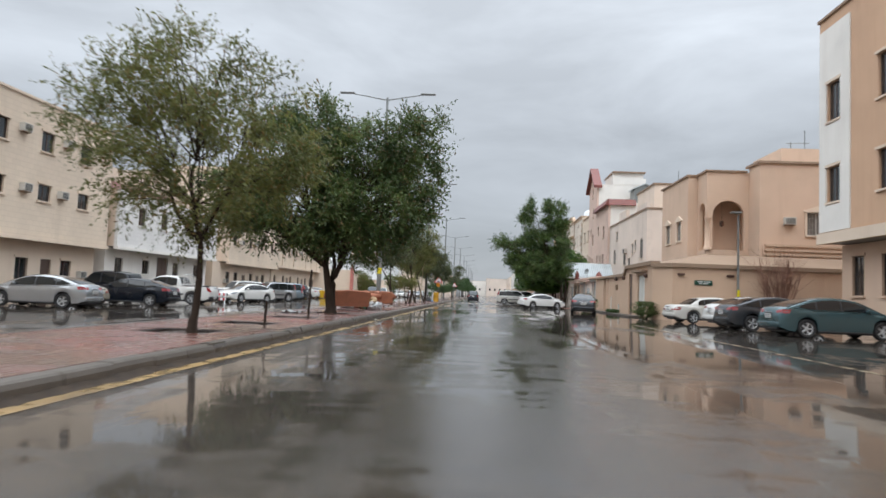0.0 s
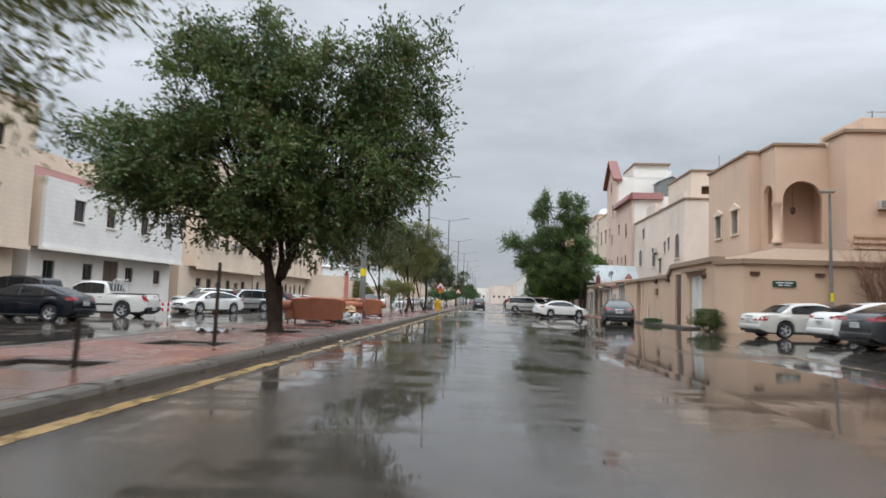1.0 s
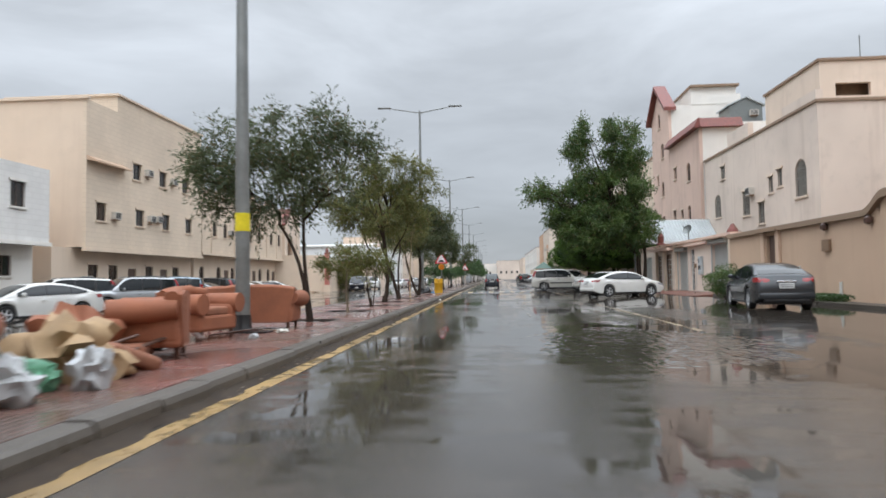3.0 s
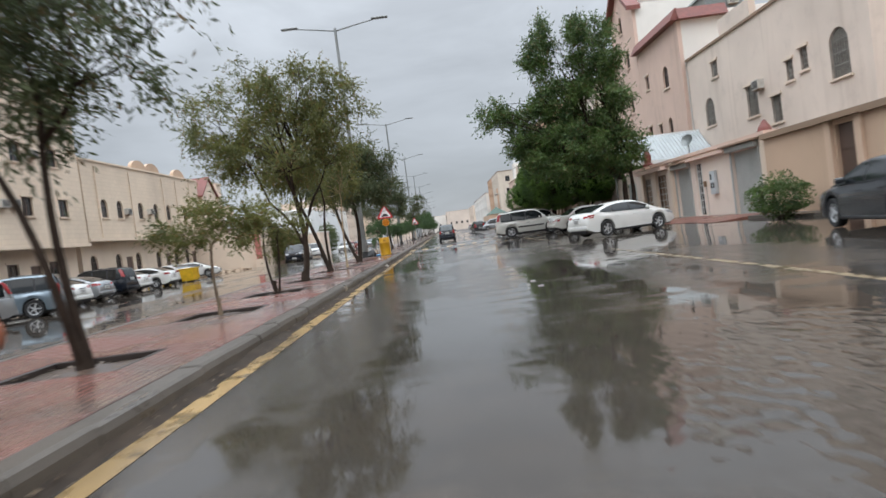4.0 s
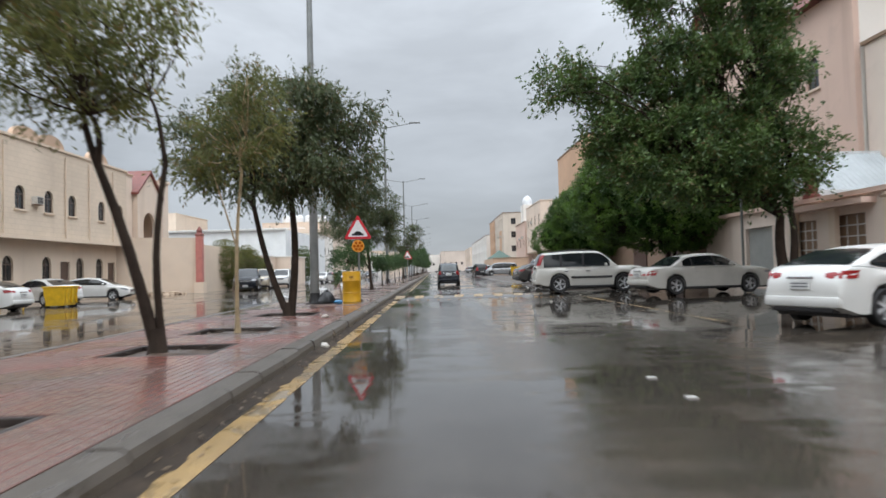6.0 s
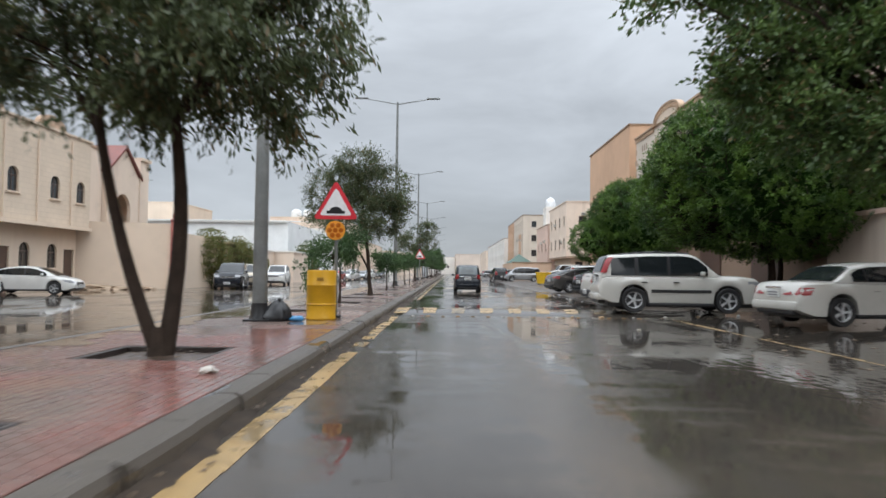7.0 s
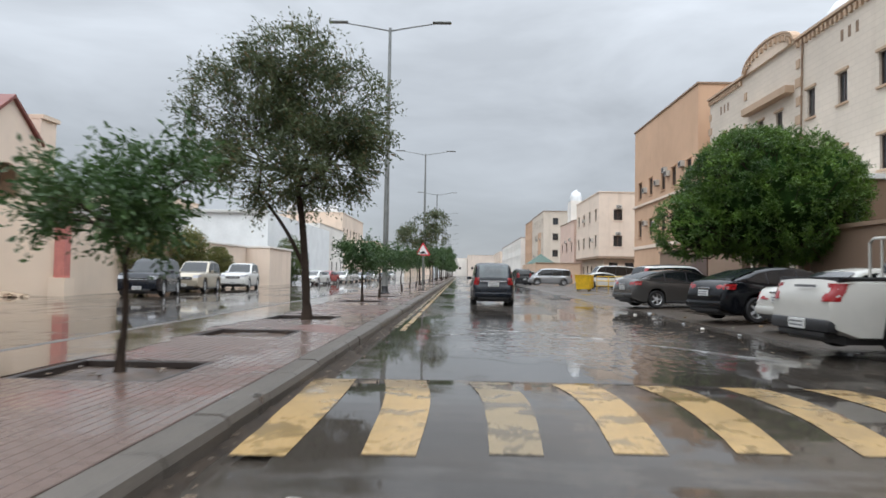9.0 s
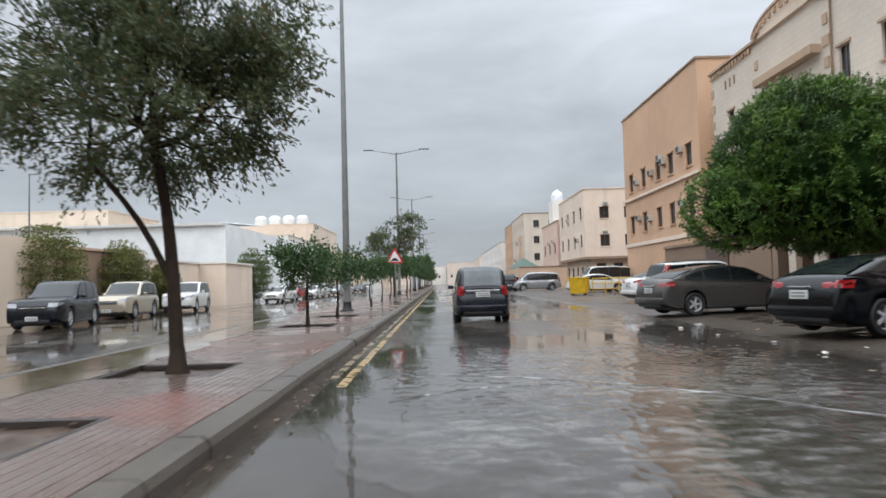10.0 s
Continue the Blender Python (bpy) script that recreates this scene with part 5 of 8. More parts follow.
# far houses, right side
FAR_R = [
    (16.6, 30, 163.5, 181, 12.8, PINK_CREAM, "pale pink block with a projecting upper storey"), (25.5, 38, 143.5, 161, 7.2, PINK, "low pink beige house"),
    (16.4, 30, 182, 197, 10.4, PINK, "pink beige two storey house"), (15.8, 32, 217.5, 240, 15.3, CREAM_PALE, "pale cream four storey block"),
    (15.7, 30, 240.3, 256.5, 15.1, ORANGE, "tan four storey block"), (15.0, 30, 262, 345, 11.9, WHITE, "white four storey block"), (14.5, 30, 352, 400, 11.0, PINK_CREAM, "pale block far down the street")]
for x0, x1, y0, y1, z1, mat, label in FAR_R:
    n = max(2, int((y1 - y0) / 4))
    rows = [z for z in (5.6, 9.2, 12.6) if z + 2 < z1]
    ops = [o for z in rows for o in openings_row([y0 + (y1 - y0) * (i + 0.5) / n for i in range(n)], 1.1, z - 0.2, 1.6)]
    sops = [o for z in rows for o in openings_row([x0 + 2.6, x0 + 5.8], 1.2, z - 0.2, 1.5)]
    h, fr, low = block("house", label + " on the wet street", x0, x1, y0, y1, z1, mat, "W", ops, sops, cornice=mat if mat is PINK_CREAM else TAN_TRIM, trim=mat, z0=3.9 if mat is PINK_CREAM and y0 < 170 else 0.0)
    if mat is PINK_CREAM and y0 < 170:
        lower_storey(h, x0 + 0.9, x1 - 0.5, y0 + 0.9, y1 - 0.6, 3.9, CREAM, "W", openings_row([y0 + 3 + 3.2 * i for i in range(5)], 1.2, 1.2, 1.6))
        for a in (0.4, 2.6, 4.4):
            part("shop_window", Shape().box((x0 + 1.2 + a, y0 + 0.85, 1.1), (x0 + 2.4 + a, y0 + 0.896, 3.2)), PANE, h)
        part("overhang_band", Shape().box((x0 - 0.06, y0 - 0.06, 3.75), (x1, y0 - 0.004, 4.05)).box((x0 - 0.06, y0, 3.75), (x0 - 0.004, y1, 4.05)), TAN_TRIM, h)
        for u, z in ((2.0, 6.9), (2.1, 10.6)):
            ac_unit(low, u, z)
        for u, z in ((3.7, 6.2), (9.9, 9.4)):
            ac_unit(fr, u, z)
    if mat is PINK and x0 < 20:
        part("stair_tower", Shape().box((17.6, 192.5, 10.0), (20.0, 196.5, 14.9)), WHITE, h)
        for y_, z_ in ((3.2, 7.2), (7.4, 7.0)):
            ac_unit(fr, y_, z_)
        wt = thing("water_tank", "white domed water tank on a roof", "water tank")
        part("tank_body", Shape().lathe([(0.95, 0), (1.1, 0.8), (0.85, 1.6), (0.0, 2.2)], 16, Matrix.Translation((18.8, 194.5, 14.905))), TANK, wt, smooth=40)
        part("tank_foot", Shape().box((18.0, 193.7, 14.902), (19.6, 195.3, 14.98)), WHITE, wt)
    if mat is CREAM_PALE:
        part("street_panel", Shape().box((x0 - 0.09, 222, 4.5), (x0 - 0.004, 227, 11.0)), ORANGE, h)
        for y_, z_ in ((4.6, 9.2), (11.5, 9.4), (16, 5.6)):
            ac_unit(fr, y_, z_)

lw = thing("low_street_wall", "low pink tan wall at the junction", "wall", kind="structure")
part("wall", Shape().box((8.3, 166.0, -0.1), (14.6, 166.3, 2.95)).box((8.3, 166.302, -0.1), (8.6, 185.5, 2.95)), TAN_WALL, lw)
part("coping", Shape().box((8.2, 165.9, 2.952), (14.7, 166.4, 3.08)), TAN_TRIM, lw)

# small guard hut with a green pyramid roof
hut = thing("guard_hut", "small tan hut with a green pyramid roof", "hut")
part("hut_wall", Shape().box((9.6, 186, 0), (13.8, 190, 3.2)), TAN, hut)
part("hut_roof", Shape().add([(9.2, 185.6, 3.2), (14.2, 185.6, 3.2), (14.2, 190.4, 3.2), (9.2, 190.4, 3.2), (11.7, 188, 5.0)], [(0, 1, 4), (1, 2, 4), (2, 3, 4), (3, 0, 4), (3, 2, 1, 0)]), plain("green_roof_sheet", (0.045, 0.095, 0.07), 0.5), hut)

# ---- houses across the side lot, left-hand side ----
LX0 = -38.0
ops = openings_row((37.3, 33.4, 29.4, 25.0, 20.8), 1.15, 5.75, 1.0) + openings_row((37.3, 33.4, 29.4, 25.0, 20.8), 1.15, 8.75, 1.2)
h, fr, low = block("apartment_building", "cream three storey block with projecting upper floors", LX0, -26.3, 4, 40.4, 11.6, CREAM_BLOCK, "E", ops, z0=3.55, trim=CREAM, cornice=CREAM, category="apartment building")
lower_storey(h, LX0, -27.1, 4, 40.3, 3.5, CREAM, "E", openings_row((37.2, 33.0, 29, 24, 20), 1.1, 1.0, 1.3) + openings_row((35.2, 27), 1.0, -0.2, 2.5))
part("band", Shape().box((-26.45, 4, 3.3), (-26.2, 40.5, 3.54)), CREAM, h)
for u, z in ((34.6, 9.4), (31.0, 6.1), (30.6, 9.5), (27.2, 6.0), (27.0, 9.4), (34.4, 6.1)):
    ac_unit(fr, u - 4 + 0.2, z)
ac_unit(((-27.1, 4), (0, 1), (1, 0)), 34.4, 1.2)

ops = openings_row((44.5, 48.1, 52.6, 56.4), 1.1, 5.4, 1.35)
h, fr, low = block("house", "white stone clad house with a red tiled parapet", LX0, -26.0, 41.2, 58.9, 7.75, WHITE_BLOCK, "E", ops, z0=3.6, trim=WHITE, side_mat=CREAM, hood=False)
lower_storey(h, LX0, -26.9, 41.3, 58.8, 3.55, WHITE, "E", openings_row((43.2, 47.2, 52.4, 56.6), 1.1, 1.75, 1.1) + [(49.0, 50.9, -0.2, 3.2, False)])
part("band", Shape().box((-26.2, 41.1, 3.4), (-25.88, 59.0, 3.62)), WHITE, h)
part("tile_parapet", Shape().prism([(0, 0), (1.6, 0), (0, 1.3)], 13.0, Matrix(((1, 0, 0, -29.5), (0, 0, 1, 42.5), (0, 1, 0, 7.8), (0, 0, 0, 1)))), RED_TILE, h)
part("roof_room", Shape().box((-36, 42.5, 7.2), (-29.55, 55.5, 10.2)), CREAM, h)

ops = openings_row((63.9, 68.6, 72.4, 76.2), 1.05, 5.3, 1.15) + openings_row((68.2, 71.9, 75.6), 1.05, 8.55, 1.15)
h, fr, low = block("house", "cream stone clad house with a tall roof storey", LX0, -26.0, 62.3, 78.6, 12.8, CREAM_BLOCK, "E", ops, z0=3.55, trim=CREAM, side_mat=CREAM)
lower_storey(h, LX0, -26.9, 60.4, 78.5, 3.5, CREAM, "E", openings_row((64.5, 66.8, 71.6, 75.8), 1.1, 1.3, 1.2) + openings_row((69.2, 73.8), 1.1, -0.2, 2.5))
part("high_parapet", Shape().box((-26.25, 65.7, 12.802), (-26.0, 78.6, 13.9)).box((-34, 65.7, 12.802), (-26.252, 65.95, 13.9)), CREAM_BLOCK, h)
part("upper_cornice", Shape().box((-34, 65.55, 13.902), (-25.85, 65.98, 14.05)).box((-26.3, 65.985, 13.902), (-25.85, 78.7, 14.05)).box((-36, 62.15, 12.802), (-25.85, 62.5, 12.95)), CREAM, h)
part("ledge", Shape().prism([(0, 0), (0.55, -0.12), (0.55, 0.0), (0, 0.28)], 4.2, Matrix(((1, 0, 0, -25.998), (0, 0, 1, 62.35), (0, 1, 0, 9.0), (0, 0, 0, 1)))), TAN_WALL, h, "small sloping tiled ledge")
part("band", Shape().box((-26.2, 62.2, 3.3), (-25.88, 78.7, 3.545)), CREAM, h)
for u, z in ((69.6, 5.7), (70.6, 5.75), (65.0, 5.5), (69.2, 9.0), (73.0, 8.9)):
    ac_unit(fr, u - 62.3, z)
ac_unit(((-26.9, 60.4), (0, 1), (1, 0)), 2.9, 1.3)
ac_unit(((-26.9, 60.4), (0, 1), (1, 0)), 12.2, 1.3)

ops = openings_row((81.9, 84.3, 87.9, 90.8, 93.5, 97.4, 100.2), 0.95, 5.4, 1.4, True)
h, fr, low = block("house", "cream stone house with arched windows and rounded parapets", LX0, -26.2, 79.2, 101.3, 9.5, CREAM_BLOCK, "E", ops, z0=3.85, trim=CREAM, cornice=CREAM, side_mat=CREAM)
lower_storey(h, LX0, -27.0, 79.3, 101.2, 3.8, CREAM, "E", openings_row((80.9, 84.6, 88.0, 91.9, 95.9, 98.6), 1.0, 1.2, 1.5, True) + openings_row((86.4, 94.0, 100.4), 1.1, -0.2, 2.6))
part("band", Shape().box((-26.4, 79.1, 3.65), (-26.05, 101.4, 3.87)), CREAM, h)
for yc in (88.6, 91.2, 97.0):
    arc = [(yc + 1.4 * math.cos(math.pi * k / 10), 9.64 + 0.75 * math.sin(math.pi * k / 10)) for k in range(11)]
    part("rounded_parapet", Shape().prism(arc, 0.3, Matrix(((0, 0, 1, -26.5), (1, 0, 0, 0), (0, 1, 0, 0), (0, 0, 0, 1)))), TAN_WALL, h)
for yc in (81, 86.3, 92.6, 95.6, 99.0):
    part("downpipe", Shape().tube([(-26.12, yc, 9.2), (-26.12, yc, 3.9)], [0.05, 0.05], 6), CREAM, h)
for u, z in ((89.0, 5.8), (84.9, 5.7)):
    ac_unit(fr, u - 79.2, z)

# house with an arched porch and red gable
h, fr, low = block("house", "pink cream house with a red tiled gable and arched porch", LX0, -27.6, 101.4, 105.4, 9.8, PINK_CREAM, "E", openings_row((103.2,), 0.95, 5.5, 1.5, True), trim=CREAM, cornice=TAN_WALL)
g, _, _ = block("house", "arched upper porch with a red tiled gable", LX0, -27.2, 105.5, 110.3, 8.4, PINK_CREAM, "E", [(106.6, 109.0, 4.0, 6.9, True)], trim=CREAM, sill=False)
part("gable", Shape().prism([(105.5, 8.4), (110.3, 8.4), (107.9, 10.5)], 0.3, Matrix(((0, 0, 1, -27.5), (1, 0, 0, 0), (0, 1, 0, 0), (0, 0, 0, 1)))), PINK_CREAM, g)
up_ = []
for k in range(8):
    ya, za = 105.2 + 2.7 * k / 8, 8.45 + 2.2 * k / 8
    up_ += [(ya, za), (ya + 2.7 / 8, za + 2.2 / 8 + 0.035)]
down_ = [(215.8 - y, z) for y, z in reversed(up_)]
s = Shape().prism(up_ + down_ + [(110.6, 8.25), (107.9, 10.45), (105.2, 8.25)], 6.5, Matrix(((0, 0, 1, -33.5), (1, 0, 0, 0), (0, 1, 0, 0), (0, 0, 0, 1))))
part("gable_roof", s, RED_TILE, g)
part("end_pier", Shape().box((-29.5, 110.32, 0), (-27.1, 111.8, 9.9)), PINK_CREAM, g)
part("pier_cap", Shape().box((-29.6, 110.3, 9.902), (-26.95, 111.95, 10.15)), CREAM, g)

yw = thing("yard_wall", "plain pink cream yard wall", "wall", kind="structure")
f3 = ((-27.4, 101.2), (0.945, 0.326), (0.326, -0.945))
part("wall", wall_mesh("wall", CREAM, f3, 6.6, -0.4, 4.35, []), PINK_CREAM, yw)
part("wall", Shape().box((-21.6, 103.7, -0.4), (-21.3, 112.0, 3.8)), CREAM, yw)
pl = thing("gate_pillar", "red painted brick gate pillar with a pointed cap", "pillar")
part("shaft", Shape().box((-21.45, 103.0, -0.3), (-20.95, 103.5, 4.5)), RED_PAINT, pl)
part("cap", Shape().lathe([(0.42, 4.502), (0.42, 4.6), (0.22, 4.75), (0.26, 4.95), (0.03, 5.25)], 4, Matrix.Translation((-21.2, 103.25, 0)) @ pose(0, 0, 0, 0, 0, 45)), RED_TILE, pl)
part("plinth", Shape().box((-21.6, 102.85, -0.3), (-20.8, 103.65, 0.7)), CREAM, pl)
bwl = thing("side_lot_wall", "brown rendered wall along the side lot", "wall", kind="structure")
part("wall", Shape().box((-22.6, 112.2, -0.4), (-22.3, 123.0, 3.6)), BROWN_WALL, bwl)
part("coping", Shape().box((-22.7, 112.1, 3.6), (-22.2, 123.1, 3.75)), TAN_WALL, bwl)
part("wall", Shape().box((-22.6, 123.2, -0.4), (-22.2, 133.2, 3.3)).box((-22.6, 133.3, -0.4), (-20.0, 141, 3.3)), PINK_CREAM, bwl)
part("coping", Shape().box((-22.7, 123.12, 3.302), (-22.1, 133.2, 3.45)).box((-22.7, 133.22, 3.302), (-19.85, 141.1, 3.46)), WHITE, bwl)

sh = thing("warehouse", "long white sheet metal warehouse", "warehouse")
s = Shape().box((-70, 142, -0.3), (-22.8, 175, 7.5))
part("wall", s, METAL_WHITE, sh)
s = Shape()
ridge = [(-70.2 + i * 0.2, 0.06 * (i % 2)) for i in range(237)]
s.add([(x, 141.8, 7.55 + d) for x, d in ridge] + [(x, 158, 8.6 + d) for x, d in ridge], [(i, i + 1, 238 + i, 237 + i) for i in range(236)])
part("roof_sheet", s, METAL_WHITE, sh)
part("gutter", Shape().box((-70.3, 141.6, 7.32), (-22.6, 141.79, 7.56)), FRAME_W, sh)
FAR_L = [(-84, -52, 178, 196, 13.4, CREAM, "cream block behind the warehouse"), (-66, -46, 118, 139, 9.0, CREAM, "cream block behind the wall"), (-42, -25, 178, 200, 9.0, WHITE, "white house beside the lot"), (-42, -26, 204, 232, 13.0, PINK_CREAM, "pale pink block with roof tanks"),
         (-42, -24, 238, 275, 9.0, CREAM, "cream row house"), (-42, -24, 282, 330, 8.0, WHITE, "white row house"), (-42, -24, 338, 400, 10.0, CREAM, "cream block far down the street")]
for x0, x1, y0, y1, z1, mat, label in FAR_L:
    n = max(2, int((y1 - y0) / 4))
    rows = [z for z in (1.6, 5.2, 8.8) if z + 2 < z1]
    ops = [o for z in rows for o in openings_row([y0 + (y1 - y0) * (i + 0.5) / n for i in range(n)], 1.1, z - 0.2, 1.5)]
    sops = [o for z in rows for o in openings_row([x1 - 3.2, x1 - 7.0], 1.1, z - 0.2, 1.5)]
    h, fr, low = block("house", label + " across the lot", x0, x1, y0, y1, z1, mat, "E", ops, sops, cornice=CREAM, trim=mat, z0=-0.3)
    if "tanks" in label:
        for i in range(4):
            wt = thing("water_tank", "white roof water tank", "water tank", group="roof tanks")
            part("tank_body", Shape().lathe([(0.0, 0), (1.1, 0.02), (1.2, 0.4), (1.2, 1.5), (0.6, 2.0), (0, 2.05)], 14, Matrix.Translation((x0 + 5 + i * 2.7, y0 + 4, z1 + 0.145))), TANK, wt, smooth=40)
            part("tank_foot", Shape().box((x0 + 4.4 + i * 2.7, y0 + 3.4, z1 + 0.14), (x0 + 5.6 + i * 2.7, y0 + 4.6, z1 + 0.17)), WHITE, wt)
# the far end of the street
for i in range(14):
    rng = random.Random(i)
    x = -150 + i * 22 + rng.uniform(-4, 4)
    h, fr, low = block("house", "pale house at the far end of the street", x, x + 18, 470 + rng.uniform(0, 40), 530, rng.uniform(7, 16), (CREAM, PINK_CREAM, WHITE, GREY_CREAM)[i % 4], "E", [],
                       [(x + 2 + 3.6 * k, x + 3.2 + 3.6 * k, 4.2, 5.8, False) for k in range(4)], cornice=CREAM)
# plain houses behind the start of the walk close the street
for x0, x1, y0, y1, z1, mat, face in ((-38, -26.3, -60, 3, 10, CREAM, "E"), (17.4, 30, -60, -13, 13, ORANGE, "W"), (-26, 17, -75, -62, 10, CREAM, "E")):
    block("house", "plain rendered house behind the start", x0, x1, y0, y1, z1, mat, face, [])

for i, (x, y, sx, sy, sz) in enumerate(((-25.2, 100.6, 1.6, 0.7, 0.32), (-22.8, 101.6, 1.0, 0.6, 0.22))):
    g = thing("sand_heap", "low heap of wet sand and rubble by the yard wall", "sand heap", pose(x, y, ground_z(x)))
    part("mound", Shape().blob((0, 0, 0.0), (sx, sy, sz), 70 + i, 0.5, 2.2, 3), stucco("wet_sand", (0.42, 0.32, 0.23), 0.2), g)
    for k in range(5):
        part("rubble", Shape().blob((sx * (0.4 * k - 0.8), -sy * 0.8, 0.06), (0.14, 0.1, 0.09), 80 + k + 5 * i, 0.5, 1.5, 1), BROWN_WALL, g)

# ---- lamp posts on the median ----
def lamp_post(x, y, tape=False):
    l = thing("street_lamp", "tall grey double-arm street lamp " + ("with a yellow tape band" if tape else "on the median"), "street lamp", pose(x, y, MED_Z), "median street lamps")
    part("pole", Shape().tube([(0, 0, 0.3), (0, 0, 4), (0, 0, 9), (0, 0, 13.3)], [0.15, 0.13, 0.10, 0.07], 12), LAMP_GREY, l, smooth=60)
    part("base_sleeve", Shape().tube([(0, 0, 0), (0, 0, 0.12), (0, 0, 0.36)], [0.24, 0.18, 0.162], 12), BLACK_BASE, l, "black painted foot", smooth=60)
    part("base_plate", Shape().rounded((0, 0, 0.015), (0.52, 0.52, 0.05), 0.01), BLACK_BASE, l)
    for sx in (-1, 1):
        arm = part("arm", Shape().tube([(0.02 * sx, 0, 13.15), (1.2 * sx, 0, 13.36), (2.2 * sx, 0, 13.52)], [0.045, 0.04, 0.035], 7), LAMP_GREY, l, smooth=60)
        part("lamp_head", Shape().rounded((2.6 * sx, 0, 13.58), (0.95, 0.28, 0.09), 0.03, None), LAMP_GREY, arm)
    if tape:
        part("tape_band", Shape().tube([(0, 0, 2.05), (0, 0, 2.42)], [0.148, 0.146], 12), TAPE, l, "bright yellow tape", smooth=60)
        part("base_litter", Shape().rounded((0.35, -0.1, 0.02), (0.5, 0.4, 0.03), 0.01), BLACK_BASE, l)
    return l


lamp_post(-6.07, 36.35, True)
first = lamp_post(-6.07, 70.86)
for y in (105.07, 139.8, 174.4, 209, 243.5, 278, 312.6, 347, 381, 1.9, -32.5):
    copy_thing(first, pose(-6.07, y, MED_Z))
l = thing("street_lamp", "slim street lamp by the tan boundary wall", "street lamp")
part("pole", Shape().tube([(15.5, 35.2, 0.1), (15.45, 35.2, 6.6)], [0.09, 0.05], 9), LAMP_GREY, l, smooth=60)
part("lamp_head", Shape().rounded((15.25, 35.0, 6.66), (0.6, 0.24, 0.1), 0.03), LAMP_GREY, l)
part("tape_band", Shape().tube([(15.5, 35.2, 1.7), (15.5, 35.2, 2.1)], [0.092, 0.090], 9), TAPE, l)
l = thing("street_lamp", "slim street lamp behind the yard wall", "street lamp")
part("pole", Shape().tube([(-40.4, 140, 0), (-40.4, 140, 12.3)], [0.12, 0.06], 8), LAMP_GREY, l, smooth=60)
part("lamp_head", Shape().rounded((-40.0, 140, 12.35), (0.9, 0.3, 0.1), 0.03), LAMP_GREY, l)

# ---- warning sign, drum and rubbish by the second lamp ----
def warning_sign(x, y, big=True):
    g = thing("warning_sign", "red-bordered triangular hump warning sign on a grey post", "road sign", pose(x, y, MED_Z))
    part("post", Shape().tube([(0.03, 0.03, 0), (0.0, 0.03, 2.75)], [0.036, 0.036], 10), POST_GREY, g, smooth=60)
    part("post_foot", Shape().rounded((0.03, 0.03, 0.03), (0.2, 0.2, 0.07), 0.015), BLACK_BASE, g)
    up = Matrix(((1, 0, 0, 0), (0, 0, 1, 0), (0, 1, 0, 0), (0, 0, 0, 1)))

    def tri(r, z):
        pts = []
        for k in range(3):
            c = (math.cos(radians(90 + 120 * k)) * (0.52 - r), math.sin(radians(90 + 120 * k)) * (0.52 - r))
            for a in (-40, -20, 0, 20, 40):
                pts.append((c[0] + r * math.cos(radians(90 + 120 * k + a * 1.5)), c[1] + r * math.sin(radians(90 + 120 * k + a * 1.5)) + z))
        return pts
    zc = 2.43
    part("plate", Shape().prism(tri(0.05, zc), 0.012, Matrix.Translation((0, -0.012, 0)) @ up), SIGN_RED, g)
    part("white_field", Shape().prism([(u * 0.72, (v - zc) * 0.72 + zc) for u, v in tri(0.05, zc)], 0.004, Matrix.Translation((0, -0.017, 0)) @ up), SIGN_WHITE, g)
    hump = [(-0.20, zc - 0.165), (0.20, zc - 0.165), (0.20, zc - 0.10), (0.135, zc - 0.10)] + [(0.135 * math.cos(a), zc - 0.10 + 0.085 * math.sin(a)) for a in [math.pi * k / 8 for k in range(1, 8)]] + [(-0.135, zc - 0.10), (-0.20, zc - 0.10)]
    part("hump_symbol", Shape().prism(hump, 0.003, Matrix.Translation((0, -0.0205, 0)) @ up), SIGN_BLACK, g)
    if big:
        zd = 1.90
        d = part("amber_disc", Shape().prism([(0.21 * math.cos(2 * math.pi * k / 28), zd + 0.21 * math.sin(2 * math.pi * k / 28)) for k in range(28)], 0.03, Matrix.Translation((0, -0.03, 0)) @ up), AMBER, g, "round amber reflector plate")
        for k in range(7):
            a = 2 * math.pi * k / 6
            cx, cz = (0, zd) if k == 6 else (0.125 * math.cos(a), zd + 0.125 * math.sin(a))
            part("lens", Shape().prism([(cx + 0.052 * math.cos(2 * math.pi * j / 10), cz + 0.052 * math.sin(2 * math.pi * j / 10)) for j in range(10)], 0.012, Matrix.Translation((0, -0.042, 0)) @ up), AMBER_DARK, d)
    return g


warning_sign(-4.73, 71.85)
warning_sign(-4.71, 114.0, False)

dr = thing("traffic_drum", "yellow plastic traffic drum on wet pavers", "drum", pose(-4.93, 71.42, MED_Z))
prof = [(0.0, 0.0), (0.322, 0.0), (0.332, 0.015), (0.332, 0.04), (0.322, 0.055), (0.322, 0.30), (0.331, 0.312), (0.331, 0.328), (0.322, 0.34), (0.323, 0.70), (0.332, 0.712), (0.332, 0.728), (0.323, 0.74), (0.32, 0.99), (0.31, 1.03), (0.28, 1.035), (0.27, 1.0), (0.0, 1.0)]
part("body", Shape().lathe([(a * 0.94, b) for a, b in prof], 32), DRUM_Y, dr, smooth=35)
part("handle_slot", Shape().rounded((0.03, -0.304, 0.85), (0.14, 0.02, 0.07), 0.01), plain("drum_slot_shade", (0.32, 0.16, 0.012), 0.5), dr)
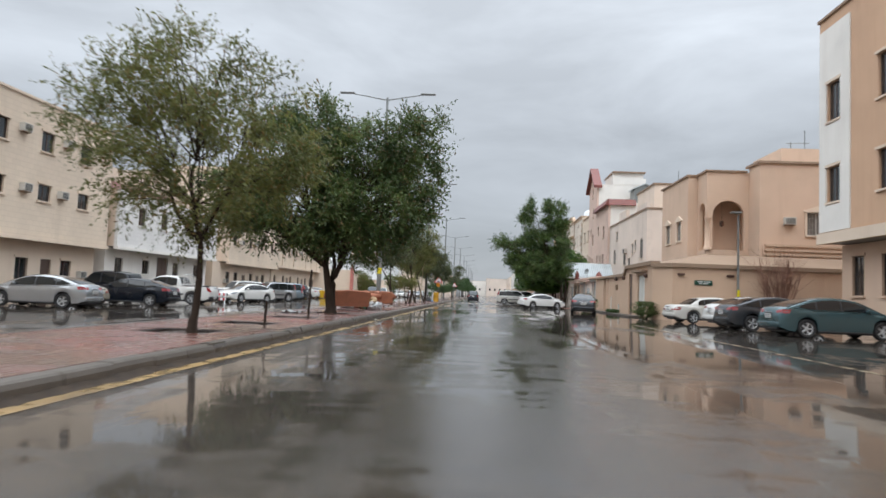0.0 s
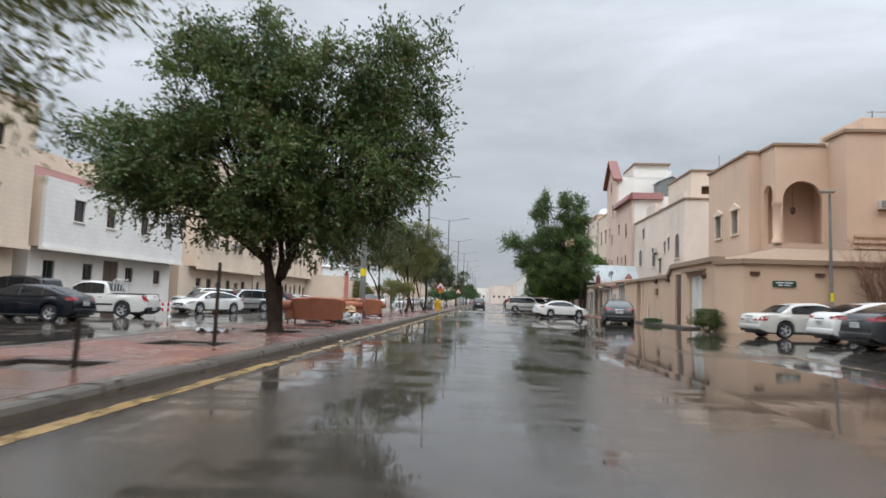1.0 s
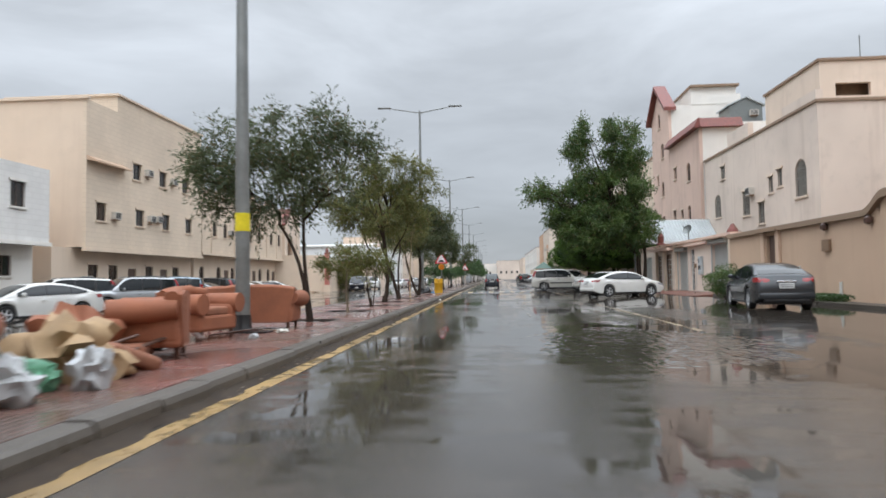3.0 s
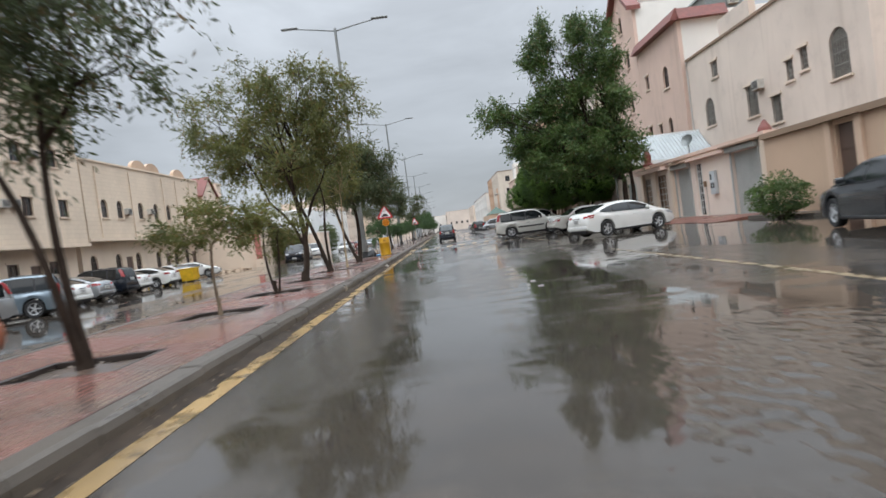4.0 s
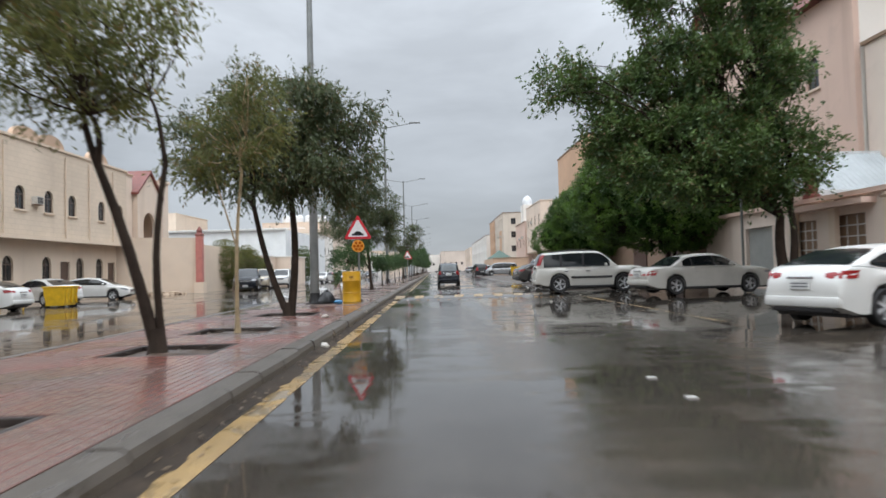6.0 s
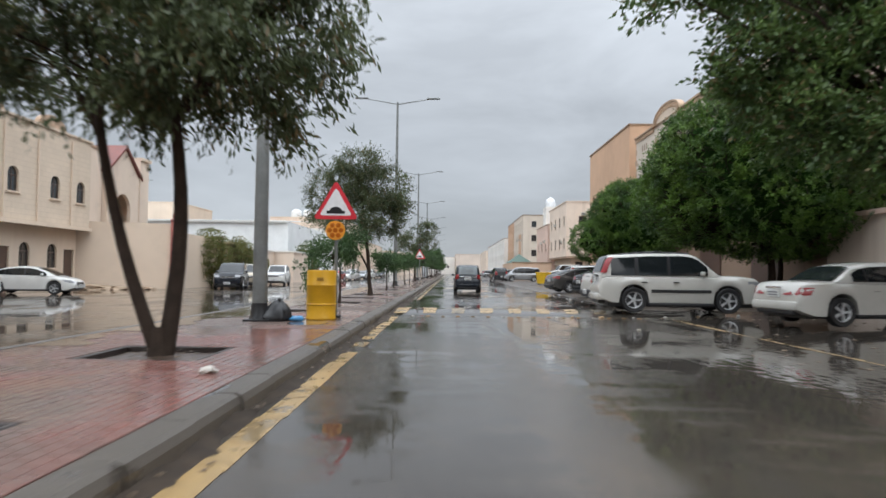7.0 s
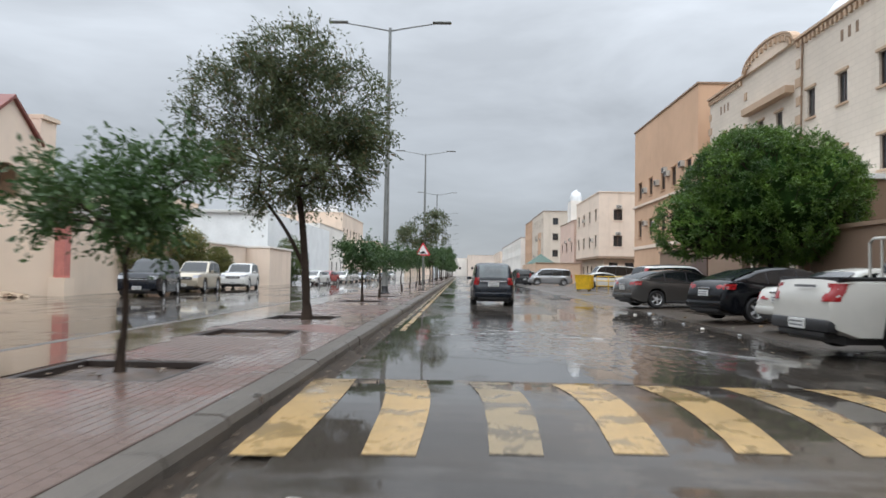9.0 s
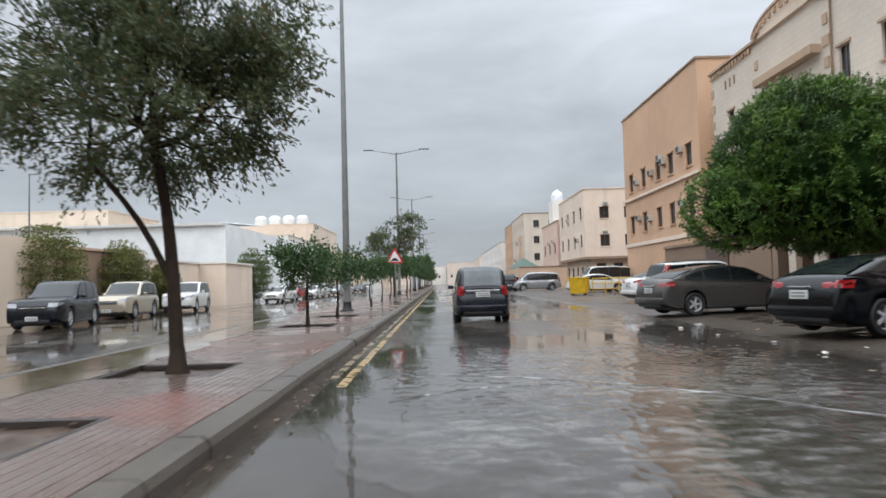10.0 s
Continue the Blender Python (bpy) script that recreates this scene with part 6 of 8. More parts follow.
bag = thing("bin_bag", "knotted black bin bag slumped on the pavers", "rubbish bag", pose(-5.72, 70.9, MED_Z) @ Matrix.Scale(0.84, 4))
folds = Shape()
ring, tall = 40, 14
for j in range(tall + 1):
    v = j / tall
    for i in range(ring):
        a = 2 * math.pi * i / ring
        crease = 1 + (0.04 + 0.10 * v) * math.sin(9 * a + 2.5 * math.sin(2 * a) + 3 * v) + 0.09 * noise.noise((math.cos(a) * 1.6, math.sin(a) * 1.6, v * 2.4))
        rad = 0.40 * (max(0.0, 1 - v) ** 0.55 * 0.92 + 0.08) * (0.86 + 0.14 * min(1.0, v * 6)) * crease
        folds.v.append((rad * math.cos(a) * 1.05 - 0.04 + 0.10 * v, rad * math.sin(a) * 0.85, 0.48 * v * (1 - 0.06 * math.sin(3 * a))))
folds.f += [(j * ring + i, j * ring + (i + 1) % ring, (j + 1) * ring + (i + 1) % ring, (j + 1) * ring + i) for j in range(tall) for i in range(ring)]
part("bag_body", folds, BAG_BLACK, bag, smooth=70)
part("knot", Shape().blob((0.06, 0, 0.495), (0.05, 0.04, 0.055), 5, 0.5, 2.5, 2), BAG_BLACK, bag, smooth=80)
bag = thing("plastic_bag", "crumpled blue plastic bag", "rubbish bag", pose(-5.32, 70.85, MED_Z))
part("bag_body", Shape().blob((0, 0, 0.05), (0.16, 0.09, 0.06), 9, 0.6, 2.5, 2), BAG_BLUE, bag, smooth=80)

# ---- dumped sofas ----
def sofa(x, y, rot, w, label, seats=3, tip=0):
    g = thing("sofa", label, "sofa", pose(x, y, MED_Z, tip, 0, rot))
    part("base", Shape().rounded((0, 0.42, 0.30), (w - 0.1, 0.84, 0.28), 0.05), SOFA, g)
    top_ = [(w / 2 * (1 - 2 * k / 8), 0.85 + 0.06 * math.sin(math.pi * k / 8) + 0.008 * (k % 3)) for k in range(9)]
    flare = [(-(w / 2 - 0.17), 0.15), (w / 2 - 0.17, 0.15), (w / 2 - 0.09, 0.45), (w / 2 - 0.01, 0.74)] + top_ + [(-(w / 2 - 0.01), 0.74), (-(w / 2 - 0.09), 0.45)]
    part("backrest", Shape().prism(flare, 0.2, Matrix(((1, 0, 0, 0), (0, 0, 1, -0.02), (0, 1, 0, 0), (0, 0, 0, 1)))), SOFA, g, smooth=30)
    part("back_roll", Shape().tube([(u * 0.97, 0.11, v - 0.05) for u, v in top_], [0.10 + 0.008 * (k % 2) for k in range(9)], 12), SOFA, g, smooth=60)
    for sx in (-1, 1):
        part("armrest", Shape().rounded((sx * (w / 2 - 0.15), 0.42, 0.42), (0.22, 0.84, 0.44), 0.09, None, 3).tube([(sx * (w / 2 - 0.08), 0.04, 0.68), (sx * (w / 2 - 0.06), 0.45, 0.655), (sx * (w / 2 - 0.05), 0.90, 0.64)], [0.14, 0.165, 0.18], 16), SOFA, g, smooth=50)
        for dy in (0.06, 0.78):
            part("leg", Shape().tube([(sx * (w / 2 - 0.16), dy, 0.0), (sx * (w / 2 - 0.16), dy, 0.17)], [0.028, 0.04], 8), WOOD, g)
    for i in range(seats):
        c = (i - (seats - 1) / 2) * (w - 0.5) / seats
        part("cushion", Shape().rounded((c, 0.50, 0.50), ((w - 0.55) / seats, 0.62, 0.16), 0.05, None, 3), SOFA_DARK, g)
    part("back_seam", Shape().tube([(-(w / 2 - 0.12), -0.022, 0.17), (w / 2 - 0.12, -0.022, 0.17)], [0.012, 0.012], 6), SOFA_DARK, g)
    part("back_seam", Shape().tube([(-w * 0.16, -0.022, 0.18), (-w * 0.17, -0.022, 0.84)], [0.007, 0.007], 5), SOFA_DARK, g)
    return g


sofa(-6.0, 27.8, 38, 2.05, "worn rust orange sofa dumped with its back to the road")
sofa(-6.2, 36.95, 4, 2.0, "worn rust orange sofa dumped behind a lamp post")
sofa(-6.75, 35.0, -100, 1.25, "bulky rust orange armchair beside a sofa", 1)
sofa(-5.35, 32.3, 110, 1.15, "rust orange armchair dumped on its side", 1)
for i, (x, y, sx, sy, sz, mat, label) in enumerate((
        (-5.15, 28.6, 0.30, 0.25, 0.27, BAG_WHITE, "stuffed white plastic bag"), (-5.45, 29.3, 0.26, 0.24, 0.22, BAG_GREEN, "pale green plastic bag"), (-4.95, 29.5, 0.22, 0.2, 0.30, BAG_WHITE, "stuffed white plastic bag"),
        (-6.2, 33.2, 0.3, 0.24, 0.16, BAG_WHITE, "torn white plastic bag"), (-5.35, 35.0, 0.11, 0.09, 0.06, BAG_WHITE, "small white plastic bag"),
        (-5.9, 30.6, 0.3, 0.3, 0.2, CARD, "soaked cardboard heap"), (-5.2, 36.2, 0.14, 0.1, 0.06, LITTER, "crumpled wet paper"))):
    b = thing("rubbish_bag", label + " on the wet median", "rubbish", pose(x, y, MED_Z, 0, 0, i * 40))
    part("bag_body", Shape().blob((0, 0, sz * 0.6), (sx * 0.85, sy * 0.85, sz * 0.8), i + 11, 0.6, 2.6, 3), mat, b, smooth=40)
sh_ = Shape()
m_ = 22
for j in range(m_ + 1):
    for i in range(m_ + 1):
        u, v = 2 * i / m_ - 1, 2 * j / m_ - 1
        q = 0.5 * (1 + 0.3 * noise.noise((u * 1.5, v * 1.5, 3)))
        sh_.v.append((u * q, v * q * 0.75, max(0.006, 0.05 + 0.11 * noise.noise((u * 2.3, v * 3.1, 8)) + 0.05 * noise.noise((u * 7, v * 6, 2)))))
sh_.f += [(j * (m_ + 1) + i, j * (m_ + 1) + i + 1, (j + 1) * (m_ + 1) + i + 1, (j + 1) * (m_ + 1) + i) for j in range(m_) for i in range(m_) if (i - 11) ** 2 + (j - 11) ** 2 < 118]
sheet_ = thing("plastic_sheet", "crumpled white plastic sheet on the wet median", "rubbish", pose(-7.0, 20.9, MED_Z))
part("sheet", sh_, BAG_WHITE, sheet_, smooth=40)
for i, (x, y, sx, sy, sz, mat, label) in enumerate(((-5.6, 30.1, 0.55, 0.42, 0.38, CARD, "heap of soaked cardboard and cloth"), (-6.3, 31.2, 0.5, 0.45, 0.42, SOFA, "torn orange sofa padding"), (-6.6, 29.6, 0.4, 0.36, 0.3, BAG_WHITE, "bundled grey cloth"))):
    b = thing("rubbish_heap", label + " between the sofas", "rubbish", pose(x, y, MED_Z, 0, 0, 30 * i))
    part("lump", Shape().blob((0, 0, sz * 0.75), (sx, sy, sz), i + 120, 0.7, 2.2, 3), mat, b, smooth=50)
    part("loose_flap", Shape().blob((sx * 0.7, 0.1, sz * 0.3), (sx * 0.5, sy * 0.5, sz * 0.35), i + 130, 0.7, 2.4, 2), mat, b, smooth=50)
for i in range(5):
    g = thing("broken_board", "broken dark wooden sofa board on the heap", "board", pose(-5.9 + 0.25 * i, 30.2 + 0.7 * i, MED_Z + 0.02, 0, 0, 40 * i), "broken boards")
    part("plank", Shape().rounded((0, 0, 0.25), (0.9, 0.09, 0.03), 0.008, pose(0, 0, 0, 0, -25 + 8 * i, 0), 1), WOOD, g)
for i, (x, y, rz) in enumerate(((-5.75, 31.4, 20), (-6.1, 32.0, 75), (-5.4, 30.9, 130))):
    g = thing("cushion", "brown seat cushion thrown on the heap", "cushion", pose(x, y, MED_Z, 12 * i, 0, rz), "loose cushions")
    part("pad", Shape().rounded((0, 0, 0.16), (0.62, 0.58, 0.18), 0.07, None, 3), SOFA if i % 2 else SOFA_DARK, g)
    part("piping", Shape().tube([(-0.28, -0.26, 0.16), (0.28, -0.26, 0.16)], [0.012, 0.012], 6), WOOD, g)

# ---- trees on the median ----
TY = MED_Z
tree("feathery olive green tree in a paver pit", -5.58, 8.72, TY, [(0.05, 0, 1.9, 0.085)], [(-0.2, 0, 3.6, 2.2, 2.0, 1.5), (-1.6, 0, 4.8, 1.5, 1.6, 1.3), (1.3, 0.2, 4.4, 1.2, 1.4, 1.4), (-0.4, 0, 5.7, 1.6, 1.5, 0.9)], 95, 36000, 0.11, LEAF_OLIVE, 1, spread=0.36, droop=0.6, aspect=0.3)
tree("large dense dark green tree with a forked trunk", -5.75, 22.1, TY, [(-0.3, 0, 1.9, 0.19), (0.3, 0.1, 2.0, 0.16), (0.0, 0.3, 2.0, 0.13)],
     [(-1.7, 0, 4.4, 3.1, 2.8, 1.7), (1.2, 0.2, 4.3, 2.7, 2.6, 1.8), (0.2, 0, 3.3, 2.0, 1.9, 1.0), (-1.9, 0, 6.7, 2.0, 2.0, 1.6), (0.8, 0, 6.6, 2.2, 2.0, 1.5), (2.95, 0, 6.9, 1.35, 1.5, 1.45), (-4.0, 0, 4.7, 1.8, 1.9, 1.2), (3.6, 0.2, 8.1, 0.9, 0.9, 0.7), (3.1, 0, 5.6, 1.2, 1.3, 1.2), (-1.0, 0, 8.2, 1.3, 1.2, 0.9)], 260, 140000, 0.132, LEAF_BIG, 2, spread=0.42, droop=0.55)
tree("slanting grey green tree with two thin stems", -5.75, 40.05, TY, [(-0.75, 0, 2.5, 0.055), (-0.15, 0.1, 2.6, 0.06)], [(-1.1, 0, 3.5, 1.7, 1.6, 1.1), (-0.2, 0, 4.8, 1.5, 1.5, 0.9), (-2.2, 0, 4.2, 1.1, 1.3, 0.9), (0.95, 0, 3.9, 0.95, 1.1, 0.95)], 90, 28000, 0.12, LEAF_GREY, 3, spread=0.34, droop=0.7, aspect=0.28)
tree("thin sapling with sparse wind-blown leaves", -5.83, 45.0, TY, [(0.0, 0, 1.3, 0.035)], [(-0.3, 0, 1.7, 0.8, 0.7, 0.45), (0.5, 0, 1.8, 0.6, 0.6, 0.4)], 44, 6500, 0.09, LEAF_OLIVE, 4, spread=0.2, droop=0.2, bark=BARK_PALE, aspect=0.28)
tree("thin sapling with a forked stem", -5.8, 49.1, TY, [(-0.15, 0, 1.3, 0.035), (0.2, 0, 1.4, 0.03)], [(-0.1, 0, 1.6, 0.85, 0.8, 0.45), (0.3, 0, 1.9, 0.6, 0.6, 0.4)], 34, 4600, 0.09, LEAF_OLIVE, 5, spread=0.2, droop=0.4, aspect=0.3)
tree("spreading olive green tree with several stems", -5.95, 53.4, TY, [(-0.02, 0, 2.9, 0.105), (0.6, 0.1, 2.6, 0.06, 1.25), (-0.8, 0.1, 2.55, 0.055, 1.0)], [(-0.3, 0, 4.2, 2.2, 2.0, 1.3), (-1.8, 0, 5.2, 1.3, 1.4, 1.1), (0.6, 0, 5.8, 1.6, 1.5, 1.1), (1.7, 0, 4.6, 1.2, 1.3, 1.3), (-0.4, 0, 6.4, 1.2, 1.2, 0.7)], 110, 46000, 0.11, LEAF_OLIVE, 6, spread=0.33, droop=0.7, aspect=0.28)
tree("leaning olive green tree with a slim trunk", -6.0, 58.3, TY, [(-0.8, 0, 2.6, 0.09), (0.1, 0.1, 2.6, 0.06)], [(-0.9, -0.2, 4.1, 1.1, 1.2, 0.9), (-0.3, 0.0, 4.7, 0.8, 0.8, 0.7), (-1.2, -0.2, 5.1, 0.9, 1.0, 0.7)], 60, 15000, 0.11, LEAF_OLIVE, 7, spread=0.33, droop=0.7, aspect=0.28)
tree("slender sapling with pale bark", -5.75, 61.2, TY, [(0.12, 0, 2.9, 0.040), (-0.45, 0, 3.0, 0.018, 1.5)], [(0.0, 0, 3.6, 0.9, 0.8, 0.7), (-0.7, 0, 3.1, 0.5, 0.5, 0.35), (0.3, 0, 4.4, 0.6, 0.6, 0.5)], 44, 7000, 0.10, LEAF_OLIVE, 8, bark=BARK_CREAM, sway=0.008, spread=0.26, droop=0.8, aspect=0.26)
tree("twin-stemmed tree with drooping grey green leaves", -5.8, 65.6, TY, [(-0.8, 0, 2.7, 0.09), (0.12, 0, 2.9, 0.11)], [(-0.6, 0, 3.9, 1.4, 1.5, 1.0), (0.8, 0, 3.9, 1.5, 1.5, 1.1), (0.0, 0, 5.1, 1.5, 1.5, 0.95), (-1.75, 0, 4.3, 1.05, 1.1, 0.8), (1.6, 0, 5.0, 0.8, 0.9, 0.8)], 100, 40000, 0.14, LEAF_GREY, 9, spread=0.32, droop=0.95, aspect=0.26)
tree("small sapling with fresh green leaves", -5.7, 74.4, TY, [(0, 0, 0.95, 0.025)], [(0, 0, 1.05, 0.4, 0.4, 0.3)], 14, 700, 0.09, LEAF_FRESH, 10, spread=0.16, bark=BARK_PALE)
tree("small leafy green sapling in a pit", -5.78, 79.0, TY, [(0, 0, 1.1, 0.04)], [(-0.2, 0, 1.65, 0.85, 0.8, 0.45), (0.3, 0, 2.0, 0.55, 0.5, 0.35)], 46, 8000, 0.078, LEAF_FRESH, 11, spread=0.22, droop=0.5)
tree("tree with a dark double trunk and small leaves", -5.72, 86.9, TY, [(-0.28, 0, 2.9, 0.095), (-1.15, 0, 2.75, 0.05, 1.05)], [(-0.7, 0, 3.5, 2.1, 1.8, 1.1), (-1.5, 0, 4.8, 1.4, 1.3, 1.0), (0.5, 0, 4.8, 1.2, 1.2, 1.0), (-0.5, 0, 5.7, 1.3, 1.2, 0.8), (1.2, 0, 4.0, 0.6, 0.8, 0.6)], 140, 60000, 0.09, LEAF_GREY, 12, spread=0.29, droop=0.35, aspect=0.34)
for i, (y, h, r) in enumerate(((95.7, 2.3, 0.9), (100.7, 2.3, 0.95), (111.8, 2.5, 1.0), (118.0, 2.6, 1.1), (124.5, 3.4, 1.3))):
    tree("small round green sapling on the median", -5.8, y, TY, [(0, 0, h * 0.5, 0.045)], [(0, 0, h * 0.74, r, r, 0.55 * r)], 34, 4600, 0.10, LEAF_FRESH, 20 + i, spread=0.24, group="median saplings")
tree("tall feathery tree on the median", -5.9, 131.0, TY, [(0, 0, 2.4, 0.1)], [(0, 0, 4.4, 2.2, 2.0, 1.2), (1.0, 0, 5.7, 1.5, 1.4, 0.8)], 60, 9000, 0.16, LEAF_GREY, 31, spread=0.36)
far = tree("green tree on the median far down the street", -5.9, 150.0, TY, [(0, 0, 1.8, 0.09)], [(0, 0, 3.0, 1.8, 1.8, 1.2)], 40, 5200, 0.17, LEAF_FRESH, 32, spread=0.36, group="far median trees")
for i, y in enumerate((158, 168, 181, 193, 204, 220, 235, 252, 270, 290, 315, 340, 370)):
    c = copy_thing(far, pose(-5.9 + 0.3 * (i % 3), y, TY, 0, 0, 57 * i))
    c.scale = (1 + 0.12 * (i % 4),) * 3

# ---- trees on the house side ----
tree("tall dark green tree by the parked cars", 9.5, 70.6, 0.12, [(-0.2, 0, 2.6, 0.2), (0.25, 0.2, 2.8, 0.15)],
     [(-3.0, -0.3, 4.6, 2.7, 2.2, 1.5), (-0.5, -0.4, 4.5, 1.4, 1.6, 1.4), (-5.4, 0, 5.4, 1.3, 1.2, 1.0), (-1.3, 0, 7.0, 2.0, 1.9, 2.0), (-3.5, 0, 7.5, 1.6, 1.5, 1.3), (-4.2, 0, 10.3, 0.95, 1.1, 1.8), (-1.1, 0, 10.1, 1.5, 1.5, 2.3), (-7.0, 0, 7.2, 1.05, 0.9, 0.7), (-5.4, 0, 6.8, 0.9, 0.9, 0.6)], 320, 125000, 0.14, LEAF_FICUS, 41, spread=0.40, droop=0.3, even=0.75)
for x, y, rx, ry, z0, z1, seed in ((9.5, 81.8, 4.6, 4.0, 1.7, 7.7, 42), (9.8, 98.6, 3.4, 3.3, 1.7, 6.95, 43)):
    cz, rz = (z0 + z1) / 2, (z1 - z0) / 2
    fic = tree("dense clipped bright green ficus tree over parked cars", x, y, 0.13, [(0.0, 0, z0 + 0.2, 0.17), (0.4, 0.1, z0 + 0.3, 0.12)],
         [(0, 0, cz, rx, ry, rz), (-rx * 0.35, -ry * 0.3, cz + rz * 0.25, rx * 0.6, ry * 0.6, rz * 0.7), (rx * 0.3, 0, cz - rz * 0.2, rx * 0.65, ry * 0.7, rz * 0.75), (-rx * 0.55, 0.2, cz - rz * 0.3, rx * 0.5, ry * 0.5, rz * 0.55)] + ([(-3.15, -0.2, 3.15, 1.35, 1.6, 1.3)] if seed == 43 else []),
         2400, 280000 if rx > 4 else 230000, 0.080, LEAF_CLIPPED, seed, spread=0.15, droop=0.2, shell=0.86, even=0.7, group="clipped ficus trees")
    # dark solid blob added inside the leaf shell in place of its inner shade
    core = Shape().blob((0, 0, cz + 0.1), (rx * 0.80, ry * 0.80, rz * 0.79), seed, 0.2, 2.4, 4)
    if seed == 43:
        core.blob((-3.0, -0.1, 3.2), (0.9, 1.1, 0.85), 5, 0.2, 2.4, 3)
    part("shade_core", core, CROWN_SHADE, fic, smooth=60)

# shrubs
def shrub(label, x, y, z, sx, sy, sz, n, size, mat, seed, name="shrub"):
    rng = np.random.default_rng(seed)
    g = thing(name, label, "shrub", pose(x, y, z))
    wood = Shape()
    for _ in range(9):
        a = rng.uniform(0, 6.28)
        limb(wood, (0.05 * math.cos(a), 0.05 * math.sin(a), -0.03), (sx * 0.7 * math.cos(a), sy * 0.7 * math.sin(a), sz * rng.uniform(0.8, 1.5)), 0.025, 0.006, rng, 0.1, 5, 4)
    part("stems", wood, BARK, g, smooth=60)
    d = rng.normal(size=(n, 3))
    d /= np.linalg.norm(d, axis=1)[:, None]
    c = d * (rng.uniform(0.45, 1.05, n)[:, None]) * np.array((sx, sy, sz)) + np.array((0, 0, sz))
    c += 0.08 * np.sin(c * 9)
    c[:, 2] = np.maximum(c[:, 2], 0.03)
    part("foliage", leaf_mesh("foliage", mat, c, size, rng, 0.1), mat, g)
    return g


shrub("dark wet bush at the foot of the tan wall", 10.5, 36.7, 0.14, 0.85, 0.65, 0.55, 6500, 0.085, LEAF_BIG, 51)
shrub("clipped green hedge bush by the garage", 9.6, 54.2, 0.13, 0.9, 1.2, 0.75, 10000, 0.085, LEAF_FICUS, 52)
shrub("low weeds along the wall foot", 10.5, 47.2, 0.13, 0.35, 1.6, 0.2, 1500, 0.10, LEAF_FRESH, 53)
for i, (x, y, s) in enumerate(((-21.4, 110.6, 1.2), (-21.9, 119.4, 1.12), (-21.7, 125.0, 0.8), (-20.6, 143.5, 1.3))):
    shrub("green shrub leaning over the side lot wall", x, y, -0.1, 1.3 * s, 2.1 * s, 1.95 * s, 15000, 0.16, LEAF_OLIVE if i in (0, 1, 2) else LEAF_BIG, 60 + i)
# leafless red-brown shrub tree by the wall
rng = np.random.default_rng(77)
bt = thing("bare_tree", "leafless reddish shrub tree by the tan wall", "tree", pose(17.6, 34.6, 0.14))
w = Shape()
for i in range(46):
    a = rng.uniform(0, 6.28)
    r = rng.uniform(0.5, 1.9)
    k = limb(w, (0.1 * math.cos(a), 0.1 * math.sin(a), 0.0), (r * 0.7 * math.cos(a), r * 0.7 * math.sin(a), rng.uniform(1.8, 3.3)), 0.035, 0.014, rng, 0.08, 5, 4)
    for _ in range(5):
        e = k[-1] + np.array((rng.normal() * 0.5, rng.normal() * 0.5, rng.uniform(0.4, 1.5)))
        limb(w, k[-2] + (k[-1] - k[-2]) * rng.uniform(0, 1), e, 0.011, 0.004, rng, 0.1, 3, 3)
part("twig_crown", w, TWIG_RED, bt)
# planting stakes beside young trees
for y, h in ((17.05, 1.6), (12.6, 0.6)):
    g = thing("tree_stake", "bare planting stake in an empty tree pit", "stake", pose(-5.33, y, MED_Z))
    part("stake_rod", Shape().tube([(0, 0, -0.05), (0.03, 0, h)], [0.04, 0.035], 7), BARK, g)
    part("tie", Shape().tube([(0.0, 0, h * 0.7), (0.0, 0, h * 0.7 + 0.05)], [0.05, 0.05], 7), TRIM, g)

# ---- parked cars ----
def soft(xs, ys, x):
    return float(np.interp(x, xs, ys))


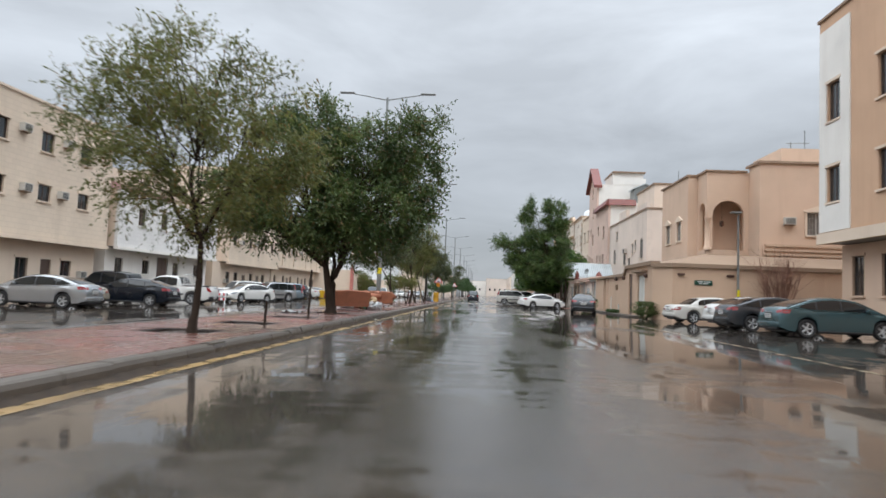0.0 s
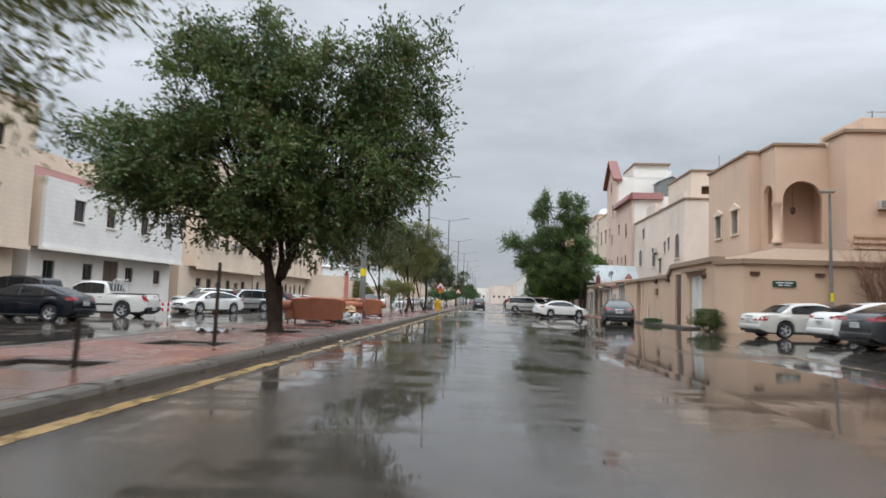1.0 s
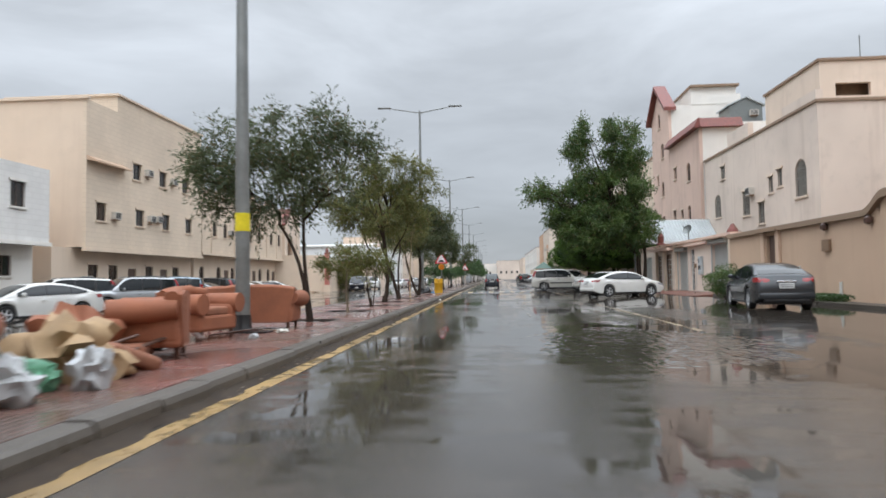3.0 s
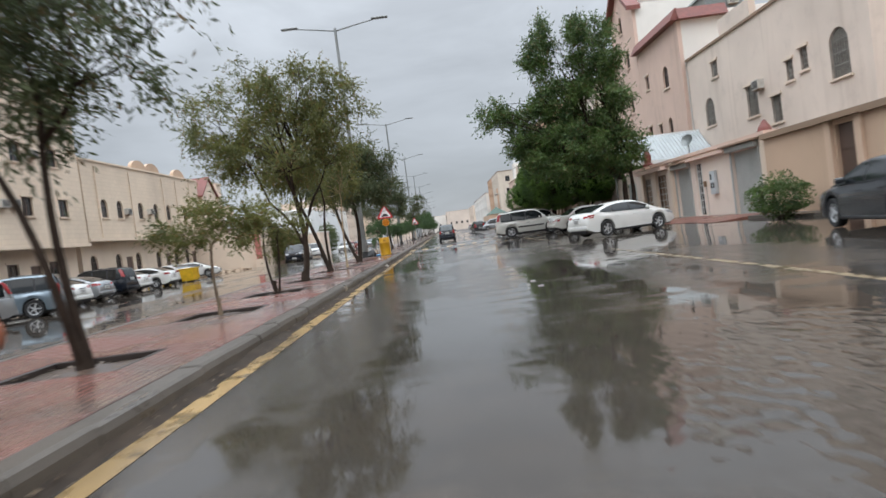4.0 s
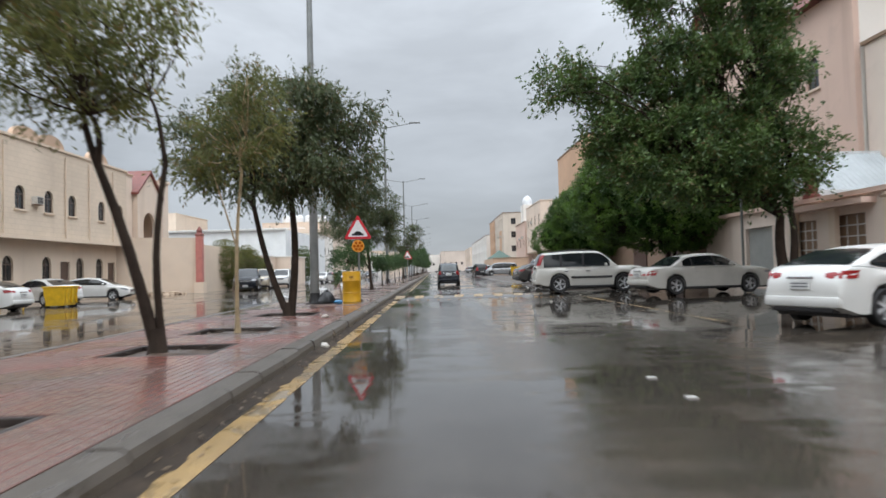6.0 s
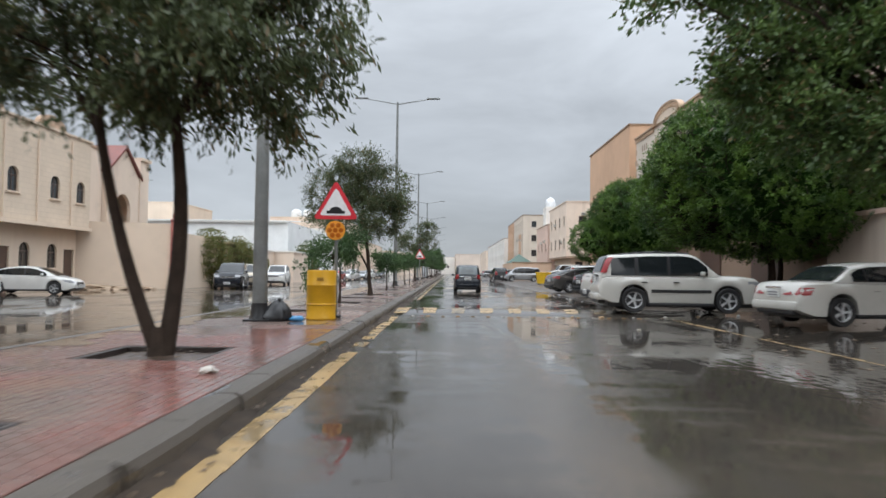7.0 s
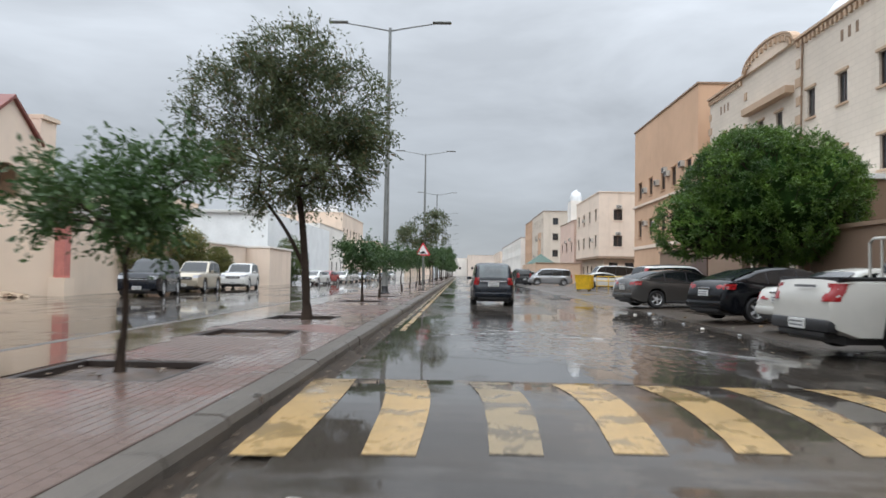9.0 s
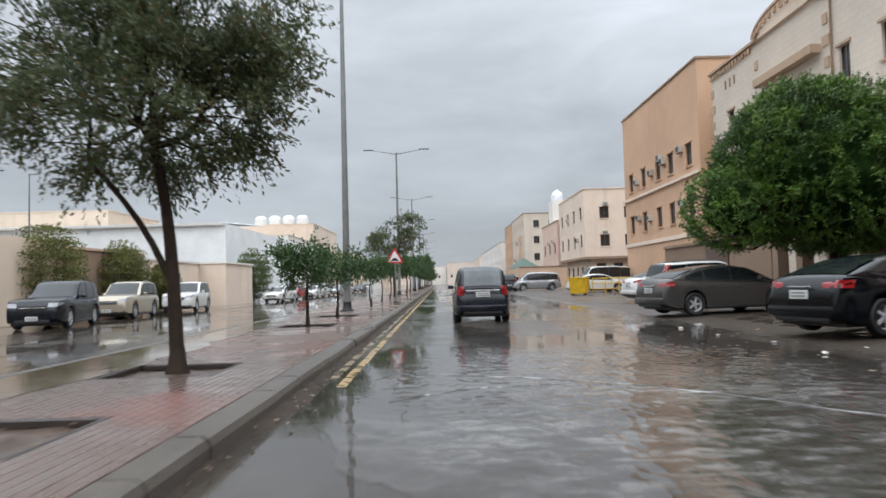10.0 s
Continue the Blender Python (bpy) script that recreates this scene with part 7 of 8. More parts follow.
def car_curves(kind):
    """Lengths and side profile, x forward from the middle: (L, W, H, axles, wheel radius, top of body, roof line, side windows)."""
    if kind == "sedan":
        return dict(L=4.68, W=1.82, H=1.45, axles=(-1.37, 1.37), r=0.33,
                    top=([-2.34, -2.31, -2.24, -2.1, -1.75, -1.2, 0.3, 1.0, 1.5, 1.95, 2.2, 2.31, 2.34], [0.60, 0.84, 1.03, 1.075, 1.065, 1.0, 0.96, 0.95, 0.92, 0.84, 0.74, 0.62, 0.52]),
                    roof=([-2.02, -1.6, -1.15, -0.75, -0.3, 0.1, 0.42, 0.8, 1.48], [1.06, 1.225, 1.36, 1.43, 1.46, 1.445, 1.40, 1.265, 0.94]),
                    panes=((-1.62, -1.02), (-0.97, -0.10), (-0.04, 0.98)), ws=(0.52, 1.42), rw=(-1.96, -1.16), tail=(0.92, 0.14, 0.30), lamp=(0.60, 0.76), clad=False)
    if kind == "saloon":
        return dict(L=4.85, W=1.84, H=1.42, axles=(-1.42, 1.40), r=0.32,
                    top=([-2.425, -2.40, -2.34, -2.2, -1.6, -1.2, 1.0, 1.5, 2.1, 2.33, 2.41, 2.425], [0.58, 0.80, 0.91, 0.955, 0.965, 0.955, 0.95, 0.93, 0.86, 0.78, 0.64, 0.52]),
                    roof=([-1.55, -1.2, -0.95, -0.6, 0.0, 0.3, 0.5, 1.15], [0.96, 1.19, 1.33, 1.395, 1.42, 1.40, 1.34, 0.955]),
                    panes=((-1.12, -0.80), (-0.74, 0.05), (0.11, 0.86)), ws=(0.46, 1.10), rw=(-1.52, -1.0), tail=(0.76, 0.17, 0.40), lamp=(0.60, 0.76), clad=False)
    if kind == "suv":
        return dict(L=4.55, W=1.80, H=1.70, axles=(-1.31, 1.31), r=0.36,
                    top=([-2.275, -2.25, -2.18, -1.6, 0.7, 1.15, 1.75, 2.10, 2.22, 2.26, 2.275], [0.55, 0.90, 1.02, 1.03, 1.03, 1.05, 1.04, 1.00, 0.94, 0.80, 0.55]),
                    roof=([-2.23, -2.12, -1.98, -0.9, 0.1, 0.36, 0.54, 1.12], [1.01, 1.42, 1.63, 1.69, 1.70, 1.67, 1.58, 1.04]),
                    panes=((-1.94, -1.28), (-1.17, -0.36), (-0.28, 0.76)), ws=(0.50, 1.08), rw=(-2.21, -1.99), tail=(1.35, 0.44, 0.07), lamp=(0.72, 0.92), clad=True)
    if kind == "big_suv":
        return dict(L=5.15, W=2.0, H=1.90, axles=(-1.47, 1.47), r=0.40,
                    top=([-2.575, -2.55, -2.5, -1.8, 0.4, 0.8, 1.6, 2.3, 2.48, 2.56, 2.575], [0.6, 1.0, 1.12, 1.15, 1.15, 1.20, 1.19, 1.13, 1.05, 0.8, 0.6]),
                    roof=([-2.52, -2.46, -2.34, -1.2, -0.5, -0.2, 0.0, 0.68], [1.10, 1.55, 1.80, 1.88, 1.88, 1.85, 1.77, 1.17]),
                    panes=((-2.32, -1.62), (-1.54, -0.70), (-0.62, 0.34)), ws=(-0.04, 0.64), rw=(-2.50, -2.33), tail=(1.15, 0.52, 0.2), lamp=(0.86, 1.02), clad=True)
    if kind == "van":
        return dict(L=4.35, W=1.70, H=1.70, axles=(-1.3, 1.35), r=0.315,
                    top=([-2.175, -2.15, -2.08, -1.5, 1.1, 1.6, 1.95, 2.12, 2.175], [0.5, 0.88, 0.98, 0.99, 0.97, 0.95, 0.86, 0.70, 0.52]),
                    roof=([-2.12, -2.0, -1.82, -0.8, 0.2, 0.7, 0.95, 1.75], [0.97, 1.38, 1.60, 1.69, 1.70, 1.66, 1.58, 0.94]),
                    panes=((-1.9, -1.2), (-1.13, -0.2), (-0.14, 0.72), (0.78, 1.3)), ws=(0.92, 1.70), rw=(-2.10, -1.83), tail=(0.96, 0.28, 0.11), lamp=(0.62, 0.80), clad=False)
    if kind == "bus":
        return dict(L=4.9, W=1.88, H=2.2, axles=(-1.35, 1.45), r=0.34,
                    top=([-2.45, -2.43, -2.4, -1.5, 1.3, 1.9, 2.25, 2.42, 2.45], [0.5, 0.9, 1.15, 1.15, 1.15, 1.12, 1.02, 0.75, 0.52]),
                    roof=([-2.41, -2.36, -2.2, -0.8, 1.0, 1.35, 1.5, 2.1], [1.13, 1.8, 2.08, 2.2, 2.18, 2.1, 2.0, 1.06]),
                    panes=((-2.2, -1.3), (-1.22, -0.2), (-0.12, 0.8), (0.88, 1.7)), ws=(1.45, 2.06), rw=(-2.39, -2.24), tail=(1.0, 0.45, 0.16), lamp=(0.70, 0.92), clad=False)
    # pickup
    return dict(L=5.15, W=1.80, H=1.76, axles=(-1.42, 1.58), r=0.38,
                top=([-2.575, -2.56, -2.5, -0.5, 1.2, 1.7, 2.3, 2.5, 2.575], [0.70, 1.05, 1.13, 1.13, 1.10, 1.10, 1.02, 0.86, 0.6]),
                roof=([-0.72, -0.58, -0.35, 0.2, 0.7, 0.95, 1.6], [1.12, 1.60, 1.71, 1.76, 1.73, 1.64, 1.09]),
                panes=((-0.45, 0.18), (0.24, 1.15)), ws=(0.90, 1.56), rw=(-0.69, -0.37), tail=(0.98, 0.34, 0.14), lamp=(0.74, 0.92), clad=False)


RIMS = {}


def wheel_meshes(r):
    if r in RIMS:
        return RIMS[r]
    turn = pose(0, 0, 0, 90, 0, 0)
    t = Shape().lathe([(r * 0.66, -0.09), (r * 0.93, -0.105), (r, -0.08), (r, 0.08), (r * 0.93, 0.105), (r * 0.66, 0.09), (r * 0.62, 0.0), (r * 0.66, -0.09)], 26, turn)
    rim = Shape().lathe([(r * 0.67, 0.085), (r * 0.62, 0.075), (r * 0.60, 0.02), (r * 0.2, 0.02), (0.001, 0.02)], 26, turn)
    for k in range(5):
        a = 2 * math.pi * k / 5
        rim.box((0.02, -r * 0.075, 0.02), (r * 0.64, r * 0.075, 0.072), turn @ pose(0, 0, 0, 0, 0, math.degrees(a)))
    rim.lathe([(r * 0.16, 0.02), (r * 0.16, 0.085), (0.001, 0.09)], 12, turn)
    dark = Shape().lathe([(r * 0.6, 0.024), (0.001, 0.024)], 26, turn)
    RIMS[r] = (t.mesh("tyre", TYRE, 40), rim.mesh("rim", RIM, 30), dark.mesh("hub_shadow_plate", TRIM))
    return RIMS[r]


def car(kind, paint, label, x, y, heading, z=None, group="parked cars", scale=1.0, category="car", name="car", rear_glass=None):
    c = car_curves(kind)
    L, W, r = c["L"], c["W"], c["r"]
    ax_z = r
    hgt = ground_z(x) if z is None else z
    g = thing(name, label, category, pose(x, y, hgt, 0, 0, heading) @ Matrix.Diagonal((scale, scale, scale, 1)), group)

    def half(u):
        e = max(0.0, (abs(u) - (L / 2 - 0.75)) / 0.75)
        return W / 2 * (1 - 0.16 * e ** 2.4)

    def topz(u):
        return sum(soft(*c["top"], u + d) for d in (-0.08, -0.04, 0, 0.04, 0.08)) / 5

    def roofz(u):
        return sum(soft(*c["roof"], u + d) for d in (-0.06, 0, 0.06)) / 3

    stations = sorted({*np.linspace(-L / 2, L / 2, 45).tolist(), *[a + dx for a in c["axles"] for dx in np.linspace(-r - 0.07, r + 0.07, 13)], -L / 2 + 0.03, L / 2 - 0.03})
    rows = []
    arch = r + 0.065
    for u in stations:
        hw, zt = half(u), topz(u)
        e = max(0.0, (abs(u) - (L / 2 - 0.35)) / 0.35)
        z0 = 0.20 + 0.14 * e + (0.06 if kind in ("suv", "big_suv", "pickup") else 0)
        for a in c["axles"]:
            if abs(u - a) < arch:
                z0 = max(z0, ax_z + math.sqrt(arch * arch - (u - a) ** 2) - 0.01)
        z0 = min(z0, zt - 0.12)
        d = zt - z0
        rows.append([(u, hw * 0.86, z0), (u, hw * 0.985, z0 + 0.03), (u, hw, z0 + d * 0.30), (u, hw * 1.0, z0 + d * 0.58), (u, hw * 0.985, zt - min(0.16, d * 0.35)), (u, hw * 0.945, zt - 0.04), (u, hw * 0.86, zt), (u, hw * 0.45, zt + 0.022), (u, 0, zt + 0.03)])
    n = len(rows[0])
    s = Shape()
    verts, faces = [], []
    full = 2 * n - 1
    for row in rows:
        verts += row + [(p[0], -p[1], p[2]) for p in reversed(row[:-1])]
    for i in range(len(rows) - 1):
        for j in range(full - 1):
            faces.append((i * full + j, (i + 1) * full + j, (i + 1) * full + j + 1, i * full + j + 1))
        faces.append((i * full + full - 1, (i + 1) * full + full - 1, (i + 1) * full, i * full))
    faces += [tuple(range(full)), tuple((len(rows) - 1) * full + j for j in reversed(range(full)))]
    s.add(verts, faces)
    part("body", s, paint, g, smooth=38)
    part("underbody", Shape().box((-L / 2 + 0.25, -W * 0.40, 0.17), (L / 2 - 0.25, W * 0.40, 0.62)), TRIM, g)

    # cabin
    r0, r1 = c["roof"][0][0], c["roof"][0][-1]
    us = np.linspace(r0 - 0.02, r1 + 0.02, 40)
    hmax = max(c["roof"][1])

    def cab(u):
        zb, zr = topz(u) - 0.01, max(roofz(u), topz(u) + 0.002)
        hb = half(u) * 0.905
        k = min(1.0, (zr - zb) / (hmax - 0.95))
        ht = hb - k * W * (0.115 if kind in ("sedan", "saloon") else 0.075)
        return zb, zr, hb, ht

    rows = []
    for u in us:
        zb, zr, hb, ht = cab(u)
        h = zr - zb
        rows.append([(u, hb, zb), (u, (hb * 0.55 + ht * 0.45), zb + h * 0.5), (u, ht, zr - min(0.07, h * 0.3)), (u, ht * 0.93, zr - min(0.02, h * 0.1)), (u, ht * 0.7, zr + 0.004), (u, 0, zr + 0.018)])
    n = len(rows[0])
    full = 2 * n - 1
    verts, faces = [], []
    for row in rows:
        verts += row + [(p[0], -p[1], p[2]) for p in reversed(row[:-1])]
    for i in range(len(rows) - 1):
        for j in range(full - 1):
            faces.append((i * full + j, (i + 1) * full + j, (i + 1) * full + j + 1, i * full + j + 1))
    part("cabin", Shape().add(verts, faces), paint, g, smooth=40)

    def side_point(u, z, sy):
        zb, zr, hb, ht = cab(u)
        k = min(1.0, max(0.0, (z - zb) / max(0.05, zr - zb)))
        return (u, sy * (hb + (ht - hb) * k * (0.9 if k < 0.5 else 1.0) + 0.012 + 0.012 * math.sin(math.pi * k)), z)

    for sy in (-1, 1):
        for a, b in c["panes"]:
            v, f = [], []
            m = 9
            for i in range(m):
                u = a + (b - a) * i / (m - 1)
                zb, zr, hb, ht = cab(u)
                lo, hi = zb + 0.035, max(zb + 0.04, zr - 0.085)
                for k in range(4):
                    v.append(side_point(u, lo + (hi - lo) * k / 3, sy))
            for i in range(m - 1):
                for k in range(3):
                    q = (i * 4 + k, (i + 1) * 4 + k, (i + 1) * 4 + k + 1, i * 4 + k + 1)
                    f.append(q if sy < 0 else tuple(reversed(q)))
            part("side_window", Shape().add(v, f), CAR_GLASS, g, smooth=60)
        for (_, a), (b, _) in zip(c["panes"], c["panes"][1:]):
            v = []
            for u in (a - 0.01, b + 0.01):
                zb, zr, hb, ht = cab(u)
                for k in range(4):
                    q = side_point(u, zb + 0.035 + (zr - 0.12 - zb) * k / 3, sy)
                    v.append((q[0], q[1] - sy * 0.004, q[2]))
            f = [(k, 4 + k, 5 + k, k + 1) for k in range(3)]
            part("window_pillar", Shape().add(v, f if sy < 0 else [tuple(reversed(q)) for q in f]), TRIM, g)
        # mirror and handles
        um = c["panes"][-1][1] - 0.18
        p = side_point(um, topz(um) + 0.09, sy)
        part("side_mirror", Shape().rounded((p[0], p[1] + sy * 0.12, p[2]), (0.11, 0.2, 0.13), 0.04), paint, g)
        for a, b in c["panes"][-2:]:
            part("door_handle", Shape().rounded((a + 0.14, sy * (half(a) + 0.012), topz(a) - 0.16), (0.17, 0.035, 0.03), 0.012), paint if kind in ("sedan", "saloon") else TRIM, g)
        if kind in ("suv", "pickup"):
            part("side_moulding", Shape().rounded(((c["axles"][0] + c["axles"][1]) / 2, sy * (W / 2 + 0.004), 0.62), (c["axles"][1] - c["axles"][0] - 0.95, 0.03, 0.09), 0.012), TRIM, g)
        part("sill", Shape().rounded(((c["axles"][0] + c["axles"][1]) / 2, sy * (W / 2 - 0.06), 0.235), (c["axles"][1] - c["axles"][0] - 2 * arch + 0.06, 0.13, 0.09), 0.03), TRIM, g)
        low_, high_ = c["lamp"]
        v = []
        for k in range(5):
            z = low_ + (high_ - low_) * k / 4
            u = next((q for q in np.linspace(L / 2, 0, 240) if topz(q) >= z + 0.015), L / 2)
            yo, ym, yc = half(u - 0.34) * 0.975 + 0.012, half(u - 0.14) * 0.975 + 0.012, half(u - 0.02) * 0.95
            v += [(u - 0.34, sy * yo, z), (u - 0.14, sy * ym, z), (u + 0.008, sy * yc, z), (u + 0.022, sy * (yc - 0.16), z), (u + 0.024, sy * (yc - 0.32), z), (u - 0.1, sy * (yc - 0.32), z)]
        f = [(k * 6 + a, k * 6 + a + 6, k * 6 + a + 7, k * 6 + a + 1) for k in range(4) for a in range(5)]
        part("headlight", Shape().add(v, f if sy > 0 else [tuple(reversed(q)) for q in f]), LENS, g, smooth=50)
        tz, th, tw = c["tail"]
        v = []
        for k in range(6):
            z = tz - th / 2 + th * k / 5
            u = next((q for q in np.linspace(-L / 2, 0, 240) if max(topz(q), roofz(q) if q > r0 else 0) >= z + 0.02), -L / 2)

            def flank(q):
                zt = topz(q)
                return half(q) * (0.985 if z < zt - 0.16 else 0.965 if z < zt - 0.04 else 0.93) if z < zt - 0.02 else abs(side_point(q, z, 1)[1])
            reach = 0.26 if kind in ("sedan", "saloon") else 0.13
            yo, ym, yc = flank(u + reach) + 0.012, flank(u + reach * 0.4) + 0.012, flank(u + 0.02) * 0.97
            v += [(u + reach, sy * yo, z), (u + reach * 0.4, sy * ym, z), (u - 0.004, sy * yc, z), (u - 0.022, sy * (yc - tw * 0.5), z), (u - 0.022, sy * (yc - tw), z), (u + 0.10, sy * (yc - tw), z)]
        f = [(k * 6 + a, k * 6 + a + 1, k * 6 + a + 7, k * 6 + a + 6) for k in range(5) for a in range(5)]
        part("tail_light", Shape().add(v, f if sy > 0 else [tuple(reversed(q)) for q in f]), TAIL, g, smooth=50)
    for nm, (a, b), front in (("windscreen", c["ws"], True), ("rear_window", c["rw"], False)):
        v, f = [], []
        m, q = 8, 9
        for i in range(m):
            u = a + (b - a) * i / (m - 1)
            zb, zr, hb, ht = cab(u)
            for k in range(q):
                t = -1 + 2 * k / (q - 1)
                v.append((u + (0.012 if front else -0.028), t * ht * 0.86, zr + 0.018 * (1 - t * t) + 0.010))
        for i in range(m - 1):
            for k in range(q - 1):
                f.append((i * q + k, (i + 1) * q + k, (i + 1) * q + k + 1, i * q + k + 1))
        part(nm, Shape().add(v, f), (rear_glass or CAR_GLASS) if not front else CAR_GLASS, g, smooth=60)
    ff = TRIM
    gz = 0.84 if kind in ("suv", "big_suv", "pickup") else 0.56
    gr = part("grille", Shape().rounded((L / 2 - 0.005, 0, gz), (0.05, W * 0.5, 0.17), 0.02), ff, g)
    part("grille_bar", Shape().rounded((L / 2 + 0.016, 0, gz), (0.02, W * 0.46, 0.035), 0.008), CHROME, gr)
    part("front_intake", Shape().rounded((L / 2 - 0.035, 0, 0.33), (0.05, W * 0.6, 0.13), 0.02), ff, g)
    part("rear_bumper", Shape().rounded((-L / 2 + 0.06, 0, 0.44), (0.22, W * 0.86, 0.20), 0.06), TRIM if kind in ("pickup", "big_suv") else paint, g, smooth=40)
    part("rear_valance", Shape().rounded((-L / 2 + 0.10, 0, 0.30), (0.2, W * 0.7, 0.10), 0.03), TRIM, g)
    for ex, zz in ((-L / 2 - 0.012, 0.74 if kind == "sedan" else 0.70 if kind == "saloon" else 0.84 if kind == "van" else 0.96 if kind == "suv" else 0.70), (L / 2 + 0.014, 0.44)):
        if kind == "pickup" and ex < 0:
            ex, zz = -L / 2 - 0.055, 0.45
        pl = part("number_plate", Shape().rounded((ex, 0, zz), (0.03, 0.42, 0.16), 0.008), PLATE, g)
        e2 = ex + math.copysign(0.017, ex)
        part("plate_bar", Shape().box((e2 - 0.002, -0.17, zz + 0.016), (e2 + 0.002, 0.17, zz + 0.042)), PLATE_INK, pl)
        part("plate_bar", Shape().box((e2 - 0.002, -0.17, zz - 0.042), (e2 + 0.002, 0.17, zz - 0.016)), PLATE_INK, pl)
    if kind == "pickup":
        part("bed_liner", Shape().box((-L / 2 + 0.12, -W / 2 + 0.14, 1.10), (-0.78, W / 2 - 0.14, 1.166)), TRIM, g)
        for k in range(4):
            part("cab_guard_bar", Shape().tube([(-0.86, -0.45 + 0.3 * k, 1.12), (-0.86, -0.45 + 0.3 * k, 1.84)], [0.02, 0.02], 6), paint, g)
        part("cab_guard_rail", Shape().tube([(-0.86, -0.74, 1.12), (-0.86, -0.74, 1.78), (-0.86, -0.64, 1.86), (-0.86, 0.64, 1.86), (-0.86, 0.74, 1.78), (-0.86, 0.74, 1.12)], [0.027] * 6, 7), paint, g, smooth=60)
        for sy in (-1, 1):
            part("bed_rail", Shape().tube([(-2.4, sy * 0.78, 1.16), (-0.9, sy * 0.78, 1.17)], [0.025, 0.025], 6), TRIM, g)
        part("tailgate_lettering", Shape().box((-L / 2 - 0.022, -0.42, 1.02), (-L / 2 - 0.004, 0.10, 1.06)), PLATE_INK, g)
    if kind in ("suv", "big_suv"):
        for sy in (-1, 1):
            part("roof_rail", Shape().tube([(-1.7, sy * W * 0.33, roofz(-1.7) + 0.02), (-0.8, sy * W * 0.33, roofz(-0.8) + 0.05), (0.3, sy * W * 0.33, roofz(0.3) + 0.02)], [0.02] * 3, 6), TRIM, g, smooth=60)
    if kind in ("sedan", "saloon", "van"):
        part("garnish", Shape().rounded((-L / 2 - 0.004, 0, 0.87 if kind == "sedan" else 0.84 if kind == "saloon" else 0.96), (0.03, 0.55 if kind in ("sedan", "saloon") else 1.05, 0.045), 0.01), CHROME, g)
    tyre, rim, plate = wheel_meshes(r)
    for a in c["axles"]:
        for sy in (-1, 1):
            w = part("wheel", tyre, TYRE, g, at=pose(a, sy * (W / 2 - 0.115), ax_z, 0, 0, 180 if sy > 0 else 0))
            part("rim", rim, RIM, w)
            part("hub_shadow", plate, TRIM, w)
    return g


P_WHITE = car_paint("white_car_paint", (0.61, 0.605, 0.58))
P_CREAM = car_paint("aged_white_car_paint", (0.50, 0.485, 0.445))
P_GREY = car_paint("dark_grey_car_paint", (0.045, 0.048, 0.053), 0.4, 0.2, 0.35)
P_MID = car_paint("mid_grey_car_paint", (0.088, 0.084, 0.080), 0.5, 0.2, 0.35)
P_BLACK = car_paint("black_car_paint", (0.004, 0.0045, 0.006), 0, 0.12, 0.25)
P_NAVY = car_paint("dark_navy_car_paint", (0.006, 0.009, 0.015), 0.1, 0.2, 0.3)
P_TEAL = car_paint("grey_teal_car_paint", (0.055, 0.10, 0.11), 0.4)
P_SILVER = car_paint("silver_car_paint", (0.36, 0.37, 0.38), 0.6)
P_BLUE = car_paint("silver_blue_car_paint", (0.20, 0.25, 0.29), 0.5)
P_BEIGE = car_paint("beige_car_paint", (0.42, 0.37, 0.29), 0.3)
P_RED = car_paint("red_car_paint", (0.30, 0.03, 0.03), 0.1)

# lead car on the road
car("van", P_NAVY, "dark navy compact minivan standing on the wet road", -1.05, 100.3, 90, group="road cars", rear_glass=CAR_GLASS_SKYLIT)
# along the right-hand side
car("sedan", P_TEAL, "grey teal sedan parked nose to the wall", 13.4, 20.6, 4)
car("sedan", P_GREY, "dark grey sedan parked nose to the wall", 13.1, 24.6, 3)
car("sedan", P_WHITE, "white sedan parked between two others", 13.7, 28.0, 5)
car("saloon", P_CREAM, "older white saloon parked by the tan wall", 12.9, 32.0, 8)
car("sedan", P_GREY, "dark grey sedan parked beside the boundary wall", 8.1, 46.1, 82)
car("sedan", P_WHITE, "white sedan parked nose to the gates", 6.27, 61.2, 21, scale=0.955)
car("saloon", P_CREAM, "white saloon parked under the tall tree", 7.5, 72.95, 9, 0.14)
car("suv", P_CREAM, "white boxy crossover parked under the ficus tree", 4.5, 77.55, -3, 0.12, scale=1.02)
car("pickup", P_CREAM, "white double-cab pickup parked nose to the wall", 5.62, 83.3, 5, 0.10, category="pickup")
car("saloon", P_CREAM, "white saloon parked beside the pickup", 7.0, 87.5, 10, 0.1)
car("sedan", P_BLACK, "black sedan parked under the clipped ficus", 6.45, 90.9, 14, 0.1)
car("sedan", P_MID, "dark grey sedan with its tail to the road", 6.2, 98.7, 13, 0.08)
car("suv", P_WHITE, "white crossover parked past the ficus", 8.2, 104.5, 10, 0.1)
car("sedan", P_WHITE, "white sedan parked by the block", 8.6, 109.0, 8)
car("bus", P_WHITE, "white high-roof van by the yellow skip", 12.9, 139.5, 186, category="van")
car("sedan", P_WHITE, "white sedan parked beside the van", 10.4, 131.8, 10)
car("van", P_SILVER, "silver minivan parked across the junction", 8.0, 149.0, 181, scale=1.14)
car("big_suv", P_BLACK, "black large SUV parked far along", 4.9, 152.0, 96)
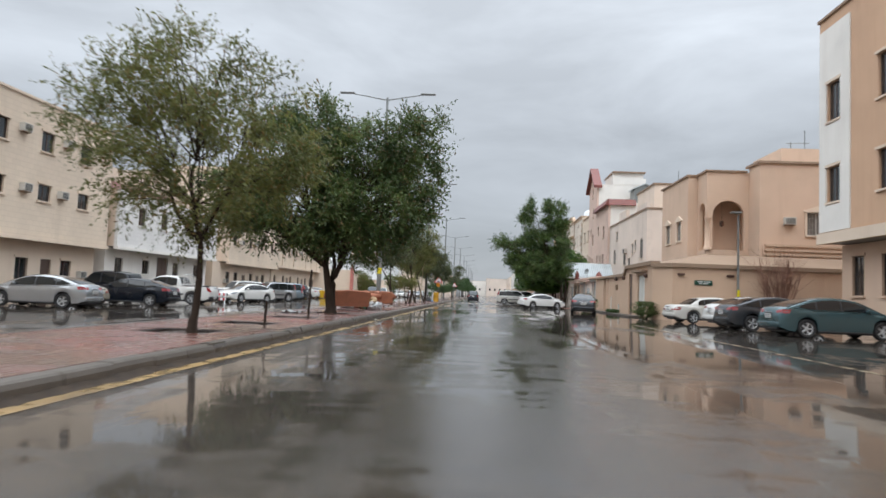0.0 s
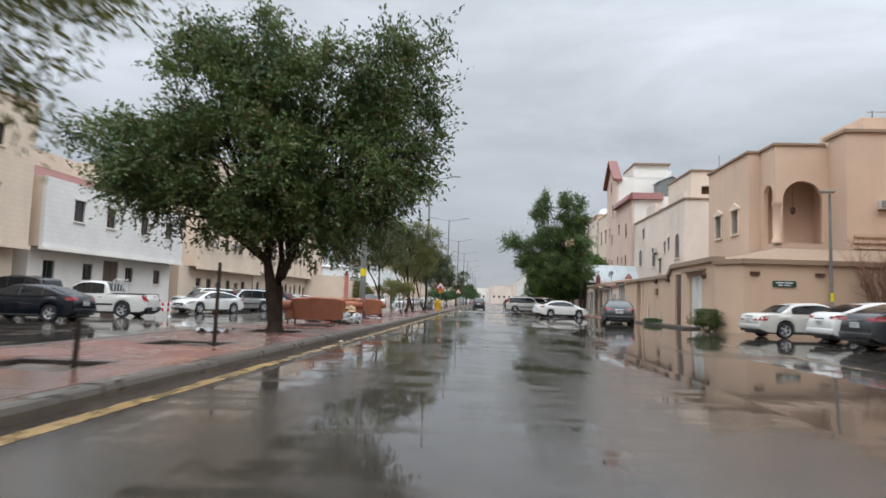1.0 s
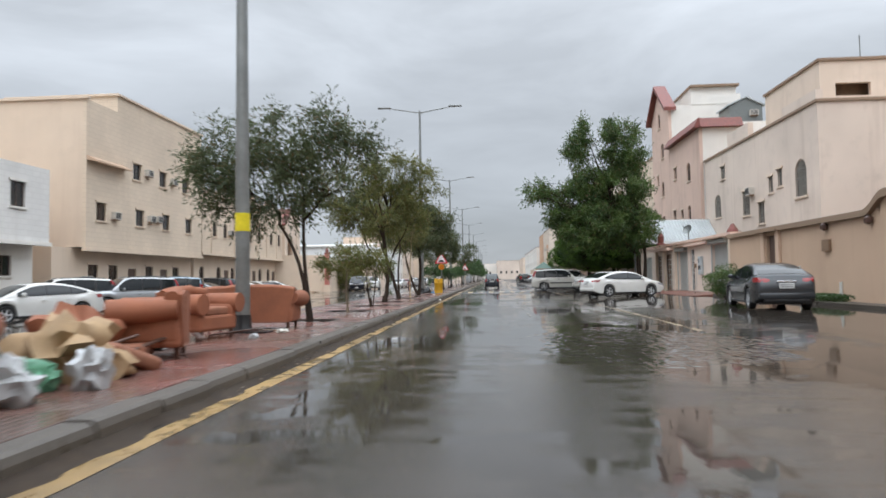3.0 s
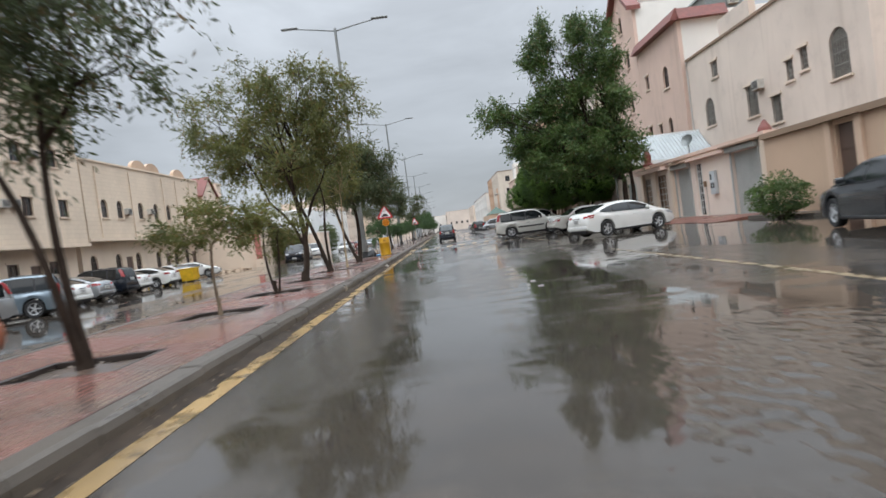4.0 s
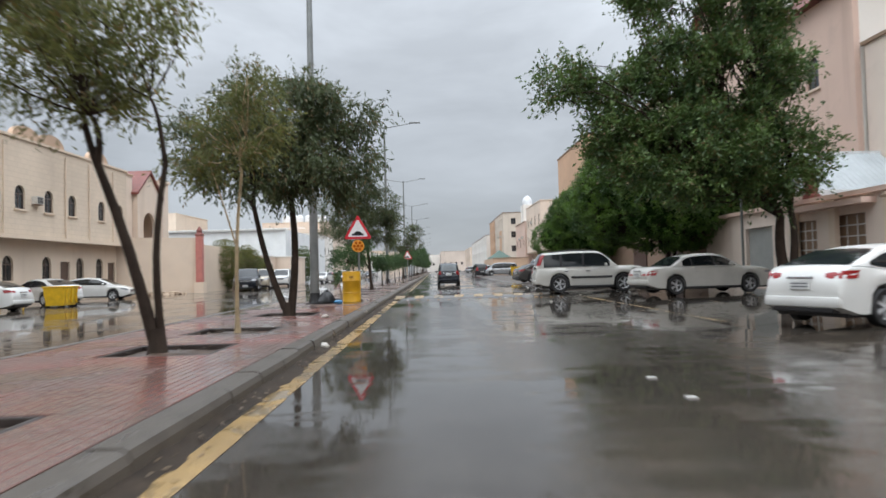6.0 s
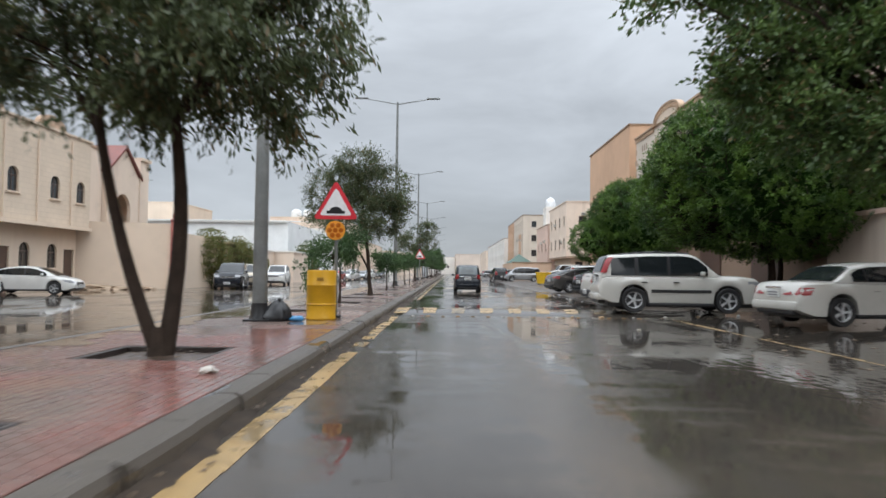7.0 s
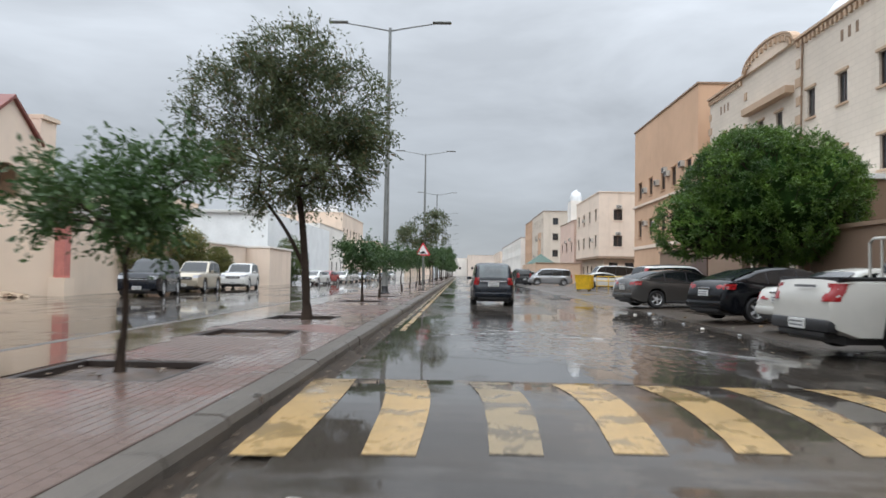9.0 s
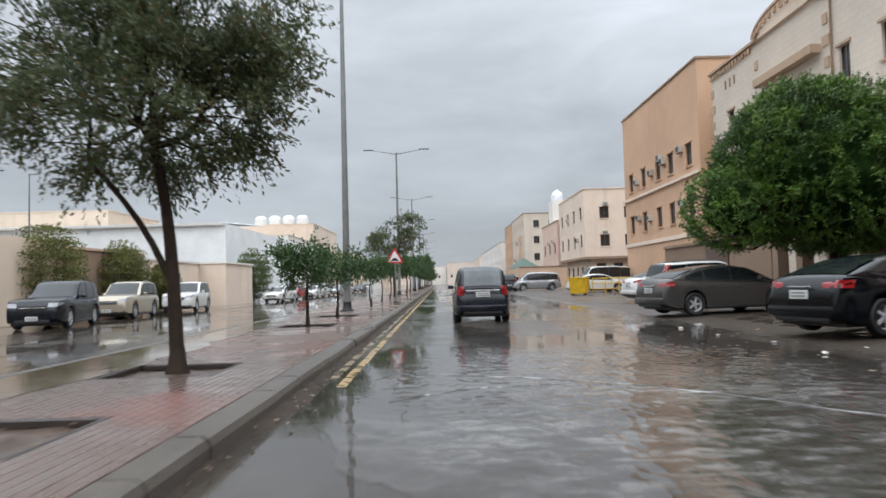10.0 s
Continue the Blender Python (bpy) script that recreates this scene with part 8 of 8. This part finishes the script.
for i, (y, p) in enumerate(((168, P_WHITE), (175, P_SILVER), (182, P_WHITE), (190, P_GREY), (199, P_WHITE), (210, P_WHITE), (224, P_SILVER), (240, P_GREY))):
    car("sedan" if i % 3 else "suv", p, ("white", "silver", "white", "dark grey", "white", "white", "silver", "dark grey")[i] + " car parked far down the street", 8.5 + 0.6 * (i % 3), y, 8 + 5 * (i % 2))
# side lot, left-hand side
car("big_suv", P_NAVY, "dark navy SUV parked by the white house", -24.0, 36.0, 178)
car("saloon", P_BEIGE, "old beige saloon parked in the side lot", -21.2, 27.4, 186)
car("sedan", P_SILVER, "pale silver sedan parked in the side lot", -19.4, 24.0, 184)
car("sedan", P_NAVY, "dark navy sedan parked in the wet side lot", -18.6, 30.2, 182)
car("pickup", P_WHITE, "white single pickup parked in the wet side lot", -19.2, 36.4, 182, category="pickup")
car("sedan", P_WHITE, "white sedan parked askew in the side lot", -18.4, 47.2, 243)
car("suv", P_WHITE, "white crossover parked by the cream house", -21.3, 53.2, 228)
car("suv", P_SILVER, "pale silver crossover parked by the cream house", -18.9, 54.8, 228)
car("big_suv", P_BLUE, "silver blue large crossover parked by the cream house", -19.7, 59.4, 200, scale=0.92)
for x, y, k, p, w, h in ((-21.3, 64.4, "sedan", P_WHITE, "white sedan", 176), (-22.0, 68.0, "sedan", P_SILVER, "pale silver sedan", 178), (-22.4, 71.9, "suv", P_NAVY, "dark navy crossover", 178), (-23.3, 75.6, "sedan", P_WHITE, "white sedan", 176),
                         (-22.9, 79.0, "sedan", P_WHITE, "white sedan", 180), (-24.0, 86.5, "sedan", P_WHITE, "white sedan", 150), (-24.3, 92.5, "sedan", P_WHITE, "white sedan", 10)):
    car(k, p, w + " parked facing the houses across the lot", x, y, h)
car("big_suv", P_NAVY, "dark large SUV parked facing down the lot", -18.0, 105.6, 281)
car("big_suv", P_BEIGE, "beige large SUV parked along the wall", -18.7, 113.0, 276)
car("big_suv", P_WHITE, "white off-road SUV parked along the wall", -18.9, 122.0, 276)
car("sedan", P_WHITE, "white sedan at the end of the lot", -17.6, 142.0, 262)
car("sedan", P_RED, "red sedan at the end of the lot", -18.0, 150.0, 262)
for i, (y, p) in enumerate(((158, P_WHITE), (166, P_WHITE), (176, P_SILVER), (190, P_WHITE), (205, P_GREY), (222, P_WHITE))):
    car("suv" if i % 2 else "sedan", p, ("white", "white", "silver", "white", "dark grey", "white")[i] + " car far along the side lot", -17.5 - 0.5 * (i % 2), y, 265)


# ---- yellow skips ----
def skip(x, y, rot, label, size=1.0):
    g = thing("rubbish_skip", label, "skip", pose(x, y, ground_z(x), 0, 0, rot) @ Matrix.Scale(size, 4), "yellow skips")
    b = Shape()
    b.add([(-0.75, -0.5, 0.12), (0.75, -0.5, 0.12), (0.75, 0.5, 0.12), (-0.75, 0.5, 0.12), (-0.9, -0.62, 1.2), (0.9, -0.62, 1.2), (0.9, 0.62, 1.2), (-0.9, 0.62, 1.2), (-0.82, -0.55, 1.2), (0.82, -0.55, 1.2), (0.82, 0.55, 1.2), (-0.82, 0.55, 1.2), (-0.7, -0.45, 0.3), (0.7, -0.45, 0.3), (0.7, 0.45, 0.3), (-0.7, 0.45, 0.3)],
          [(3, 2, 1, 0), (0, 1, 5, 4), (1, 2, 6, 5), (2, 3, 7, 6), (3, 0, 4, 7), (4, 5, 9, 8), (5, 6, 10, 9), (6, 7, 11, 10), (7, 4, 8, 11), (8, 9, 13, 12), (9, 10, 14, 13), (10, 11, 15, 14), (11, 8, 12, 15), (12, 13, 14, 15)])
    part("bin_body", b, SKIP_Y, g)
    for sx in (-0.6, 0, 0.6):
        part("rib", Shape().box((sx - 0.04, -0.66, 0.25), (sx + 0.04, -0.565, 1.15)), SKIP_Y, g)
    part("rim_rail", Shape().tube([(-0.92, -0.64, 1.22), (0.92, -0.64, 1.22), (0.92, 0.64, 1.22), (-0.92, 0.64, 1.22), (-0.92, -0.64, 1.22)], [0.035] * 5, 6), SKIP_Y, g)
    for sx in (-0.6, 0.6):
        for sy in (-0.4, 0.4):
            part("castor", Shape().tube([(sx - 0.03, sy, 0.07), (sx + 0.03, sy, 0.07)], [0.07, 0.07], 10), TYRE, g)
    return g


skip(-20.8, 82.4, 95, "yellow steel rubbish skip in the side lot", 0.84)
skip(7.4, 124.6, 72, "yellow steel rubbish skip on the roadside")
for x, y, rot, half in ((10.0, 125.6, 0, 1.4), (-22.4, 80.6, 12, 0.75)):
    fr_ = thing("skip_frame", "yellow tubular frame beside the skip", "frame", pose(x, y, ground_z(x), 0, 0, rot), "skip frames")
    for z in (0.35, 0.75, 1.1):
        part("rail", Shape().tube([(-half, 0, z), (half, 0, z)], [0.035, 0.035], 7), SKIP_Y, fr_)
    for u in (-1.0, -0.35, 0.35, 1.0):
        part("post", Shape().tube([(u * half, 0, 0), (u * half, 0, 1.12)], [0.035, 0.035], 7), SKIP_Y, fr_)

# ---- paving of the median and kerb stones ----
def paver_mat():
    k = Nodes("wet_red_paver")
    rnd = k.n.new("ShaderNodeNewGeometry").outputs["Random Per Island"]
    obj = k.n.new("ShaderNodeObjectInfo").outputs["Random"]
    mixr = k.math("FRACT", k.math("ADD", rnd, obj), 0.0)
    base = k.mix(mixr, (0.175, 0.060, 0.046), (0.24, 0.092, 0.070))
    base = k.mix(k.span(mixr, 0.7, 0.72, 0, 0.5), base, (0.15, 0.085, 0.07))
    mud = k.noise(0.35, 5, 0.65, None, 0.5)
    sp = k.n.new("ShaderNodeSeparateXYZ")
    k.link(k.place, sp.inputs[0])
    washed = k.span(sp.outputs["Y"], 66.0, 82.0, -0.05, 0.12)
    base = k.mix(k.span(k.math("ADD", mud, washed), 0.38, 0.58, 0, 0.9), base, (0.112, 0.080, 0.064))
    fine = k.noise(120, 2, 0.6)
    base = k.mix(k.span(fine, 0.4, 0.75, 0, 0.3), base, (0.08, 0.06, 0.05))
    film = k.noise(0.55, 4, 0.6, None, 0.3)
    mask = k.span(film, 0.42, 0.60, 0, 1, True)
    rough = k.span(mask, 0, 1, 0.34, 0.06)
    return k.put(color=base, rough=rough, normal=k.bump(fine, 0.2, 0.004), ior=1.4)


PAVER = paver_mat()


def paver_at(s, x, y, rng, w=0.096, d=0.196):
    z1 = rng.uniform(-0.002, 0.002)
    c = 0.006
    z0, zt = MED_Z - 0.04, MED_Z + z1
    a = [(x, y, z0), (x + w, y, z0), (x + w, y + d, z0), (x, y + d, z0)]
    b = [(x, y, zt - c), (x + w, y, zt - c), (x + w, y + d, zt - c), (x, y + d, zt - c)]
    t = [(x + c, y + c, zt), (x + w - c, y + c, zt), (x + w - c, y + d - c, zt), (x + c, y + d - c, zt)]
    f = [(8, 9, 10, 11)]
    for i in range(4):
        j = (i + 1) % 4
        f += [(i, j, 4 + j, 4 + i), (4 + i, 4 + j, 8 + j, 8 + i)]
    s.add(a + b + t, f)


def beside_pits(x, y, d=0.195):
    """The length of a paver that is left where a tree pit cuts it: (start, length) or None."""
    if abs(x + 0.047 + 5.8) > 0.72:
        return y, d
    for p in PITS:
        a, b = p - 0.69, p + 0.69
        if y + d <= a or y >= b:
            continue
        if y < a - 0.03:
            return y, a - y
        if y + d > b + 0.03:
            return b, y + d - b
        return None
    return y, d


rng = random.Random(5)
field = Shape()
singles = []
row = 0
y = -3.0
while y < 104:
    for col in range(35):
        x, yy = MED_X0 + col * 0.1, y + (0.1 if col % 2 else 0.0)
        left_over = beside_pits(x, yy)
        if left_over:
            if 62.3 <= yy < 64.1 and len(singles) < 300:
                singles.append((x, yy))
            else:
                paver_at(field, x, left_over[0], rng, d=left_over[1])
    y += 0.2
f = new("paver_field", field.mesh("paver_field", PAVER))
f.parent = median
tagged(f, "wet red concrete pavers with muddy film", "", "", "stuff")
one = Shape()
paver_at(one, 0, 0, random.Random(1))
one_mesh = one.mesh("paver", PAVER)
for x, y in singles:
    part("paver", one_mesh, PAVER, median, at=Matrix.Translation((x, y, rng.uniform(-0.003, 0.003))))
far_pav = Shape().box((MED_X0, 104, 0.1), (MED_X1, 420, MED_Z))
part("far_paving", far_pav, PAVER, median)

# tree pits
for p in PITS:
    g = thing("tree_pit", "soil-filled tree pit edged in concrete in the pavers", "tree pit", group="tree pits")
    s = Shape()
    n = 12
    vs = []
    for j in range(n + 1):
        for i in range(n + 1):
            x, y = -5.8 + (i / n - 0.5) * 1.36, p + (j / n - 0.5) * 1.28
            vs.append((x, y, MED_Z - 0.078 + 0.012 * noise.noise((x * 2, y * 2, 0)) + 0.016 * noise.noise((x * 9, y * 9, 0)) + (0.055 if 3 < i < 9 and 3 < j < 9 else 0) * (0.8 + 0.5 * noise.noise((x, y, 3)))))
    s.add(vs, [(j * (n + 1) + i, j * (n + 1) + i + 1, (j + 1) * (n + 1) + i + 1, (j + 1) * (n + 1) + i) for j in range(n) for i in range(n)])
    part("soil", s, SOIL, g, smooth=60)
    for a, b in (((-6.52, p - 0.68), (-5.08, p - 0.63)), ((-6.52, p + 0.63), (-5.08, p + 0.68)), ((-6.52, p - 0.63), (-6.47, p + 0.63)), ((-5.13, p - 0.63), (-5.08, p + 0.63))):
        part("edging", Shape().rounded(((a[0] + b[0]) / 2, (a[1] + b[1]) / 2, MED_Z - 0.043), (b[0] - a[0], b[1] - a[1], 0.08), 0.012, None, 1), PIT_EDGE, g)

# kerb stones
kerb = thing("kerb", "wet grey concrete kerb stones along the median", "kerb", kind="structure")
stone = Shape()
L = 0.985
sec = [(0, -0.15), (0.26, -0.15), (0.26, 0.13), (0.235, 0.185), (0.19, 0.205), (0, 0.205)]
stone.add([(x, 0, z) for x, z in sec] + [(x, L, z) for x, z in sec], [tuple(range(6)), tuple(range(11, 5, -1))] + [(i, (i + 1) % 6 + 0 * i, 6 + (i + 1) % 6, 6 + i) for i in range(6)])
kerb_mesh = stone.mesh("kerb_stone", KERB)
rng = random.Random(9)
for i in range(160):
    part("kerb_stone", kerb_mesh, KERB, kerb, at=pose(-4.215 + rng.uniform(-0.008, 0.008), -12 + i, rng.uniform(-0.008, 0.008), 0, 0, rng.uniform(-0.4, 0.4)))
part("far_kerb", Shape().box((-4.215, 148, -0.2), (-3.96, 420, 0.2)), KERB, kerb)
back = Shape().box((MED_X0 - 0.16, -60, -0.4), (MED_X0 - 0.003, 420, MED_Z + 0.004))
solo("back_kerb", back, KERB, "low wet kerb on the lot side of the median", "kerb", "structure")

# red tiled aprons before the gates
for x0, x1, y0, y1 in ((9.0, 11.05, 58.0, 68.4),):
    s = Shape()
    n = 12
    for i in range(n):
        a, b = x0 + (x1 - x0) * i / n, x0 + (x1 - x0) * (i + 1) / n
        for j in range(int((y1 - y0) / 0.6)):
            c = y0 + 0.6 * j
            za, zb = 0.13 + 0.12 * i / n, 0.13 + 0.12 * (i + 1) / n
            s.add([(a + 0.006, c + 0.006, za + 0.01), (b - 0.006, c + 0.006, zb + 0.01), (b - 0.006, c + 0.594, zb + 0.01), (a + 0.006, c + 0.594, za + 0.01)], [(0, 1, 2, 3)])
    s.add([(x0, y0, 0.132), (x1, y0, 0.252), (x1, y1, 0.252), (x0, y1, 0.132), (x0, y0, 0.0), (x1, y0, 0.0), (x1, y1, 0.0), (x0, y1, 0.0)], [(0, 1, 2, 3), (0, 4, 5, 1), (3, 2, 6, 7), (0, 3, 7, 4)])
    solo("apron", s, TILE_RED, "wet red tiled apron in front of the gates", "paving", "structure")
solo("footway", Shape().box((10.0, 39.0, -0.1), (10.94, 57.4, 0.24)), KERB, "narrow wet concrete footway along the wall", "pavement", "structure")
# fallen leaves and litter on the parking strip
rng = random.Random(21)
s = Shape()
for i in range(420):
    x, y = rng.uniform(2.2, 10), rng.uniform(64, 104)
    s.prism([(-0.05, -0.02), (0.05, -0.03), (0.06, 0.02), (-0.02, 0.04)], 0.006, pose(x, y, ground_z(x) + 0.004, rng.uniform(-8, 8), rng.uniform(-8, 8), rng.uniform(0, 360)) @ Matrix.Diagonal((rng.uniform(0.4, 1.1),) * 3 + (1,)))
for i in range(900):
    y = rng.uniform(30, 92)
    heap = 0.5 + 0.5 * noise.noise((0.0, y * 0.8, 4.0))
    if rng.random() > heap:
        continue
    x = -3.93 + abs(rng.gauss(0, 0.16))
    s.prism([(-0.05, -0.02), (0.05, -0.03), (0.06, 0.02), (-0.02, 0.04)], 0.006, pose(x, y, 0.05 * max(0.0, 1 - (x + 3.95) / 0.2) + 0.012, rng.uniform(-15, 15), rng.uniform(-15, 15), rng.uniform(0, 360)) @ Matrix.Diagonal((rng.uniform(0.2, 0.55),) * 3 + (1,)))
for p in PITS:
    for i in range(34):
        x, y = -5.8 + rng.gauss(0, 0.35), p + rng.gauss(0, 0.3)
        s.prism([(-0.05, -0.02), (0.05, -0.03), (0.06, 0.02), (-0.02, 0.04)], 0.006, pose(x, y, MED_Z - 0.035, rng.uniform(-10, 10), rng.uniform(-10, 10), rng.uniform(0, 360)) @ Matrix.Diagonal((rng.uniform(0.3, 0.8),) * 3 + (1,)))
solo("fallen_leaves", s, LEAF_LITTER, "scattered wet brown leaves on asphalt", "leaves", "stuff")
for i, (x, y, k) in enumerate(((-3.95, 59.6, 1.2), (-3.4, 24.2, 0.7), (-3.75, 21.4, 0.9), (1.9, 72.0, 0.5), (-4.6, 64.0, 0.9))):
    g = thing("litter", "crumpled wet paper scrap by the kerb", "litter", pose(x, y, (MED_Z if x < -4 else 0.0) + 0.003, 0, 0, 50 * i), "paper litter")
    part("scrap", Shape().blob((0, 0, 0.035 * k), (0.09 * k, 0.07 * k, 0.045 * k), i + 30, 0.6, 2.5, 2), LITTER, g)
    part("fold", Shape().blob((0.05 * k, 0.02, 0.03 * k), (0.05 * k, 0.04 * k, 0.03 * k), i + 50, 0.6, 2.5, 2), LITTER, g)
for i, (x, y) in enumerate(((3.29, 93.87), (3.99, 94.31), (3.94, 94.51), (3.3, 91.86), (4.39, 92.42), (3.59, 90.14), (3.41, 88.28), (5.07, 88.92), (3.64, 86.75), (4.29, 88.67), (1.99, 75.9), (2.92, 76.1), (3.85, 76.2), (4.8, 76.3), (5.89, 76.2), (0.74, 75.8), (1.17, 75.9))):
    k = (0.55, 0.4, 0.75, 0.5)[i % 4]
    g = thing("litter", "pale scrap of litter on the muddy parking strip", "litter", pose(x, y, ground_z(x) + 0.003, 0, 0, 70 * i), "strip litter")
    part("scrap", Shape().blob((0, 0, 0.03 * k), (0.11 * k, 0.06 * k, 0.04 * k), i + 70, 0.6, 2.5, 2), (LITTER, CARD, BAG_WHITE)[i % 3], g)
# low striped barrier beside the pickup
g = thing("barrier", "low white barrier with red stripes in the wet lot", "barrier", pose(-16.9, 38.0, ground_z(-16.9), 0, 0, 12))
for sx in (-0.34, 0.34):
    part("post", Shape().box((sx - 0.025, -0.025, 0), (sx + 0.025, 0.025, 0.78)), METAL_WHITE, g)
    part("foot", Shape().rounded((sx, 0, 0.03), (0.08, 0.46, 0.06), 0.012, None, 1), METAL_WHITE, g)
for z in (0.36, 0.66):
    b = part("board", Shape().rounded((0, -0.042, z), (0.86, 0.03, 0.16), 0.008, None, 1), METAL_WHITE, g)
    for sx in (-0.29, 0.0, 0.29):
        part("stripe", Shape().box((sx - 0.06, -0.0605, z - 0.075), (sx + 0.06, -0.0575, z + 0.075)), SIGN_RED, b)
